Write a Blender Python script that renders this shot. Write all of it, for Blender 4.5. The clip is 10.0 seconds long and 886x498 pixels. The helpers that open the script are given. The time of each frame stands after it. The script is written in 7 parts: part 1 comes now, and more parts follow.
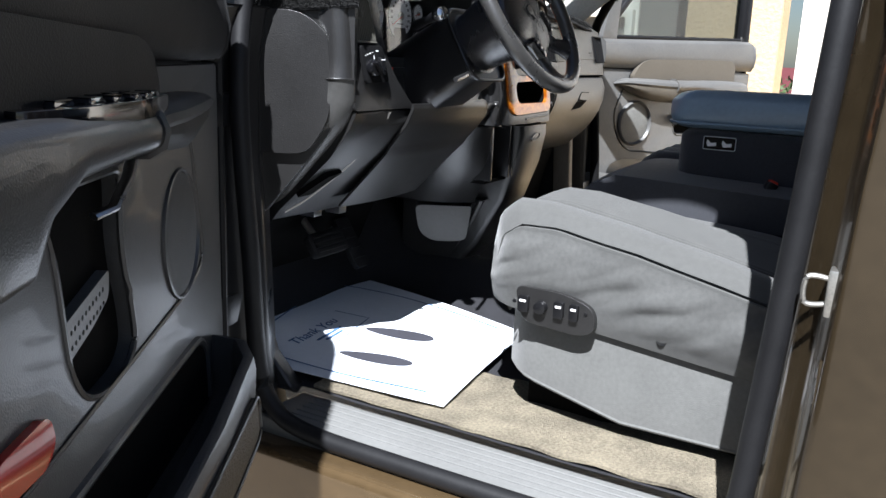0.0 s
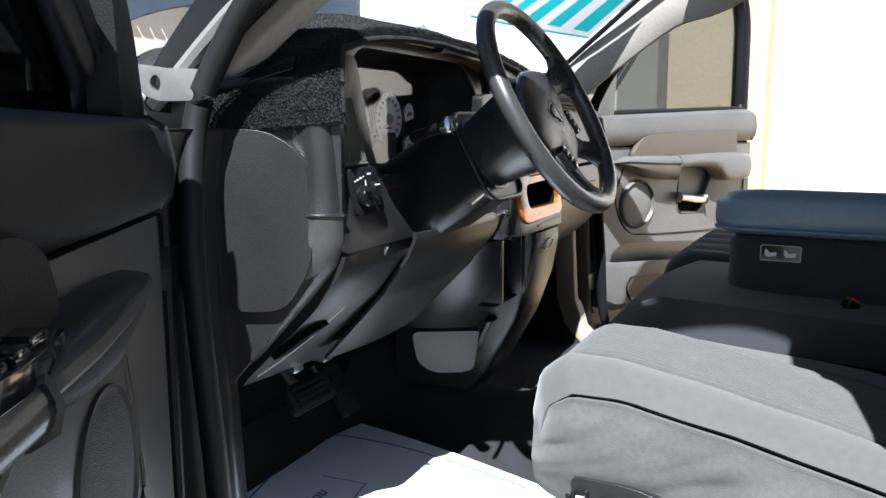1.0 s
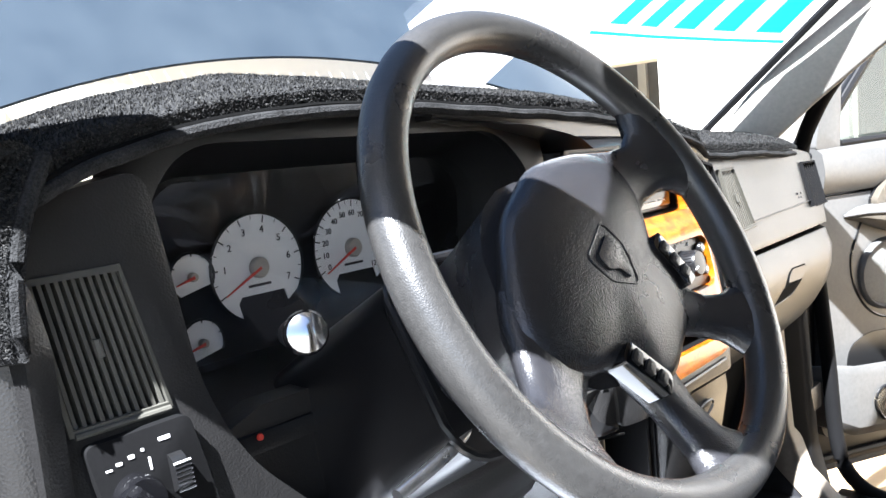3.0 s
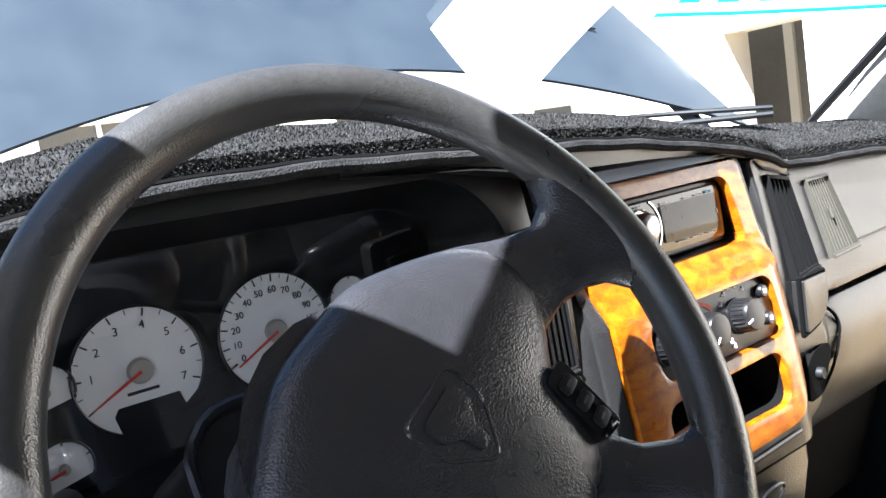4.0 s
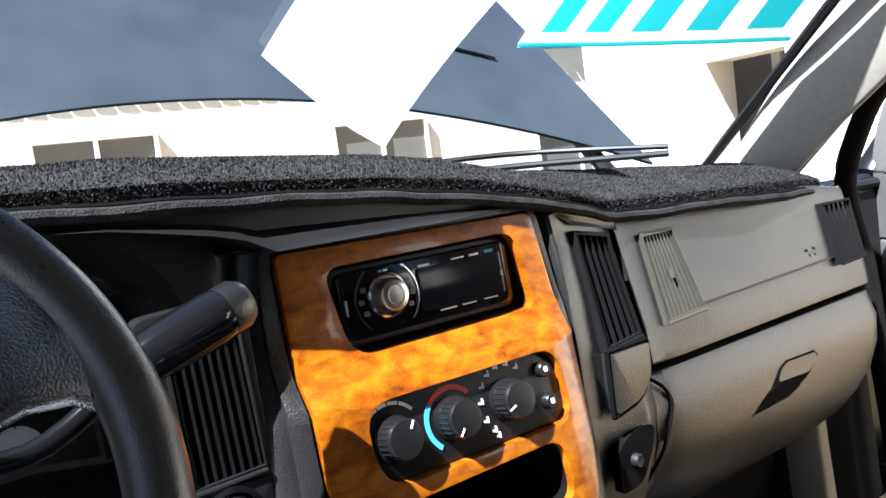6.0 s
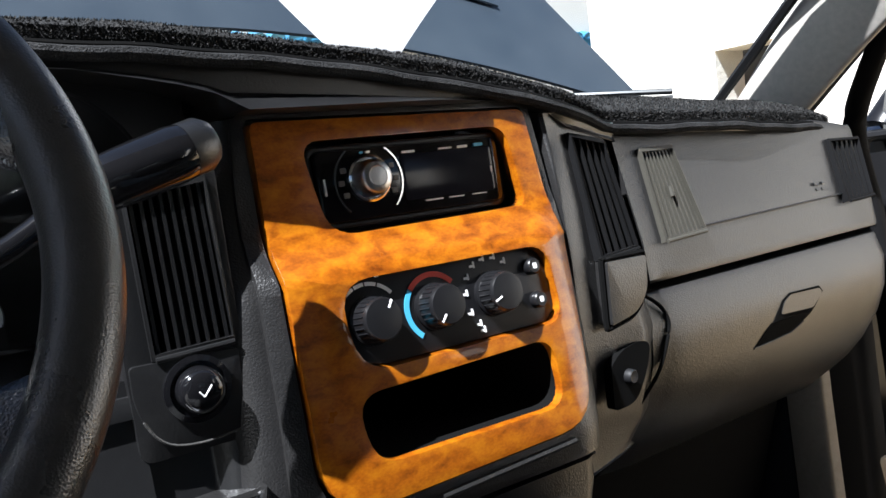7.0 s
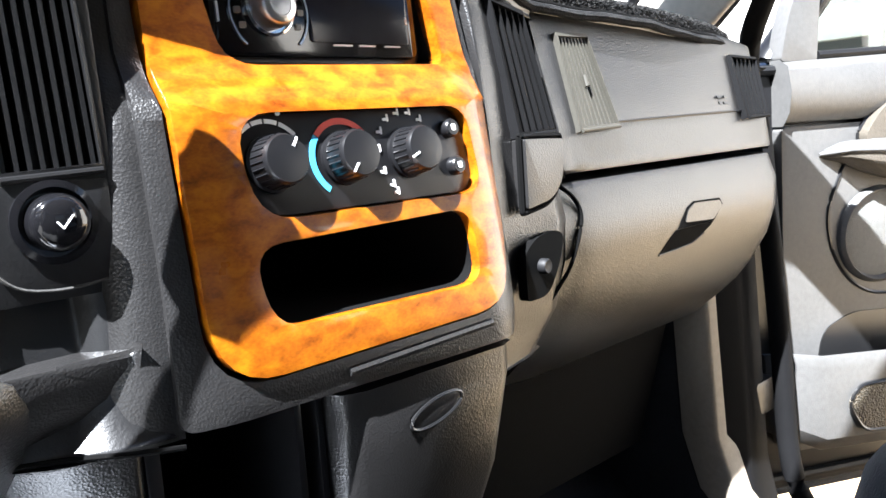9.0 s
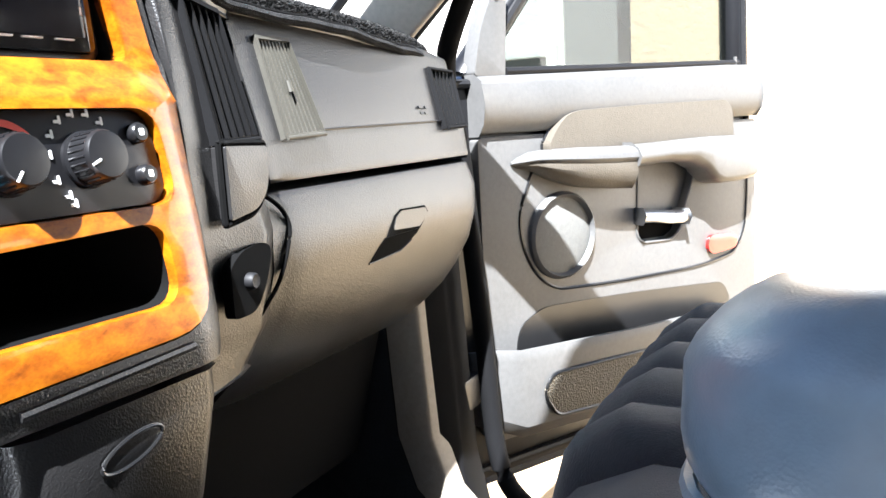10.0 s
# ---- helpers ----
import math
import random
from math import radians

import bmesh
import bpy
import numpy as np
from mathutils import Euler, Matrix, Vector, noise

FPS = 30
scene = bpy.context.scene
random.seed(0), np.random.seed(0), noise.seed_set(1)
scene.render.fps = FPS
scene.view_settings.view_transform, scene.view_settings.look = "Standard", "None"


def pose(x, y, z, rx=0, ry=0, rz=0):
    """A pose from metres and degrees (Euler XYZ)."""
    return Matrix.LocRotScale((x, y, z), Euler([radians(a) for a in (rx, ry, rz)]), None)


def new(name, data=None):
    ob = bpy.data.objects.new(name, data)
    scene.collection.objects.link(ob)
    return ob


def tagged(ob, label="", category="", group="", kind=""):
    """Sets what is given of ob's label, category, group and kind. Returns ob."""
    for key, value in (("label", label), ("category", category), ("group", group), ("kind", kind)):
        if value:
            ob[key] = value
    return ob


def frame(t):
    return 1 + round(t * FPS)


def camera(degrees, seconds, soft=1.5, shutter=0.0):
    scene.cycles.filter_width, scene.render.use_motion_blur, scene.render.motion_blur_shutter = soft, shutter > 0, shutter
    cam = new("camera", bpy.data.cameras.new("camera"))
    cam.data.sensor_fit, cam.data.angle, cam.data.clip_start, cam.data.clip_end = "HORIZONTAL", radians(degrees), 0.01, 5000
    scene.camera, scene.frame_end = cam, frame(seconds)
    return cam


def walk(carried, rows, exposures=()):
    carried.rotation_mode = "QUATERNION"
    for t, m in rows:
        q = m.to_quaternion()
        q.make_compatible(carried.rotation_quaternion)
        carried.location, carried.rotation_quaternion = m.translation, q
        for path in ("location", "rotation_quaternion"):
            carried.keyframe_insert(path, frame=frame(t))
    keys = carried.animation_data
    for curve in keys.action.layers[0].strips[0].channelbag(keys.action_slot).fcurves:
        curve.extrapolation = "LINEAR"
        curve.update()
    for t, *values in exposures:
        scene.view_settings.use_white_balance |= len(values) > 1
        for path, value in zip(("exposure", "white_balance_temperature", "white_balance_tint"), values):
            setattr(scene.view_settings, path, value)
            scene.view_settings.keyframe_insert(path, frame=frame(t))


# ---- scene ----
PATH = [
    (0, -2.0203, -0.8981, 1.1286, 76.62, -2.25, -60.20),
    (0.5, -1.8755, -0.7611, 1.1656, 78.12, -0.95, -61.58),
    (1, -1.7328, -0.6501, 1.2163, 80.71, 0.19, -62.91),
    (1.5, -1.5403, -0.6042, 1.2352, 80.07, 2.06, -59.12),
    (2, -1.3325, -0.5685, 1.2563, 79.67, 3.00, -53.19),
    (2.5, -1.1237, -0.5138, 1.2701, 81.49, 3.47, -51.69),
    (2.7, -1.0488, -0.4954, 1.2857, 82.11, 3.89, -50.63),
    (3.8, -0.7122, -0.5154, 1.3392, 83.17, 8.99, -37.00),
    (4, -0.6700, -0.5053, 1.3480, 82.48, 8.89, -36.54),
    (4.5, -0.5746, -0.4890, 1.3586, 81.17, 8.03, -36.96),
    (5, -0.4924, -0.5147, 1.3507, 81.85, 8.39, -36.96),
    (5.5, -0.4233, -0.5422, 1.3448, 82.99, 8.33, -36.54),
    (5.7, -0.3996, -0.5644, 1.3457, 83.47, 8.18, -35.66),
    (6.8, -0.3616, -0.5535, 1.2490, 85.01, 6.86, -34.85),
    (7, -0.3585, -0.5459, 1.2288, 84.43, 6.55, -34.49),
    (7.5, -0.3585, -0.5251, 1.1974, 81.60, 4.85, -33.88),
    (8, -0.3624, -0.4995, 1.1526, 81.02, 5.19, -33.33),
    (8.5, -0.3574, -0.4750, 1.1352, 81.76, 4.85, -34.70),
    (9, -0.3521, -0.4635, 1.1306, 82.00, 4.00, -43.63),
    (9.5, -0.3378, -0.4467, 1.1253, 81.92, 3.59, -54.94),
    (10, -0.3259, -0.4487, 1.1287, 81.35, 3.18, -63.69),
]
cam = camera(57.0, 10.0)
walk(cam, [(r[0], pose(*r[1:])) for r in PATH],
     exposures=[(t, s, 5900, 10) for t, s in ((0, 1.65), (1.0, 1.77), (1.8, 2.25), (2.6, 3.05), (4.0, 3.0), (5.0, 2.72), (5.7, 2.45), (7.0, 1.75), (8.0, 2.4), (8.5, 2.92), (9.0, 3.05), (9.5, 3.05), (10.0, 3.05))])

# ---- daylight ----
SUN_DIR = Vector((0.545, 0.175, -0.82)).normalized()   # the way the sunlight goes
world = bpy.data.worlds.new("sky")
scene.world = world
world.use_nodes = True
wn = world.node_tree.nodes
sky = wn.new("ShaderNodeTexSky")
sky.sky_type = "NISHITA"
sky.sun_disc = False
sky.sun_elevation = math.asin(-SUN_DIR.z)
sky.sun_rotation = math.atan2(-SUN_DIR.x, -SUN_DIR.y)
sky.air_density, sky.dust_density, sky.ozone_density = 1.0, 1.0, 1.2
wn["Background"].inputs[1].default_value = 0.025
world.node_tree.links.new(sky.outputs[0], wn["Background"].inputs[0])
sun_data = bpy.data.lights.new("sun", "SUN")
sun_data.energy, sun_data.angle, sun_data.color = 5.0, radians(0.55), (1.0, 0.98, 0.95)
sun = new("sun", sun_data)
sun.rotation_euler = SUN_DIR.to_track_quat("-Z", "Y").to_euler()

# ---- materials ----
def mat(name, color, rough=0.5, metal=0.0, spec=0.5, var=0.15, scale=8.0, bump=0.0, bscale=400.0, bdist=0.001,
        fine=0.0, coat=0.0, kind="noise", color2=None, sheen=0.0, trans=0.0, alpha=1.0, island=0.0):
    """A procedural surface: two scales of colour variation, a fine relief and roughness that follows them."""
    m = bpy.data.materials.new(name)
    m.use_nodes = True
    nt = m.node_tree
    bsdf = nt.nodes["Principled BSDF"]
    L = nt.links.new
    co = nt.nodes.new("ShaderNodeTexCoord")
    n1 = nt.nodes.new("ShaderNodeTexNoise")
    n1.inputs["Scale"].default_value, n1.inputs["Detail"].default_value = scale, 5
    n2 = nt.nodes.new("ShaderNodeTexNoise")
    n2.inputs["Scale"].default_value, n2.inputs["Detail"].default_value = scale * 14, 3
    L(co.outputs["Object"], n1.inputs["Vector"])
    L(co.outputs["Object"], n2.inputs["Vector"])
    add = nt.nodes.new("ShaderNodeMath")
    add.operation = "ADD"
    L(n1.outputs["Fac"], add.inputs[0])
    L(n2.outputs["Fac"], add.inputs[1])
    ramp = nt.nodes.new("ShaderNodeMapRange")
    ramp.inputs[1].default_value, ramp.inputs[2].default_value = 0.6, 1.4
    L(add.outputs[0], ramp.inputs[0])
    mix = nt.nodes.new("ShaderNodeMix")
    mix.data_type = "RGBA"
    c = Vector(color)
    c2 = Vector(color2) if color2 else c * (1 + var)
    mix.inputs[6].default_value = (*(c * (1 - var)), 1)
    mix.inputs[7].default_value = (*c2, 1)
    L(ramp.outputs[0], mix.inputs[0])
    L(mix.outputs[2], bsdf.inputs["Base Color"])
    rr_ = nt.nodes.new("ShaderNodeMapRange")
    rr_.inputs[3].default_value, rr_.inputs[4].default_value = max(rough - 0.08, 0.02), min(rough + 0.08, 1)
    L(n1.outputs["Fac"], rr_.inputs[0])
    L(rr_.outputs[0], bsdf.inputs["Roughness"])
    bsdf.inputs["Metallic"].default_value = metal
    bsdf.inputs["Specular IOR Level"].default_value = spec
    bsdf.inputs["Coat Weight"].default_value = coat
    bsdf.inputs["Coat Roughness"].default_value = 0.05
    bsdf.inputs["Sheen Weight"].default_value = sheen
    bsdf.inputs["Transmission Weight"].default_value = trans
    bsdf.inputs["Alpha"].default_value = alpha
    if bump:
        if kind == "leather":
            tx = nt.nodes.new("ShaderNodeTexVoronoi")
            tx.inputs["Scale"].default_value = bscale
            out = tx.outputs["Distance"]
        else:
            tx = nt.nodes.new("ShaderNodeTexNoise")
            tx.inputs["Scale"].default_value, tx.inputs["Detail"].default_value = bscale, 4
            out = tx.outputs["Fac"]
        warp = nt.nodes.new("ShaderNodeVectorMath")
        warp.operation = "ADD"
        wnz = nt.nodes.new("ShaderNodeTexNoise")
        wnz.inputs["Scale"].default_value = bscale * 0.4
        sc = nt.nodes.new("ShaderNodeVectorMath")
        sc.operation = "SCALE"
        sc.inputs["Scale"].default_value = 1.2 / bscale
        L(co.outputs["Object"], wnz.inputs["Vector"])
        L(wnz.outputs["Color"], sc.inputs[0])
        L(co.outputs["Object"], warp.inputs[0])
        L(sc.outputs[0], warp.inputs[1])
        L(warp.outputs[0], tx.inputs["Vector"])
        bp = nt.nodes.new("ShaderNodeBump")
        bp.inputs["Strength"].default_value, bp.inputs["Distance"].default_value = bump, bdist
        L(out, bp.inputs["Height"])
        L(bp.outputs[0], bsdf.inputs["Normal"])
    return m


def burl(name):
    """Lacquered burl wood: swirling amber grain under a glossy coat."""
    m = mat(name, (0.35, 0.12, 0.02), 0.3, coat=0.5, var=0.3)
    nt = m.node_tree
    L = nt.links.new
    bsdf = nt.nodes["Principled BSDF"]
    co = nt.nodes.new("ShaderNodeTexCoord")
    n = nt.nodes.new("ShaderNodeTexNoise")
    n.inputs["Scale"].default_value, n.inputs["Detail"].default_value, n.inputs["Distortion"].default_value = 48, 9, 0.5
    mp = nt.nodes.new("ShaderNodeMapping")
    mp.inputs["Scale"].default_value = (1.0, 1.0, 1.7)
    L(co.outputs["Object"], mp.inputs["Vector"])
    L(mp.outputs[0], n.inputs["Vector"])
    w = nt.nodes.new("ShaderNodeTexNoise")
    w.inputs["Scale"].default_value, w.inputs["Detail"].default_value = 330, 3
    L(mp.outputs[0], w.inputs["Vector"])
    av = nt.nodes.new("ShaderNodeMath")
    av.operation = "MULTIPLY_ADD"
    av.inputs[1].default_value = 0.35
    L(w.outputs["Fac"], av.inputs[0])
    L(n.outputs["Fac"], av.inputs[2])
    cr = nt.nodes.new("ShaderNodeValToRGB")
    cr.color_ramp.elements[0].position, cr.color_ramp.elements[0].color = 0.38, (0.10, 0.018, 0.001, 1)
    cr.color_ramp.elements[1].position, cr.color_ramp.elements[1].color = 0.92, (0.44, 0.150, 0.003, 1)
    e = cr.color_ramp.elements.new(0.62)
    e.color = (0.27, 0.070, 0.0015, 1)
    L(av.outputs[0], cr.inputs[0])
    L(cr.outputs[0], bsdf.inputs["Base Color"])
    return m


def glass(name, tint=(0.9, 0.95, 0.95), gloss=0.06):
    """A thin pane: straight-through tinted light and a little mirror gloss."""
    m = bpy.data.materials.new(name)
    m.use_nodes = True
    nt = m.node_tree
    nt.nodes.clear()
    out = nt.nodes.new("ShaderNodeOutputMaterial")
    tr = nt.nodes.new("ShaderNodeBsdfTransparent")
    tr.inputs[0].default_value = (*tint, 1)
    gl = nt.nodes.new("ShaderNodeBsdfGlossy")
    gl.inputs["Roughness"].default_value = 0.02
    mx = nt.nodes.new("ShaderNodeMixShader")
    mx.inputs[0].default_value = gloss
    nt.links.new(tr.outputs[0], mx.inputs[1])
    nt.links.new(gl.outputs[0], mx.inputs[2])
    nt.links.new(mx.outputs[0], out.inputs[0])
    return m


M = dict(
    dash=mat("dash_plastic", (0.017, 0.0165, 0.0165), 0.32, spec=0.72, bump=0.42, bscale=560, bdist=0.0006, kind="leather"),
    dash_dark=mat("dark_plastic", (0.010, 0.010, 0.0105), 0.32, spec=0.7, bump=0.3, bscale=500, bdist=0.0006),
    black=mat("black_plastic", (0.008, 0.008, 0.009), 0.3),
    gloss_black=mat("gloss_black", (0.006, 0.006, 0.007), 0.08, coat=0.5),
    # near-black: deep shade of recesses and gaps put into the colour
    void=mat("cavity_shade", (0.004, 0.004, 0.004), 0.95, spec=0.08),
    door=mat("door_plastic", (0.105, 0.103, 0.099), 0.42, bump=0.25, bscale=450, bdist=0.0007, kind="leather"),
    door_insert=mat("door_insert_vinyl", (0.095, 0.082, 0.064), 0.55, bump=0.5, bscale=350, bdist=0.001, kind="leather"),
    # driver's door: the passenger trim and insert darkened for shade, lower panel less
    door_shaded=mat("shaded_door_plastic", (0.017, 0.017, 0.018), 0.36, coat=0.1, bump=0.25, bscale=450, bdist=0.0007, kind="leather"),
    door_half_shaded=mat("half_shaded_door_plastic", (0.048, 0.048, 0.049), 0.40, coat=0.1, bump=0.25, bscale=450, bdist=0.0007, kind="leather"),
    insert_shaded=mat("shaded_door_insert", (0.010, 0.010, 0.0105), 0.55, spec=0.25, bump=0.3, bscale=420, bdist=0.0008, kind="leather"),
    pillar=mat("pillar_trim", (0.42, 0.39, 0.35), 0.6, bump=0.2, bscale=500, bdist=0.0006),
    matfibre=mat("carpet_fibre", (0.028, 0.028, 0.029), 1.0, spec=0.1, var=0.5, scale=40),
    matfelt=mat("dash_mat_carpet", (0.028, 0.028, 0.0285), 1.0, spec=0.1, var=0.8, scale=45, bump=0.8, bscale=600, bdist=0.004),
    carpet=mat("floor_carpet", (0.02, 0.02, 0.024), 0.95, var=0.4, scale=20, bump=1.0, bscale=700, bdist=0.004),
    carpet_worn=mat("dusty_carpet", (0.2, 0.17, 0.125), 0.95, var=0.5, scale=14, bump=1.0, bscale=500, bdist=0.006, color2=(0.36, 0.31, 0.22)),
    cloth=mat("seat_cloth", (0.070, 0.070, 0.067), 0.9, var=0.12, scale=7, bump=0.5, bscale=900, bdist=0.0012, sheen=0.3),
    cloth_side=mat("worn_velour", (0.072, 0.072, 0.069), 0.9, var=0.22, scale=9, bump=0.6, bscale=700, bdist=0.0015, sheen=0.3),
    cloth_skirt=mat("seat_skirt_cloth", (0.115, 0.115, 0.110), 0.9, var=0.16, scale=10, bump=0.5, bscale=800, bdist=0.0012, sheen=0.3),
    cloth_rib=mat("seat_rib_cloth", (0.060, 0.060, 0.057), 0.9, var=0.2, scale=30, bump=0.8, bscale=600, bdist=0.0015, sheen=0.3),
    cloth_dark=mat("dark_seat_cloth", (0.035, 0.037, 0.045), 0.9, var=0.2, scale=12, bump=0.6, bscale=700, bdist=0.0015, sheen=0.3),
    # dark navy vinyl lightened to pale blue: the sky's reflection is in the base colour
    vinyl_sky_sheen=mat("sky_sheen_vinyl", (0.22, 0.31, 0.41), 0.32, spec=1.0, bump=0.14, bscale=700, bdist=0.0006, kind="leather", var=0.1),
    leather=mat("wheel_leather", (0.038, 0.037, 0.036), 0.29, spec=0.9, bump=0.25, bscale=900, bdist=0.0005, kind="leather", var=0.25, scale=20),
    hub=mat("hub_vinyl", (0.024, 0.024, 0.027), 0.27, spec=1.0, bump=0.35, bscale=800, bdist=0.0006, kind="leather"),
    burl=burl("burl_wood"),
    chrome=mat("chrome", (0.75, 0.75, 0.76), 0.12, metal=1.0, var=0.05),
    alu=mat("brushed_metal", (0.55, 0.55, 0.56), 0.3, metal=1.0, var=0.1, scale=40),
    steel=mat("bare_steel", (0.5, 0.48, 0.44), 0.35, metal=0.9, var=0.3, scale=30),
    rubber=mat("weatherstrip_rubber", (0.009, 0.009, 0.010), 0.55, spec=0.3, var=0.25, scale=25, bump=0.2, bscale=200),
    paint=mat("navy_paint", (0.02, 0.03, 0.055), 0.22, metal=0.3, coat=1.0, var=0.2, scale=2),
    gold=mat("gold_paint", (0.15, 0.10, 0.05), 0.25, metal=0.6, coat=0.8, var=0.15, scale=3),
    white_face=mat("gauge_face", (0.90, 0.91, 0.92), 0.6, var=0.03),
    moulding=mat("grey_moulding", (0.17, 0.17, 0.165), 0.38, var=0.1),
    bracket=mat("cast_metal", (0.15, 0.148, 0.145), 0.5, metal=0.3, var=0.15, scale=30),
    jamb=mat("dark_gold_jamb", (0.06, 0.043, 0.024), 0.25, metal=0.6, coat=0.6, var=0.2, scale=3),
    vent_pale=mat("pale_vent_plastic", (0.085, 0.082, 0.070), 0.5, var=0.12),
    vent_grey=mat("vent_plastic", (0.052, 0.049, 0.040), 0.45, var=0.1),
    # paler than the dash: lit gloss of the corner trim is in this grey
    corner=mat("grey_corner_trim", (0.065, 0.064, 0.062), 0.4, bump=0.3, bscale=420, bdist=0.0008, kind="leather"),
    seal=mat("dull_black_seal", (0.006, 0.006, 0.0065), 0.8, spec=0.12, var=0.2, scale=25),
    # passenger kick trim: tan bounced light put into the colour
    kick=mat("bounce_lit_kick_trim", (0.30, 0.255, 0.20), 0.5, bump=0.3, bscale=450, bdist=0.0007, kind="leather"),
    ink=mat("black_ink", (0.02, 0.02, 0.025), 0.6),
    white_ink=mat("white_ink", (0.88, 0.88, 0.88), 0.6, var=0.03),
    red=mat("red_print", (0.65, 0.05, 0.03), 0.5, var=0.05),
    blue=mat("blue_print", (0.08, 0.42, 0.65), 0.5, var=0.05),
    redlens=mat("red_reflector", (0.45, 0.015, 0.012), 0.15, coat=1.0, var=0.15, scale=40),
    paper=mat("white_paper", (0.80, 0.84, 0.9), 0.7, var=0.04, scale=6, bump=0.2, bscale=30, bdist=0.002),
    sheet=mat("thin_paper", (0.85, 0.86, 0.87), 0.8, var=0.02, scale=4, trans=0.0),
    blue_ink=mat("blue_ink", (0.07, 0.15, 0.3), 0.7),
    smoke=mat("dark_print", (0.035, 0.035, 0.045), 0.7),
    teal=mat("teal_film", (0.03, 0.45, 0.48), 0.5, var=0.05),
    stucco=mat("cream_stucco", (0.74, 0.71, 0.65), 0.9, var=0.07, scale=3, bump=0.5, bscale=60, bdist=0.01),
    stucco_tan=mat("tan_stucco", (0.58, 0.43, 0.26), 0.9, var=0.12, scale=2.5, bump=0.6, bscale=40, bdist=0.012),
    roof_tile=mat("blue_roof_tile", (0.06, 0.25, 0.42), 0.45, var=0.25, scale=2),
    frame_white=mat("white_window_frame", (0.72, 0.7, 0.64), 0.5, var=0.05),
    screen=mat("insect_screen", (0.16, 0.155, 0.145), 0.8, var=0.15, scale=3, bump=0.3, bscale=300),
    ground=mat("worn_asphalt", (0.14, 0.13, 0.115), 0.9, var=0.2, scale=1.2, bump=0.6, bscale=60, bdist=0.008),
    slab=mat("tan_concrete", (0.42, 0.31, 0.18), 0.9, var=0.12, scale=0.8, bump=0.5, bscale=40, bdist=0.01),
    hedge=mat("hedge_leaves", (0.05, 0.075, 0.025), 0.7, var=0.5, scale=6),
    maroon=mat("maroon_board", (0.13, 0.03, 0.035), 0.6),
    roof_liner=mat("headliner", (0.2, 0.195, 0.185), 0.95, bump=0.3, bscale=500),
    windscreen=glass("windscreen_glass", (0.93, 0.97, 0.98)),
    tint=glass("tinted_glass", (0.42, 0.45, 0.44)),
    dark_tint=glass("dark_tinted_glass", (0.07, 0.075, 0.08), 0.03),
    clear=glass("clear_cover", (0.97, 0.97, 0.97)),
)

def see_through(m, share, tone=(0.9, 0.9, 0.9)):
    """Let part of the light that falls on the far side of a thin sheet come through, spread out."""
    nt = m.node_tree
    tl = nt.nodes.new("ShaderNodeBsdfTranslucent")
    tl.inputs[0].default_value = (*tone, 1)
    mx = nt.nodes.new("ShaderNodeMixShader")
    mx.inputs[0].default_value = share
    nt.links.new(nt.nodes["Principled BSDF"].outputs[0], mx.inputs[1])
    nt.links.new(tl.outputs[0], mx.inputs[2])
    nt.links.new(mx.outputs[0], nt.nodes["Material Output"].inputs[0])


see_through(M["sheet"], 0.6)
def island_tone(m, dark, light):
    """Give each loose piece of a mesh its own tone between two colours."""
    nt = m.node_tree
    geo = nt.nodes.new("ShaderNodeNewGeometry")
    cr = nt.nodes.new("ShaderNodeValToRGB")
    cr.color_ramp.elements[0].position, cr.color_ramp.elements[0].color = 0.35, (*dark, 1)
    cr.color_ramp.elements[1].position, cr.color_ramp.elements[1].color = 1.0, (*light, 1)
    nt.links.new(geo.outputs["Random Per Island"], cr.inputs[0])
    nt.links.new(cr.outputs[0], nt.nodes["Principled BSDF"].inputs["Base Color"])


island_tone(M["matfibre"], (0.020, 0.020, 0.0205), (0.065, 0.064, 0.061))
M["film"] = mat("white_film", (0.8, 0.82, 0.83), 0.5, var=0.02)
see_through(M["film"], 0.5)
see_through(M["teal"], 0.8, (0.06, 0.72, 0.78))

# ---- builders ----
def part(name, bm, material, parent=None, label="", smooth=40, bevel=0.0, seg=2):
    """One mesh object from a bmesh, with soft edges, under a thing or a part."""
    if bevel:
        bm.normal_update()
        es = [e for e in bm.edges if len(e.link_faces) == 2 and e.calc_face_angle(0) > radians(28)]
        if es:
            bmesh.ops.bevel(bm, geom=es, offset=bevel, offset_type="OFFSET", segments=seg, profile=0.6, affect="EDGES", clamp_overlap=True)
    bmesh.ops.recalc_face_normals(bm, faces=bm.faces)
    me = bpy.data.meshes.new(name)
    bm.to_mesh(me)
    bm.free()
    me.polygons.foreach_set("use_smooth", [True] * len(me.polygons))
    me.set_sharp_from_angle(angle=radians(smooth))
    me.materials.append(M[material] if isinstance(material, str) else material)
    ob = new(name, me)
    hang(ob, parent)
    return tagged(ob, label=label) if label else ob


def hang(ob, parent):
    if parent is not None:
        ob.parent = parent
        if parent.type == "EMPTY":
            ob.matrix_parent_inverse = Matrix.Translation(-parent.location)
    return ob


def thing(name, at, label, category, group="", kind=""):
    ob = new(name)
    ob.location = at
    ob.empty_display_size = 0.05
    return tagged(ob, label, category, group, kind)


def B():
    return bmesh.new()


def frame3(o, ux, uy):
    """A frame: origin, two directions in its plane and the normal."""
    ux, uy = Vector(ux).normalized(), Vector(uy).normalized()
    n = ux.cross(uy).normalized()
    uy = n.cross(ux)
    m = Matrix.Identity(4)
    m.col[0][:3], m.col[1][:3], m.col[2][:3], m.col[3][:3] = ux, uy, n, Vector(o)
    return m


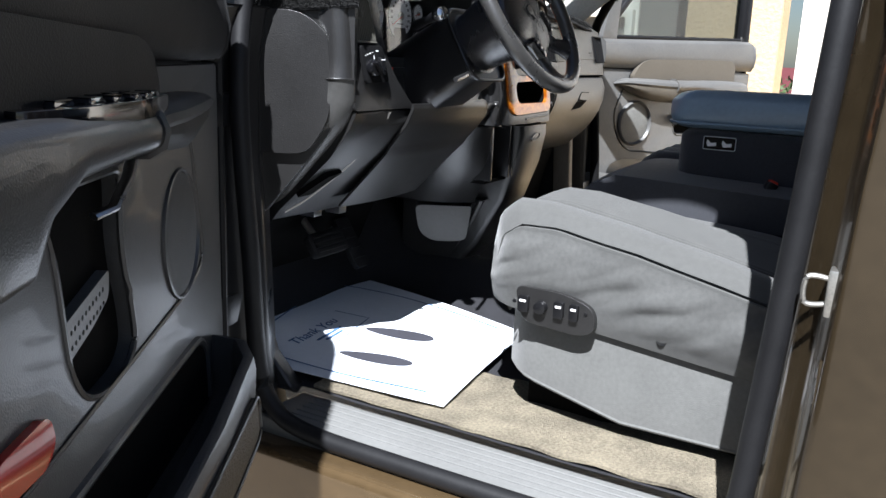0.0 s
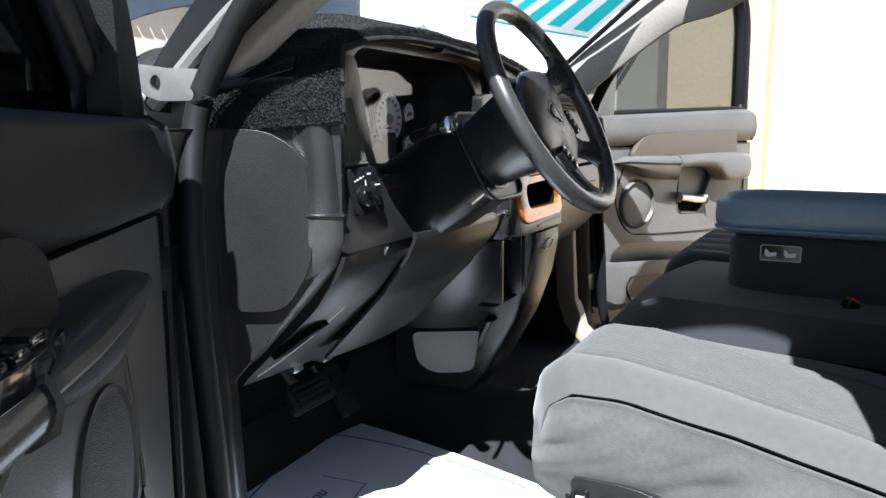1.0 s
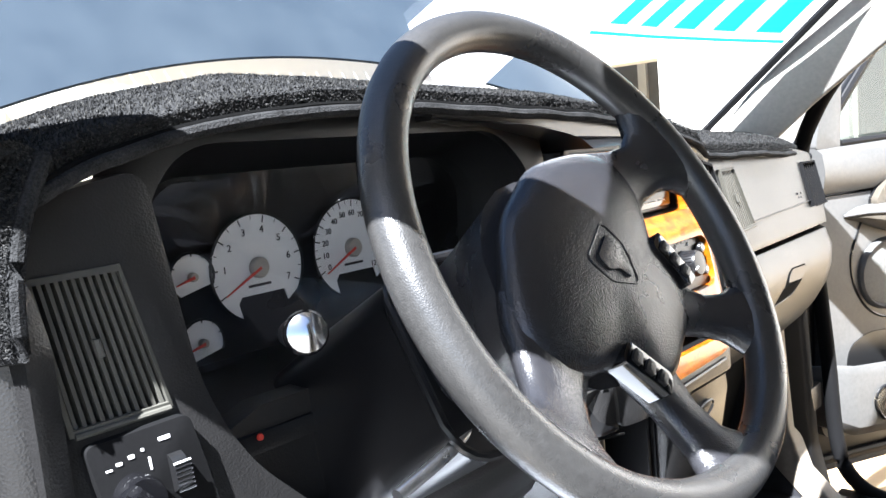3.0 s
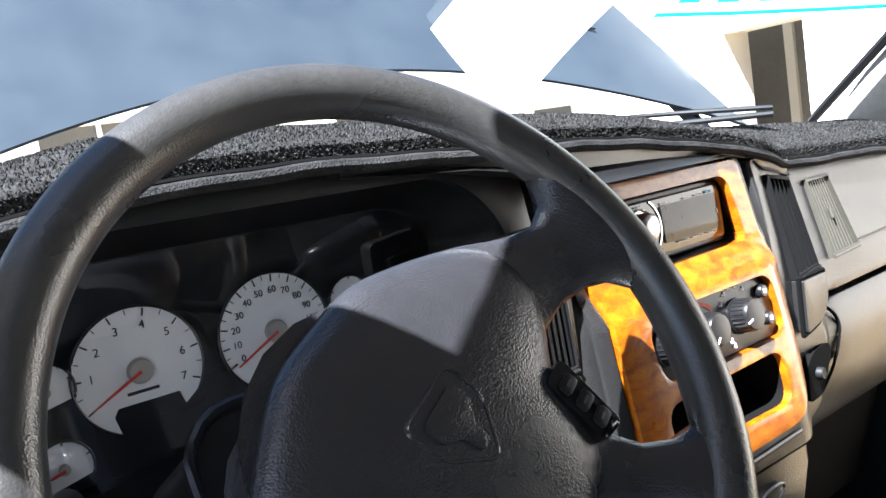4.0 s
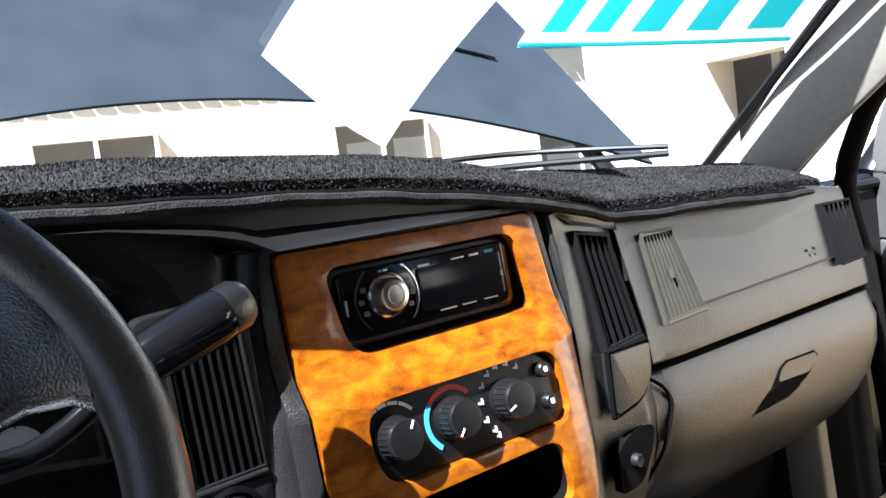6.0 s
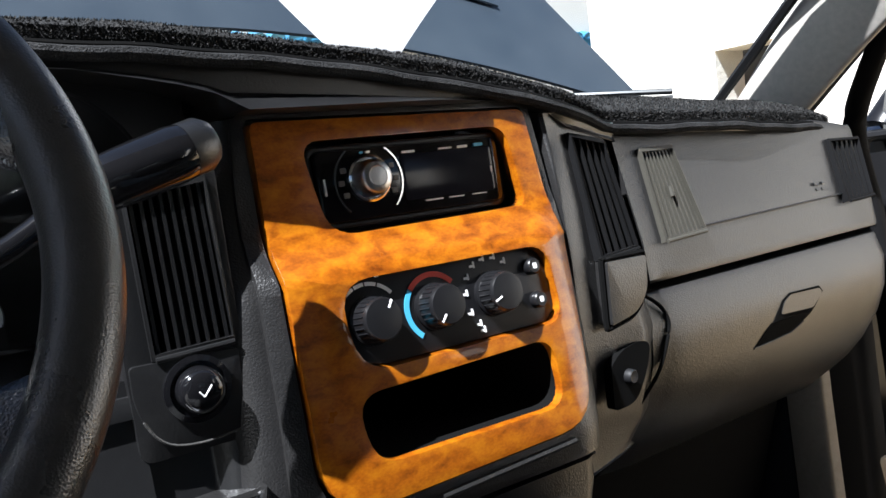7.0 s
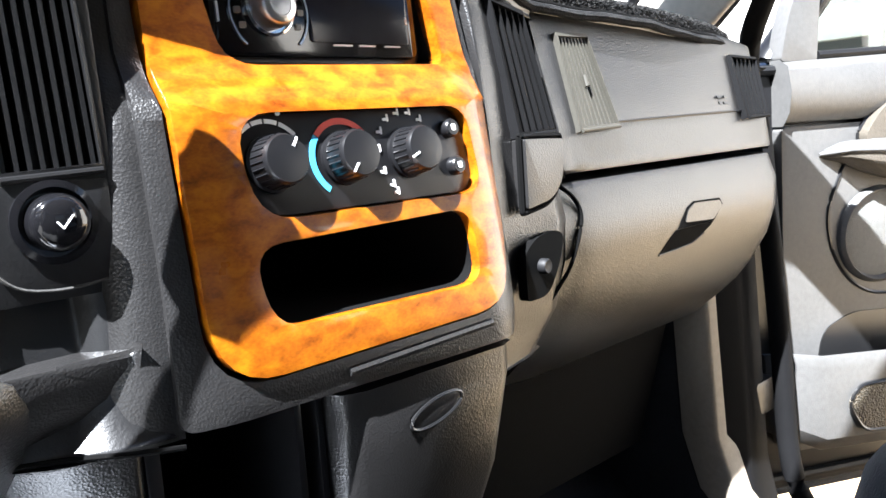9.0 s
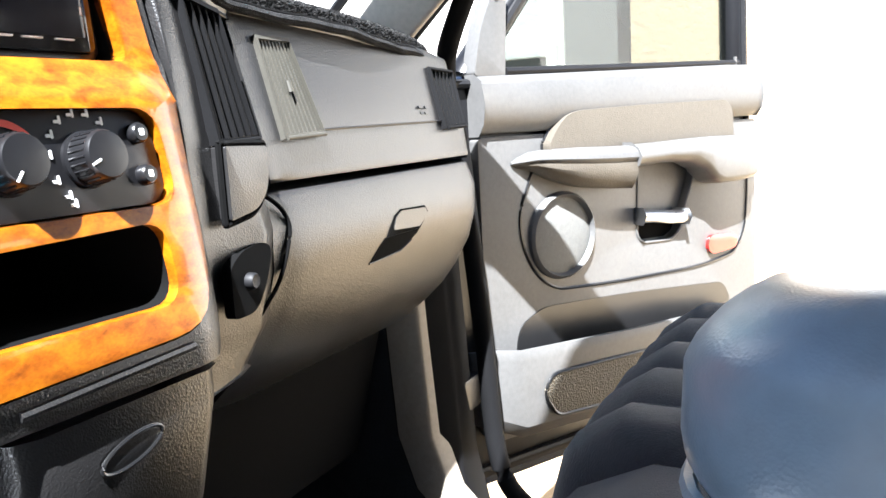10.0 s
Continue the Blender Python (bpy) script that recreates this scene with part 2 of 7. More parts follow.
FACE = lambda x, y, z: frame3((x, y, z), (1, 0, 0), (0, 0, 1))     # a face that looks back at the seats (normal -y)


def rr(w, h, r, n=5, cx=0.0, cy=0.0):
    """A rounded rectangle round (cx, cy)."""
    pts = []
    for sx, sy, a0 in ((1, 1, 0), (-1, 1, 90), (-1, -1, 180), (1, -1, 270)):
        for k in range(n + 1):
            a = radians(a0 + 90 * k / n)
            pts.append((cx + sx * (w / 2 - r) + r * math.cos(a), cy + sy * (h / 2 - r) + r * math.sin(a)))
    return pts


def rquad(corners, r, n=5):
    """A polygon with rounded corners."""
    out, c = [], [Vector(p) for p in corners]
    rs = r if isinstance(r, (list, tuple)) else [r] * len(c)
    for i, p in enumerate(c):
        a, b = (c[i - 1] - p), (c[(i + 1) % len(c)] - p)
        t = min(rs[i], a.length * 0.48, b.length * 0.48)
        p0, p1 = p + a.normalized() * t, p + b.normalized() * t
        for k in range(n + 1):
            u = k / n
            out.append(tuple(p0 * (1 - u) ** 2 + p * 2 * u * (1 - u) + p1 * u * u))
    return out


def plate(bm, m, outer, holes=(), front=0.0, back=-0.01):
    """A flat plate with holes in the frame m, from back to front along its normal."""
    geo = []
    for loop in (outer, *holes):
        vs = [bm.verts.new(m @ Vector((p[0], p[1], front))) for p in loop]
        geo += [bm.edges.new((vs[i], vs[(i + 1) % len(vs)])) for i in range(len(vs))]
    res = bmesh.ops.triangle_fill(bm, edges=geo, use_beauty=True, use_dissolve=False, normal=m.to_3x3() @ Vector((0, 0, 1)))
    faces = [f for f in res["geom"] if isinstance(f, bmesh.types.BMFace)]
    ext = bmesh.ops.extrude_face_region(bm, geom=faces)
    vs = [v for v in ext["geom"] if isinstance(v, bmesh.types.BMVert)]
    bmesh.ops.translate(bm, verts=vs, vec=(m.to_3x3() @ Vector((0, 0, 1))) * (back - front))
    return bm


def loft(bm, sections, closed=True, caps=True, loop=False):
    """A skin through sections of equally many points."""
    rows = [[bm.verts.new(p) for p in s] for s in sections]
    n = len(rows[0])
    pairs = list(zip(rows, rows[1:])) + ([(rows[-1], rows[0])] if loop else [])
    for a, b in pairs:
        for i in range(n if closed else n - 1):
            j = (i + 1) % n
            bm.faces.new((a[i], a[j], b[j], b[i]))
    if caps and closed and not loop:
        bm.faces.new(rows[0])
        bm.faces.new(rows[-1][::-1])
    return bm


def tube(bm, path, r, n=10, closed=False, squash=1.0, up=(0, 0, 1)):
    """A pipe along a path; r may be a list."""
    path = [Vector(p) for p in path]
    secs = []
    for i, p in enumerate(path):
        a = path[i - 1] if (i or closed) else p
        b = path[(i + 1) % len(path)] if (i < len(path) - 1 or closed) else p
        d = (b - a).normalized()
        u = Vector(up)
        if abs(d.dot(u)) > 0.95:
            u = Vector((1, 0, 0))
        s = d.cross(u).normalized()
        t = s.cross(d)
        rad = r[i] if isinstance(r, (list, tuple)) else r
        secs.append([p + s * rad * math.cos(6.28319 * k / n) + t * rad * squash * math.sin(6.28319 * k / n) for k in range(n)])
    return loft(bm, secs, loop=closed)


def smooth_path(pts, k=6):
    """A smooth line through points."""
    P = [Vector(p) for p in pts]
    out = []
    for i in range(len(P) - 1):
        p0, p1, p2, p3 = P[max(i - 1, 0)], P[i], P[i + 1], P[min(i + 2, len(P) - 1)]
        for j in range(k):
            t = j / k
            out.append(0.5 * (2 * p1 + (p2 - p0) * t + (2 * p0 - 5 * p1 + 4 * p2 - p3) * t * t + (3 * p1 - p0 - 3 * p2 + p3) * t ** 3))
    out.append(P[-1])
    return out


def turned(bm, m, prof, n=28):
    """A turned body round the normal of m: prof lists (radius, height)."""
    secs = [[m @ Vector((r * math.cos(6.28319 * k / n), r * math.sin(6.28319 * k / n), h)) for k in range(n)] for r, h in prof]
    return loft(bm, secs)


def box(bm, lo, hi, m=None):
    vs = []
    for x in (lo[0], hi[0]):
        for y in (lo[1], hi[1]):
            for z in (lo[2], hi[2]):
                p = Vector((x, y, z))
                vs.append(bm.verts.new(m @ p if m else p))
    for f in ((0, 1, 3, 2), (4, 6, 7, 5), (0, 4, 5, 1), (2, 3, 7, 6), (0, 2, 6, 4), (1, 5, 7, 3)):
        bm.faces.new([vs[i] for i in f])
    return bm


def arc_band(bm, m, r0, r1, a0, a1, h=0.0006, n=24):
    """A flat printed arc."""
    pts = [(r1 * math.cos(radians(a0 + (a1 - a0) * k / n)), r1 * math.sin(radians(a0 + (a1 - a0) * k / n))) for k in range(n + 1)]
    pts += [(r0 * math.cos(radians(a1 + (a0 - a1) * k / n)), r0 * math.sin(radians(a1 + (a0 - a1) * k / n))) for k in range(n + 1)]
    return plate(bm, m, pts, front=h, back=0.0)


def lettering(text, size, m, material, parent, name="lettering", shear=0.0):
    """Words in the built-in font as flat raised mesh."""
    cu = bpy.data.curves.new(name, "FONT")
    cu.body, cu.size, cu.align_x, cu.align_y, cu.extrude, cu.shear = text, size, "CENTER", "CENTER", 0.0003, shear
    tmp = bpy.data.objects.new(name, cu)
    me = bpy.data.meshes.new_from_object(tmp)
    me.transform(m)
    bpy.data.objects.remove(tmp)
    me.materials.append(M[material])
    return hang(new(name, me), parent)


def grid_skin(bm, f, nu, nv, thick):
    """A sheet of points f(u, v), made solid by a thickness along its normal."""
    P = [[Vector(f(u / nu, v / nv)) for v in range(nv + 1)] for u in range(nu + 1)]
    vs = [[bm.verts.new(p) for p in row] for row in P]
    fs = []
    for i in range(nu):
        for j in range(nv):
            fs.append(bm.faces.new((vs[i][j], vs[i + 1][j], vs[i + 1][j + 1], vs[i][j + 1])))
    if thick:
        bm.normal_update()
        bmesh.ops.solidify(bm, geom=fs, thickness=thick)
    return bm


def lerp(a, b, t):
    return a + (b - a) * t


def table(pairs):
    """A piecewise straight function."""
    xs, ys = [p[0] for p in pairs], [p[1] for p in pairs]
    return lambda x: float(np.interp(x, xs, ys))

# ---- the ground and the buildings ----
GROUND = -0.25
bm = B()
grid_skin(bm, lambda u, v: (lerp(-200, 200, u), lerp(-200, 200, v), GROUND), 8, 8, 0)
tagged(part("ground", bm, "ground"), "worn grey asphalt yard in full sun", "ground", kind="structure")
# slab added as a tan reflector for the passenger's side of the cab
bm = box(B(), (1.02, -30, GROUND - 0.05), (7.0, 30, GROUND + 0.03))
tagged(part("pavement", bm, "slab", bevel=0.01), "tan concrete pavement added to bounce light into the cab", "pavement", kind="structure")


def window_unit(name, o, ux, w, h, panes=2, label="white-framed window with grey insect screens"):
    """A window in a wall: frame, panes and sill, standing a little proud of the wall."""
    m = frame3(o, ux, (0, 0, 1))
    th = tagged(thing(name, o, label, "window"), kind="structure")
    bw = 0.05
    holes = []
    pw = (w - bw * (panes + 1)) / panes
    for k in range(panes):
        x0 = bw + k * (pw + bw)
        holes.append([(x0, bw), (x0 + pw, bw), (x0 + pw, h - bw), (x0, h - bw)])
        pb = B()
        box(pb, (x0, bw, -0.02), (x0 + pw, h - bw, 0.01), m)
        part("pane", pb, "screen", th)
    fb = plate(B(), m, [(0, 0), (w, 0), (w, h), (0, h)], holes, 0.06, -0.02)
    part("window_frame", fb, "frame_white", th, bevel=0.006)
    sb = box(B(), (-0.05, -0.07, -0.02), (w + 0.05, 0.0, 0.1), m)
    part("window_sill", sb, "stucco", th, bevel=0.01)
    return th


def wall(name, a, b, z0, z1, thick, material, label):
    """An upright wall from a to b."""
    a, b = Vector((*a, 0)), Vector((*b, 0))
    d = (b - a).normalized()
    n = Vector((d.y, -d.x, 0)) * thick
    bm = B()
    secs = [[p + Vector((0, 0, z0)), p + n + Vector((0, 0, z0)), p + n + Vector((0, 0, z1)), p + Vector((0, 0, z1))] for p in (a, b)]
    loft(bm, secs)
    return tagged(part(name, bm, material), label, "wall", kind="structure")


WALL_Y = 9.0
wall("wall_north", (-14, WALL_Y), (14, WALL_Y), GROUND, 4.2, -0.3, "stucco", "sunlit cream stucco wall of the house ahead")
window_unit("window_1", (1.05, WALL_Y - 0.01, 1.02), (1, 0, 0), 1.36, 1.14)
window_unit("window_2", (4.62, WALL_Y - 0.01, 0.92), (1, 0, 0), 1.5, 1.14)
window_unit("window_4", (8.1, WALL_Y - 0.01, 0.75), (1, 0, 0), 0.95, 0.9, 1, "small cream-framed window of the house ahead")
window_unit("window_3", (-4.2, WALL_Y - 0.01, 1.02), (1, 0, 0), 1.36, 1.14)

# ---- the dashboard shapes ----
rear_y = table([(-0.84, 0.16), (-0.78, 0.07), (-0.746, 0.03), (-0.70, 0.06), (-0.6, 0.07), (-0.4, 0.06), (-0.2, 0.048), (0, 0.062), (0.1, 0.068), (0.2, 0.06), (0.288, 0.084), (0.35, 0.082), (0.5, 0.078), (0.7, 0.097), (0.76, 0.108), (0.84, 0.2)])
rear_z = table([(-0.84, 1.23), (-0.78, 1.285), (-0.746, 1.307), (-0.70, 1.322), (-0.6, 1.342), (-0.5, 1.352), (-0.4, 1.35), (-0.3, 1.343), (-0.2, 1.338), (-0.1, 1.329), (0, 1.319), (0.1, 1.305), (0.2, 1.28), (0.288, 1.26), (0.35, 1.255), (0.5, 1.247), (0.7, 1.235), (0.76, 1.226), (0.84, 1.21)])
front_y = table([(-0.86, 0.30), (-0.8, 0.36), (-0.6, 0.58), (-0.3, 0.76), (0, 0.82), (0.3, 0.76), (0.6, 0.58), (0.8, 0.36), (0.86, 0.30)])
crown = table([(-0.84, 0.0), (-0.7, 0.015), (-0.5, 0.03), (-0.3, 0.03), (0, 0.035), (0.2, 0.045), (0.288, 0.045), (0.5, 0.035), (0.7, 0.03), (0.84, 0.0)])


def top_point(x, t, lift=0.0):
    """A point of the dash top at x, t from its rear edge (0) to the windscreen (1)."""
    y = lerp(rear_y(x), front_y(x), t)
    z = rear_z(x) + crown(x) * (1 - (1 - min(t / 0.35, 1)) ** 2) - max(t - 0.5, 0) * 0.10
    return (x, y, z + lift)


dash = thing("dashboard", (0, 0.1, 0.6), "dark grey grained plastic truck dashboard", "dashboard")
bm = B()
grid_skin(bm, lambda u, v: top_point(lerp(-0.85, 0.85, u), v), 48, 14, 0.012)
part("dash_top", bm, "dash_dark", dash)

# carpet cover with a rolled rear hem and a flap over the driver's corner
cover = thing("dash_mat", (0, 0.3, 1.3), "dark grey carpet dash cover lying on the dashboard", "dash mat")
bm = B()
def cover_pt(u, v):
    x = lerp(-0.765, 0.80, u)
    if v < 0.12:
        k = v / 0.12
        p = Vector(top_point(x, 0.0, 0.014))
        drop = 0.021 + 0.0012 * math.sin(23 * x) + 0.0006 * math.sin(71 * x)
        return (p.x, p.y - float(np.interp(x, [0.15, 0.3], [0.012, 0.0])), p.z - drop * (1 - k))
    t = ((v - 0.12) / 0.88) * 0.97
    p = Vector(top_point(x, t, 0.014))
    p.y -= float(np.interp(x, [0.15, 0.3], [0.012, 0.0])) * max(0, 1 - t * 12)
    p.z += 0.0025 * noise.noise(Vector((x * 9, t * 9, 0)))
    return p
grid_skin(bm, cover_pt, 150, 40, 0.008)
part("carpet", bm, "matfelt", cover)
# short uneven tufts of the pile
def fibres(name, points, rng, parent):
    """A pile of short slanting fibres, each with a tone of its own; points yields (foot, way it leans)."""
    tv, tf = [], []
    for p, d in points:
        up = (d + Vector((rng.normal(), rng.normal(), rng.normal())) * 0.45).normalized() * float(rng.uniform(0.001, 0.0028))
        w = up.orthogonal().normalized() * 0.0006
        w.rotate(Matrix.Rotation(float(rng.uniform(0, 6.283)), 3, up.normalized()))
        k = len(tv)
        tv += [p - w, p + w, p + up + w * 0.4, p + up - w * 0.4]
        tf.append((k, k + 1, k + 2, k + 3))
    me = bpy.data.meshes.new(name)
    me.from_pydata(tv, [], tf)
    me.materials.append(M["matfibre"])
    ob = hang(new(name, me), parent)
    return tagged(ob, "short fuzzy carpet pile", kind="stuff")
rng = np.random.default_rng(5)
fibres("carpet_pile", ((Vector(cover_pt(float(u), float(v))), Vector((0, -0.8, 0.3)) if v < 0.12 else Vector((0, -0.15, 1))) for u, v in zip(rng.random(90000), 0.02 + 0.55 * rng.random(90000) ** 1.3)), rng, cover)
bm = B()
tube(bm, [Vector(cover_pt(k / 90, 0.0)) + Vector((0, -0.004, 0)) for k in range(91)], 0.0055, 8)
part("hem", bm, "matfelt", cover, "rolled stitched hem")
bm = tube(B(), [Vector(cover_pt(k / 90, 0.035)) + Vector((0, -0.002, 0)) for k in range(91)], 0.0024, 6)
part("hem_seam", bm, "void", cover, "dark stitched seam above the hem")
# flap that hangs over the driver's end
bm = B()
def flap_pt(u, v):
    top = Vector((-0.742, 0.015, 1.322)).lerp(Vector((-0.838, 0.20, 1.25)), u)
    low = Vector((-0.774, -0.006, 1.205)).lerp(Vector((-0.846, 0.182, 1.188)), u)
    p = top.lerp(low, v)
    p += Vector((-0.012, -0.004, 0.008)) * math.sin(v * 2.6)
    return p
grid_skin(bm, flap_pt, 20, 14, 0.007)
part("corner_flap", bm, "matfelt", cover, "carpet flap with a cut-out over the side vent")
def corner_pt(u, v):
    """The fold of the mat from the dash top over to the flap."""
    a, b = Vector(cover_pt(0.0, 0.12 + 0.88 * 0.50 * u)), flap_pt(u, 0.03)
    return a.lerp(b, v) + Vector((-0.3, -0.15, 0.9)) * 0.012 * math.sin(3.1416 * v)
part("corner_fold", grid_skin(B(), corner_pt, 20, 12, 0.007), "matfelt", cover, "carpet folded over the corner")
in_slot = lambda u, v: 0.30 < u < 0.64 and v < 0.26
fibres("fold_pile", ((corner_pt(float(u), float(v)) + Vector((-0.003, -0.003, 0.006)), Vector((-0.5, -0.4, 0.8))) for u, v in rng.random((14000, 2))), rng, cover)
fibres("flap_pile", ((flap_pt(float(u), float(v)) + Vector((-0.006, -0.003, 0.001)), Vector((-0.8, -0.5, -0.1))) for u, v in rng.random((26000, 2)) if not in_slot(u, v)), rng, cover)
bm = B()
tube(bm, [flap_pt(0, k / 12) for k in range(13)] + [flap_pt(k / 12, 1.0) for k in range(1, 13)], 0.005, 8)
part("hem", bm, "matfelt", cover, "rolled stitched hem")
# side demist vent on top of the driver's corner
SLOT = Vector((-0.0075, -0.0035, 0.001))
slot = part("side_vent", grid_skin(B(), lambda u, v: flap_pt(lerp(0.31, 0.63, u), lerp(0.0, 0.25, v)) + SLOT, 6, 4, 0.002), "void", cover, "black slatted side demister vent in the cut-out")
for k in range(6):
    a, b = [flap_pt(u, 0.25 * (k + 0.5) / 6) + SLOT * 1.6 for u in (0.32, 0.62)]
    part("slat", tube(B(), [a, b], 0.0014, 6), "dash_dark", slot)

# driver's end of the dash, facing the door
g = Vector((-0.353, 0.936, 0)).normalized()
END = frame3((-0.776, 0.0, 1.07), -g, (0, 0, 1))
bm = plate(B(), END, rquad([(-0.30, 0.20), (-0.02, 0.20), (0.0, 0.14), (0.0, -0.03), (-0.10, -0.16), (-0.20, -0.28), (-0.32, -0.28)], [0.02, 0.03, 0.01, 0.02, 0.03, 0.02, 0.02]), (), 0.0, -0.02)
part("end_cap", bm, "dash", dash, bevel=0.004)
bm = plate(B(), END, rquad([(-0.285, 0.128), (-0.10, 0.128), (-0.045, 0.09), (-0.04, -0.06), (-0.085, -0.132), (-0.285, -0.135)], [0.02, 0.03, 0.05, 0.03, 0.03, 0.02]), (), 0.016, 0.002)
part("fuse_cover", bm, "dash", dash, "grained grey fuse panel cover", bevel=0.006, seg=3)
# rounded corner pillar between the end and the driver's panel
def bolster(rows, bulge):
    """A soft upright pad through rows of (z, outer x, outer y, inner x, inner y)."""
    secs = []
    for z, xo, yo, xi, yi in rows:
        a, b = Vector((xo, yo, z)), Vector((xi, yi, z))
        out = Vector((b - a).cross((0, 0, 1))).normalized()
        out = out if out.y < 0 else -out
        secs.append([a + Vector((0.004, 0.05, 0))] + [a.lerp(b, k / 8) + out * bulge * math.sin(3.1416 * (0.04 + 0.92 * k / 8)) ** 0.7 for k in range(9)] + [b + Vector((0.0, 0.05, 0))])
    return loft(B(), secs)
part("corner_upper", bolster([(1.225, -0.800, 0.042, -0.768, 0.014), (1.18, -0.802, 0.036, -0.770, 0.010), (1.12, -0.804, 0.032, -0.771, 0.006), (1.0785, -0.805, 0.030, -0.771, 0.004)], 0.009), "dash", dash, "soft grained corner pad", bevel=0.003)
part("corner_trim", bolster([(1.0775, -0.806, 0.030, -0.770, 0.002), (1.04, -0.806, 0.036, -0.767, 0.002), (1.00, -0.803, 0.052, -0.763, 0.020), (0.95, -0.796, 0.092, -0.757, 0.064), (0.90, -0.787, 0.135, -0.750, 0.113), (0.85, -0.775, 0.178, -0.744, 0.162), (0.81, -0.760, 0.216, -0.739, 0.205), (0.788, -0.748, 0.240, -0.737, 0.232)], 0.010), "corner", dash, "curved corner trim, lit gloss painted in as paler grey", bevel=0.003)

# driver's instrument panel with vent and light switch
PANEL = FACE(0, 0.012, 0)
outer = rquad([(-0.772, 1.02), (-0.565, 1.02), (-0.63, 1.09), (-0.655, 1.15), (-0.665, 1.31), (-0.772, 1.29)], [0.01, 0.01, 0.03, 0.03, 0.02, 0.02])
vent_hole = [(-0.749, 1.150), (-0.684, 1.150), (-0.699, 1.243), (-0.758, 1.243)]
part("instrument_panel", plate(B(), PANEL, outer, [rquad(vent_hole[:], 0.008)], 0.0, -0.03), "dash", dash, bevel=0.003)


def vent(name, corners, n, count, parent, lean=0.0, material="dash_dark", depth=0.022, plain=False):
    """An air vent: a dark well, a frame and upright slats, from its four corners (tl, tr, br, bl)."""
    tl, tr, br, bl = [Vector(c) for c in corners]
    n = Vector(n).normalized()
    v = part(name, loft(B(), [[c - n * depth for c in (tl, tr, br, bl)], [c - n * (depth + 0.004) for c in (tl, tr, br, bl)]]), "void", parent)
    # frame
    fr = B()
    ctr = (tl + tr + br + bl) / 4
    outer_c = [c + (c - ctr).normalized() * 0.005 for c in (tl, tr, br, bl)]
    loft(fr, [[c + n * 0.003 for c in outer_c], [c + n * 0.004 for c in (tl, tr, br, bl)], [c - n * depth for c in (tl, tr, br, bl)],
              [c - n * depth for c in outer_c]], caps=False, loop=True)
    part("vent_frame", fr, material, v)
    shared = None
    for k in range(count):
        u = (k + 0.5) / count
        a, b = tl.lerp(tr, u), bl.lerp(br, u)
        s = (tr - tl).normalized() * 0.0013
        bm = B()
        d = n * -0.016 + (tr - tl).normalized() * lean
        f0 = n * 0.001
        loft(bm, [[a - s + f0, a + s + f0, a + s + d, a - s + d], [b - s + f0, b + s + f0, b + s + d, b - s + d]])
        part("slat", bm, material, v)
    for k in range(0 if plain else 2):
        a, b = tl.lerp(bl, 0.33 + 0.34 * k) - n * 0.017, tr.lerp(br, 0.33 + 0.34 * k) - n * 0.017
        part("cross_slat", tube(B(), [a, b], 0.0016, 6), material, v)
    c = (tl + tr + br + bl) / 4 + n * 0.003
    if not plain:
        part("thumb_tab", tube(B(), [c + (tl - bl).normalized() * 0.006, c - (tl - bl).normalized() * 0.006], 0.003, 8), material, v)
    bm = B()
    up = (tl - bl).normalized()
    tube(bm, [bl - up * 0.004 + n * 0.004, br - up * 0.004 + n * 0.004], 0.0022, 8)
    part("lower_lip", bm, material, v)
    return v


vent("air_vent", [(-0.758, 0.012, 1.243), (-0.699, 0.012, 1.243), (-0.684, 0.012, 1.15), (-0.749, 0.012, 1.15)], (0, -1, 0), 11, dash, material="vent_pale")

# headlamp switch
ls = thing("headlamp_switch", (-0.71, 0.0, 1.1), "black headlamp switch panel with rotary knob and dimmer wheel", "switch")
LS = FACE(-0.7075, 0.004, 1.106)
bm = plate(B(), LS, rquad([(-0.041, 0.034), (0.032, 0.035), (0.042, -0.032), (-0.031, -0.035)], 0.007), (), 0.004, -0.004)
part("switch_plate", bm, "seal", ls, bevel=0.0015)
KN = FACE(-0.7225, 0.0, 1.100)
part("knob", turned(B(), KN, [(0.016, 0), (0.016, 0.010), (0.0145, 0.0135), (0.001, 0.014)]), "gloss_black", ls)
bm = B()
box(bm, (-0.0145, -0.0045, 0.010), (0.0145, 0.0045, 0.025), frame3(KN.translation, (0.6, 0, -0.8), (0.8, 0, 0.6)))
part("knob_grip", bm, "gloss_black", ls, bevel=0.003)
for k, (x, z, w, h) in enumerate(((-0.736, 1.122, 0.006, 0.002), (-0.729, 1.124, 0.006, 0.003), (-0.7205, 1.126, 0.006, 0.004), (-0.7125, 1.128, 0.003, 0.003), (-0.709, 1.118, 0.002, 0.014), (-0.6965, 1.131, 0.012, 0.004))):
    part("print_mark", plate(B(), FACE(x, 0.0, z), rr(w * 0.7, h * 0.6, 0.0005), (), 0.0006, -0.0003), "white_ink", ls)
dw = part("dimmer_wheel", turned(B(), frame3((-0.692, 0.003, 1.107), (0, 0, 1), (0, 1, 0)), [(0.013, -0.005), (0.013, 0.005)], 20), "dash_dark", ls)
for k in range(7):
    part("ridge", tube(B(), [(-0.698, -0.0095, 1.097 + 0.003 * k), (-0.686, -0.0095, 1.097 + 0.003 * k)], 0.0008, 5), "white_ink" if k == 6 else "black", dw)
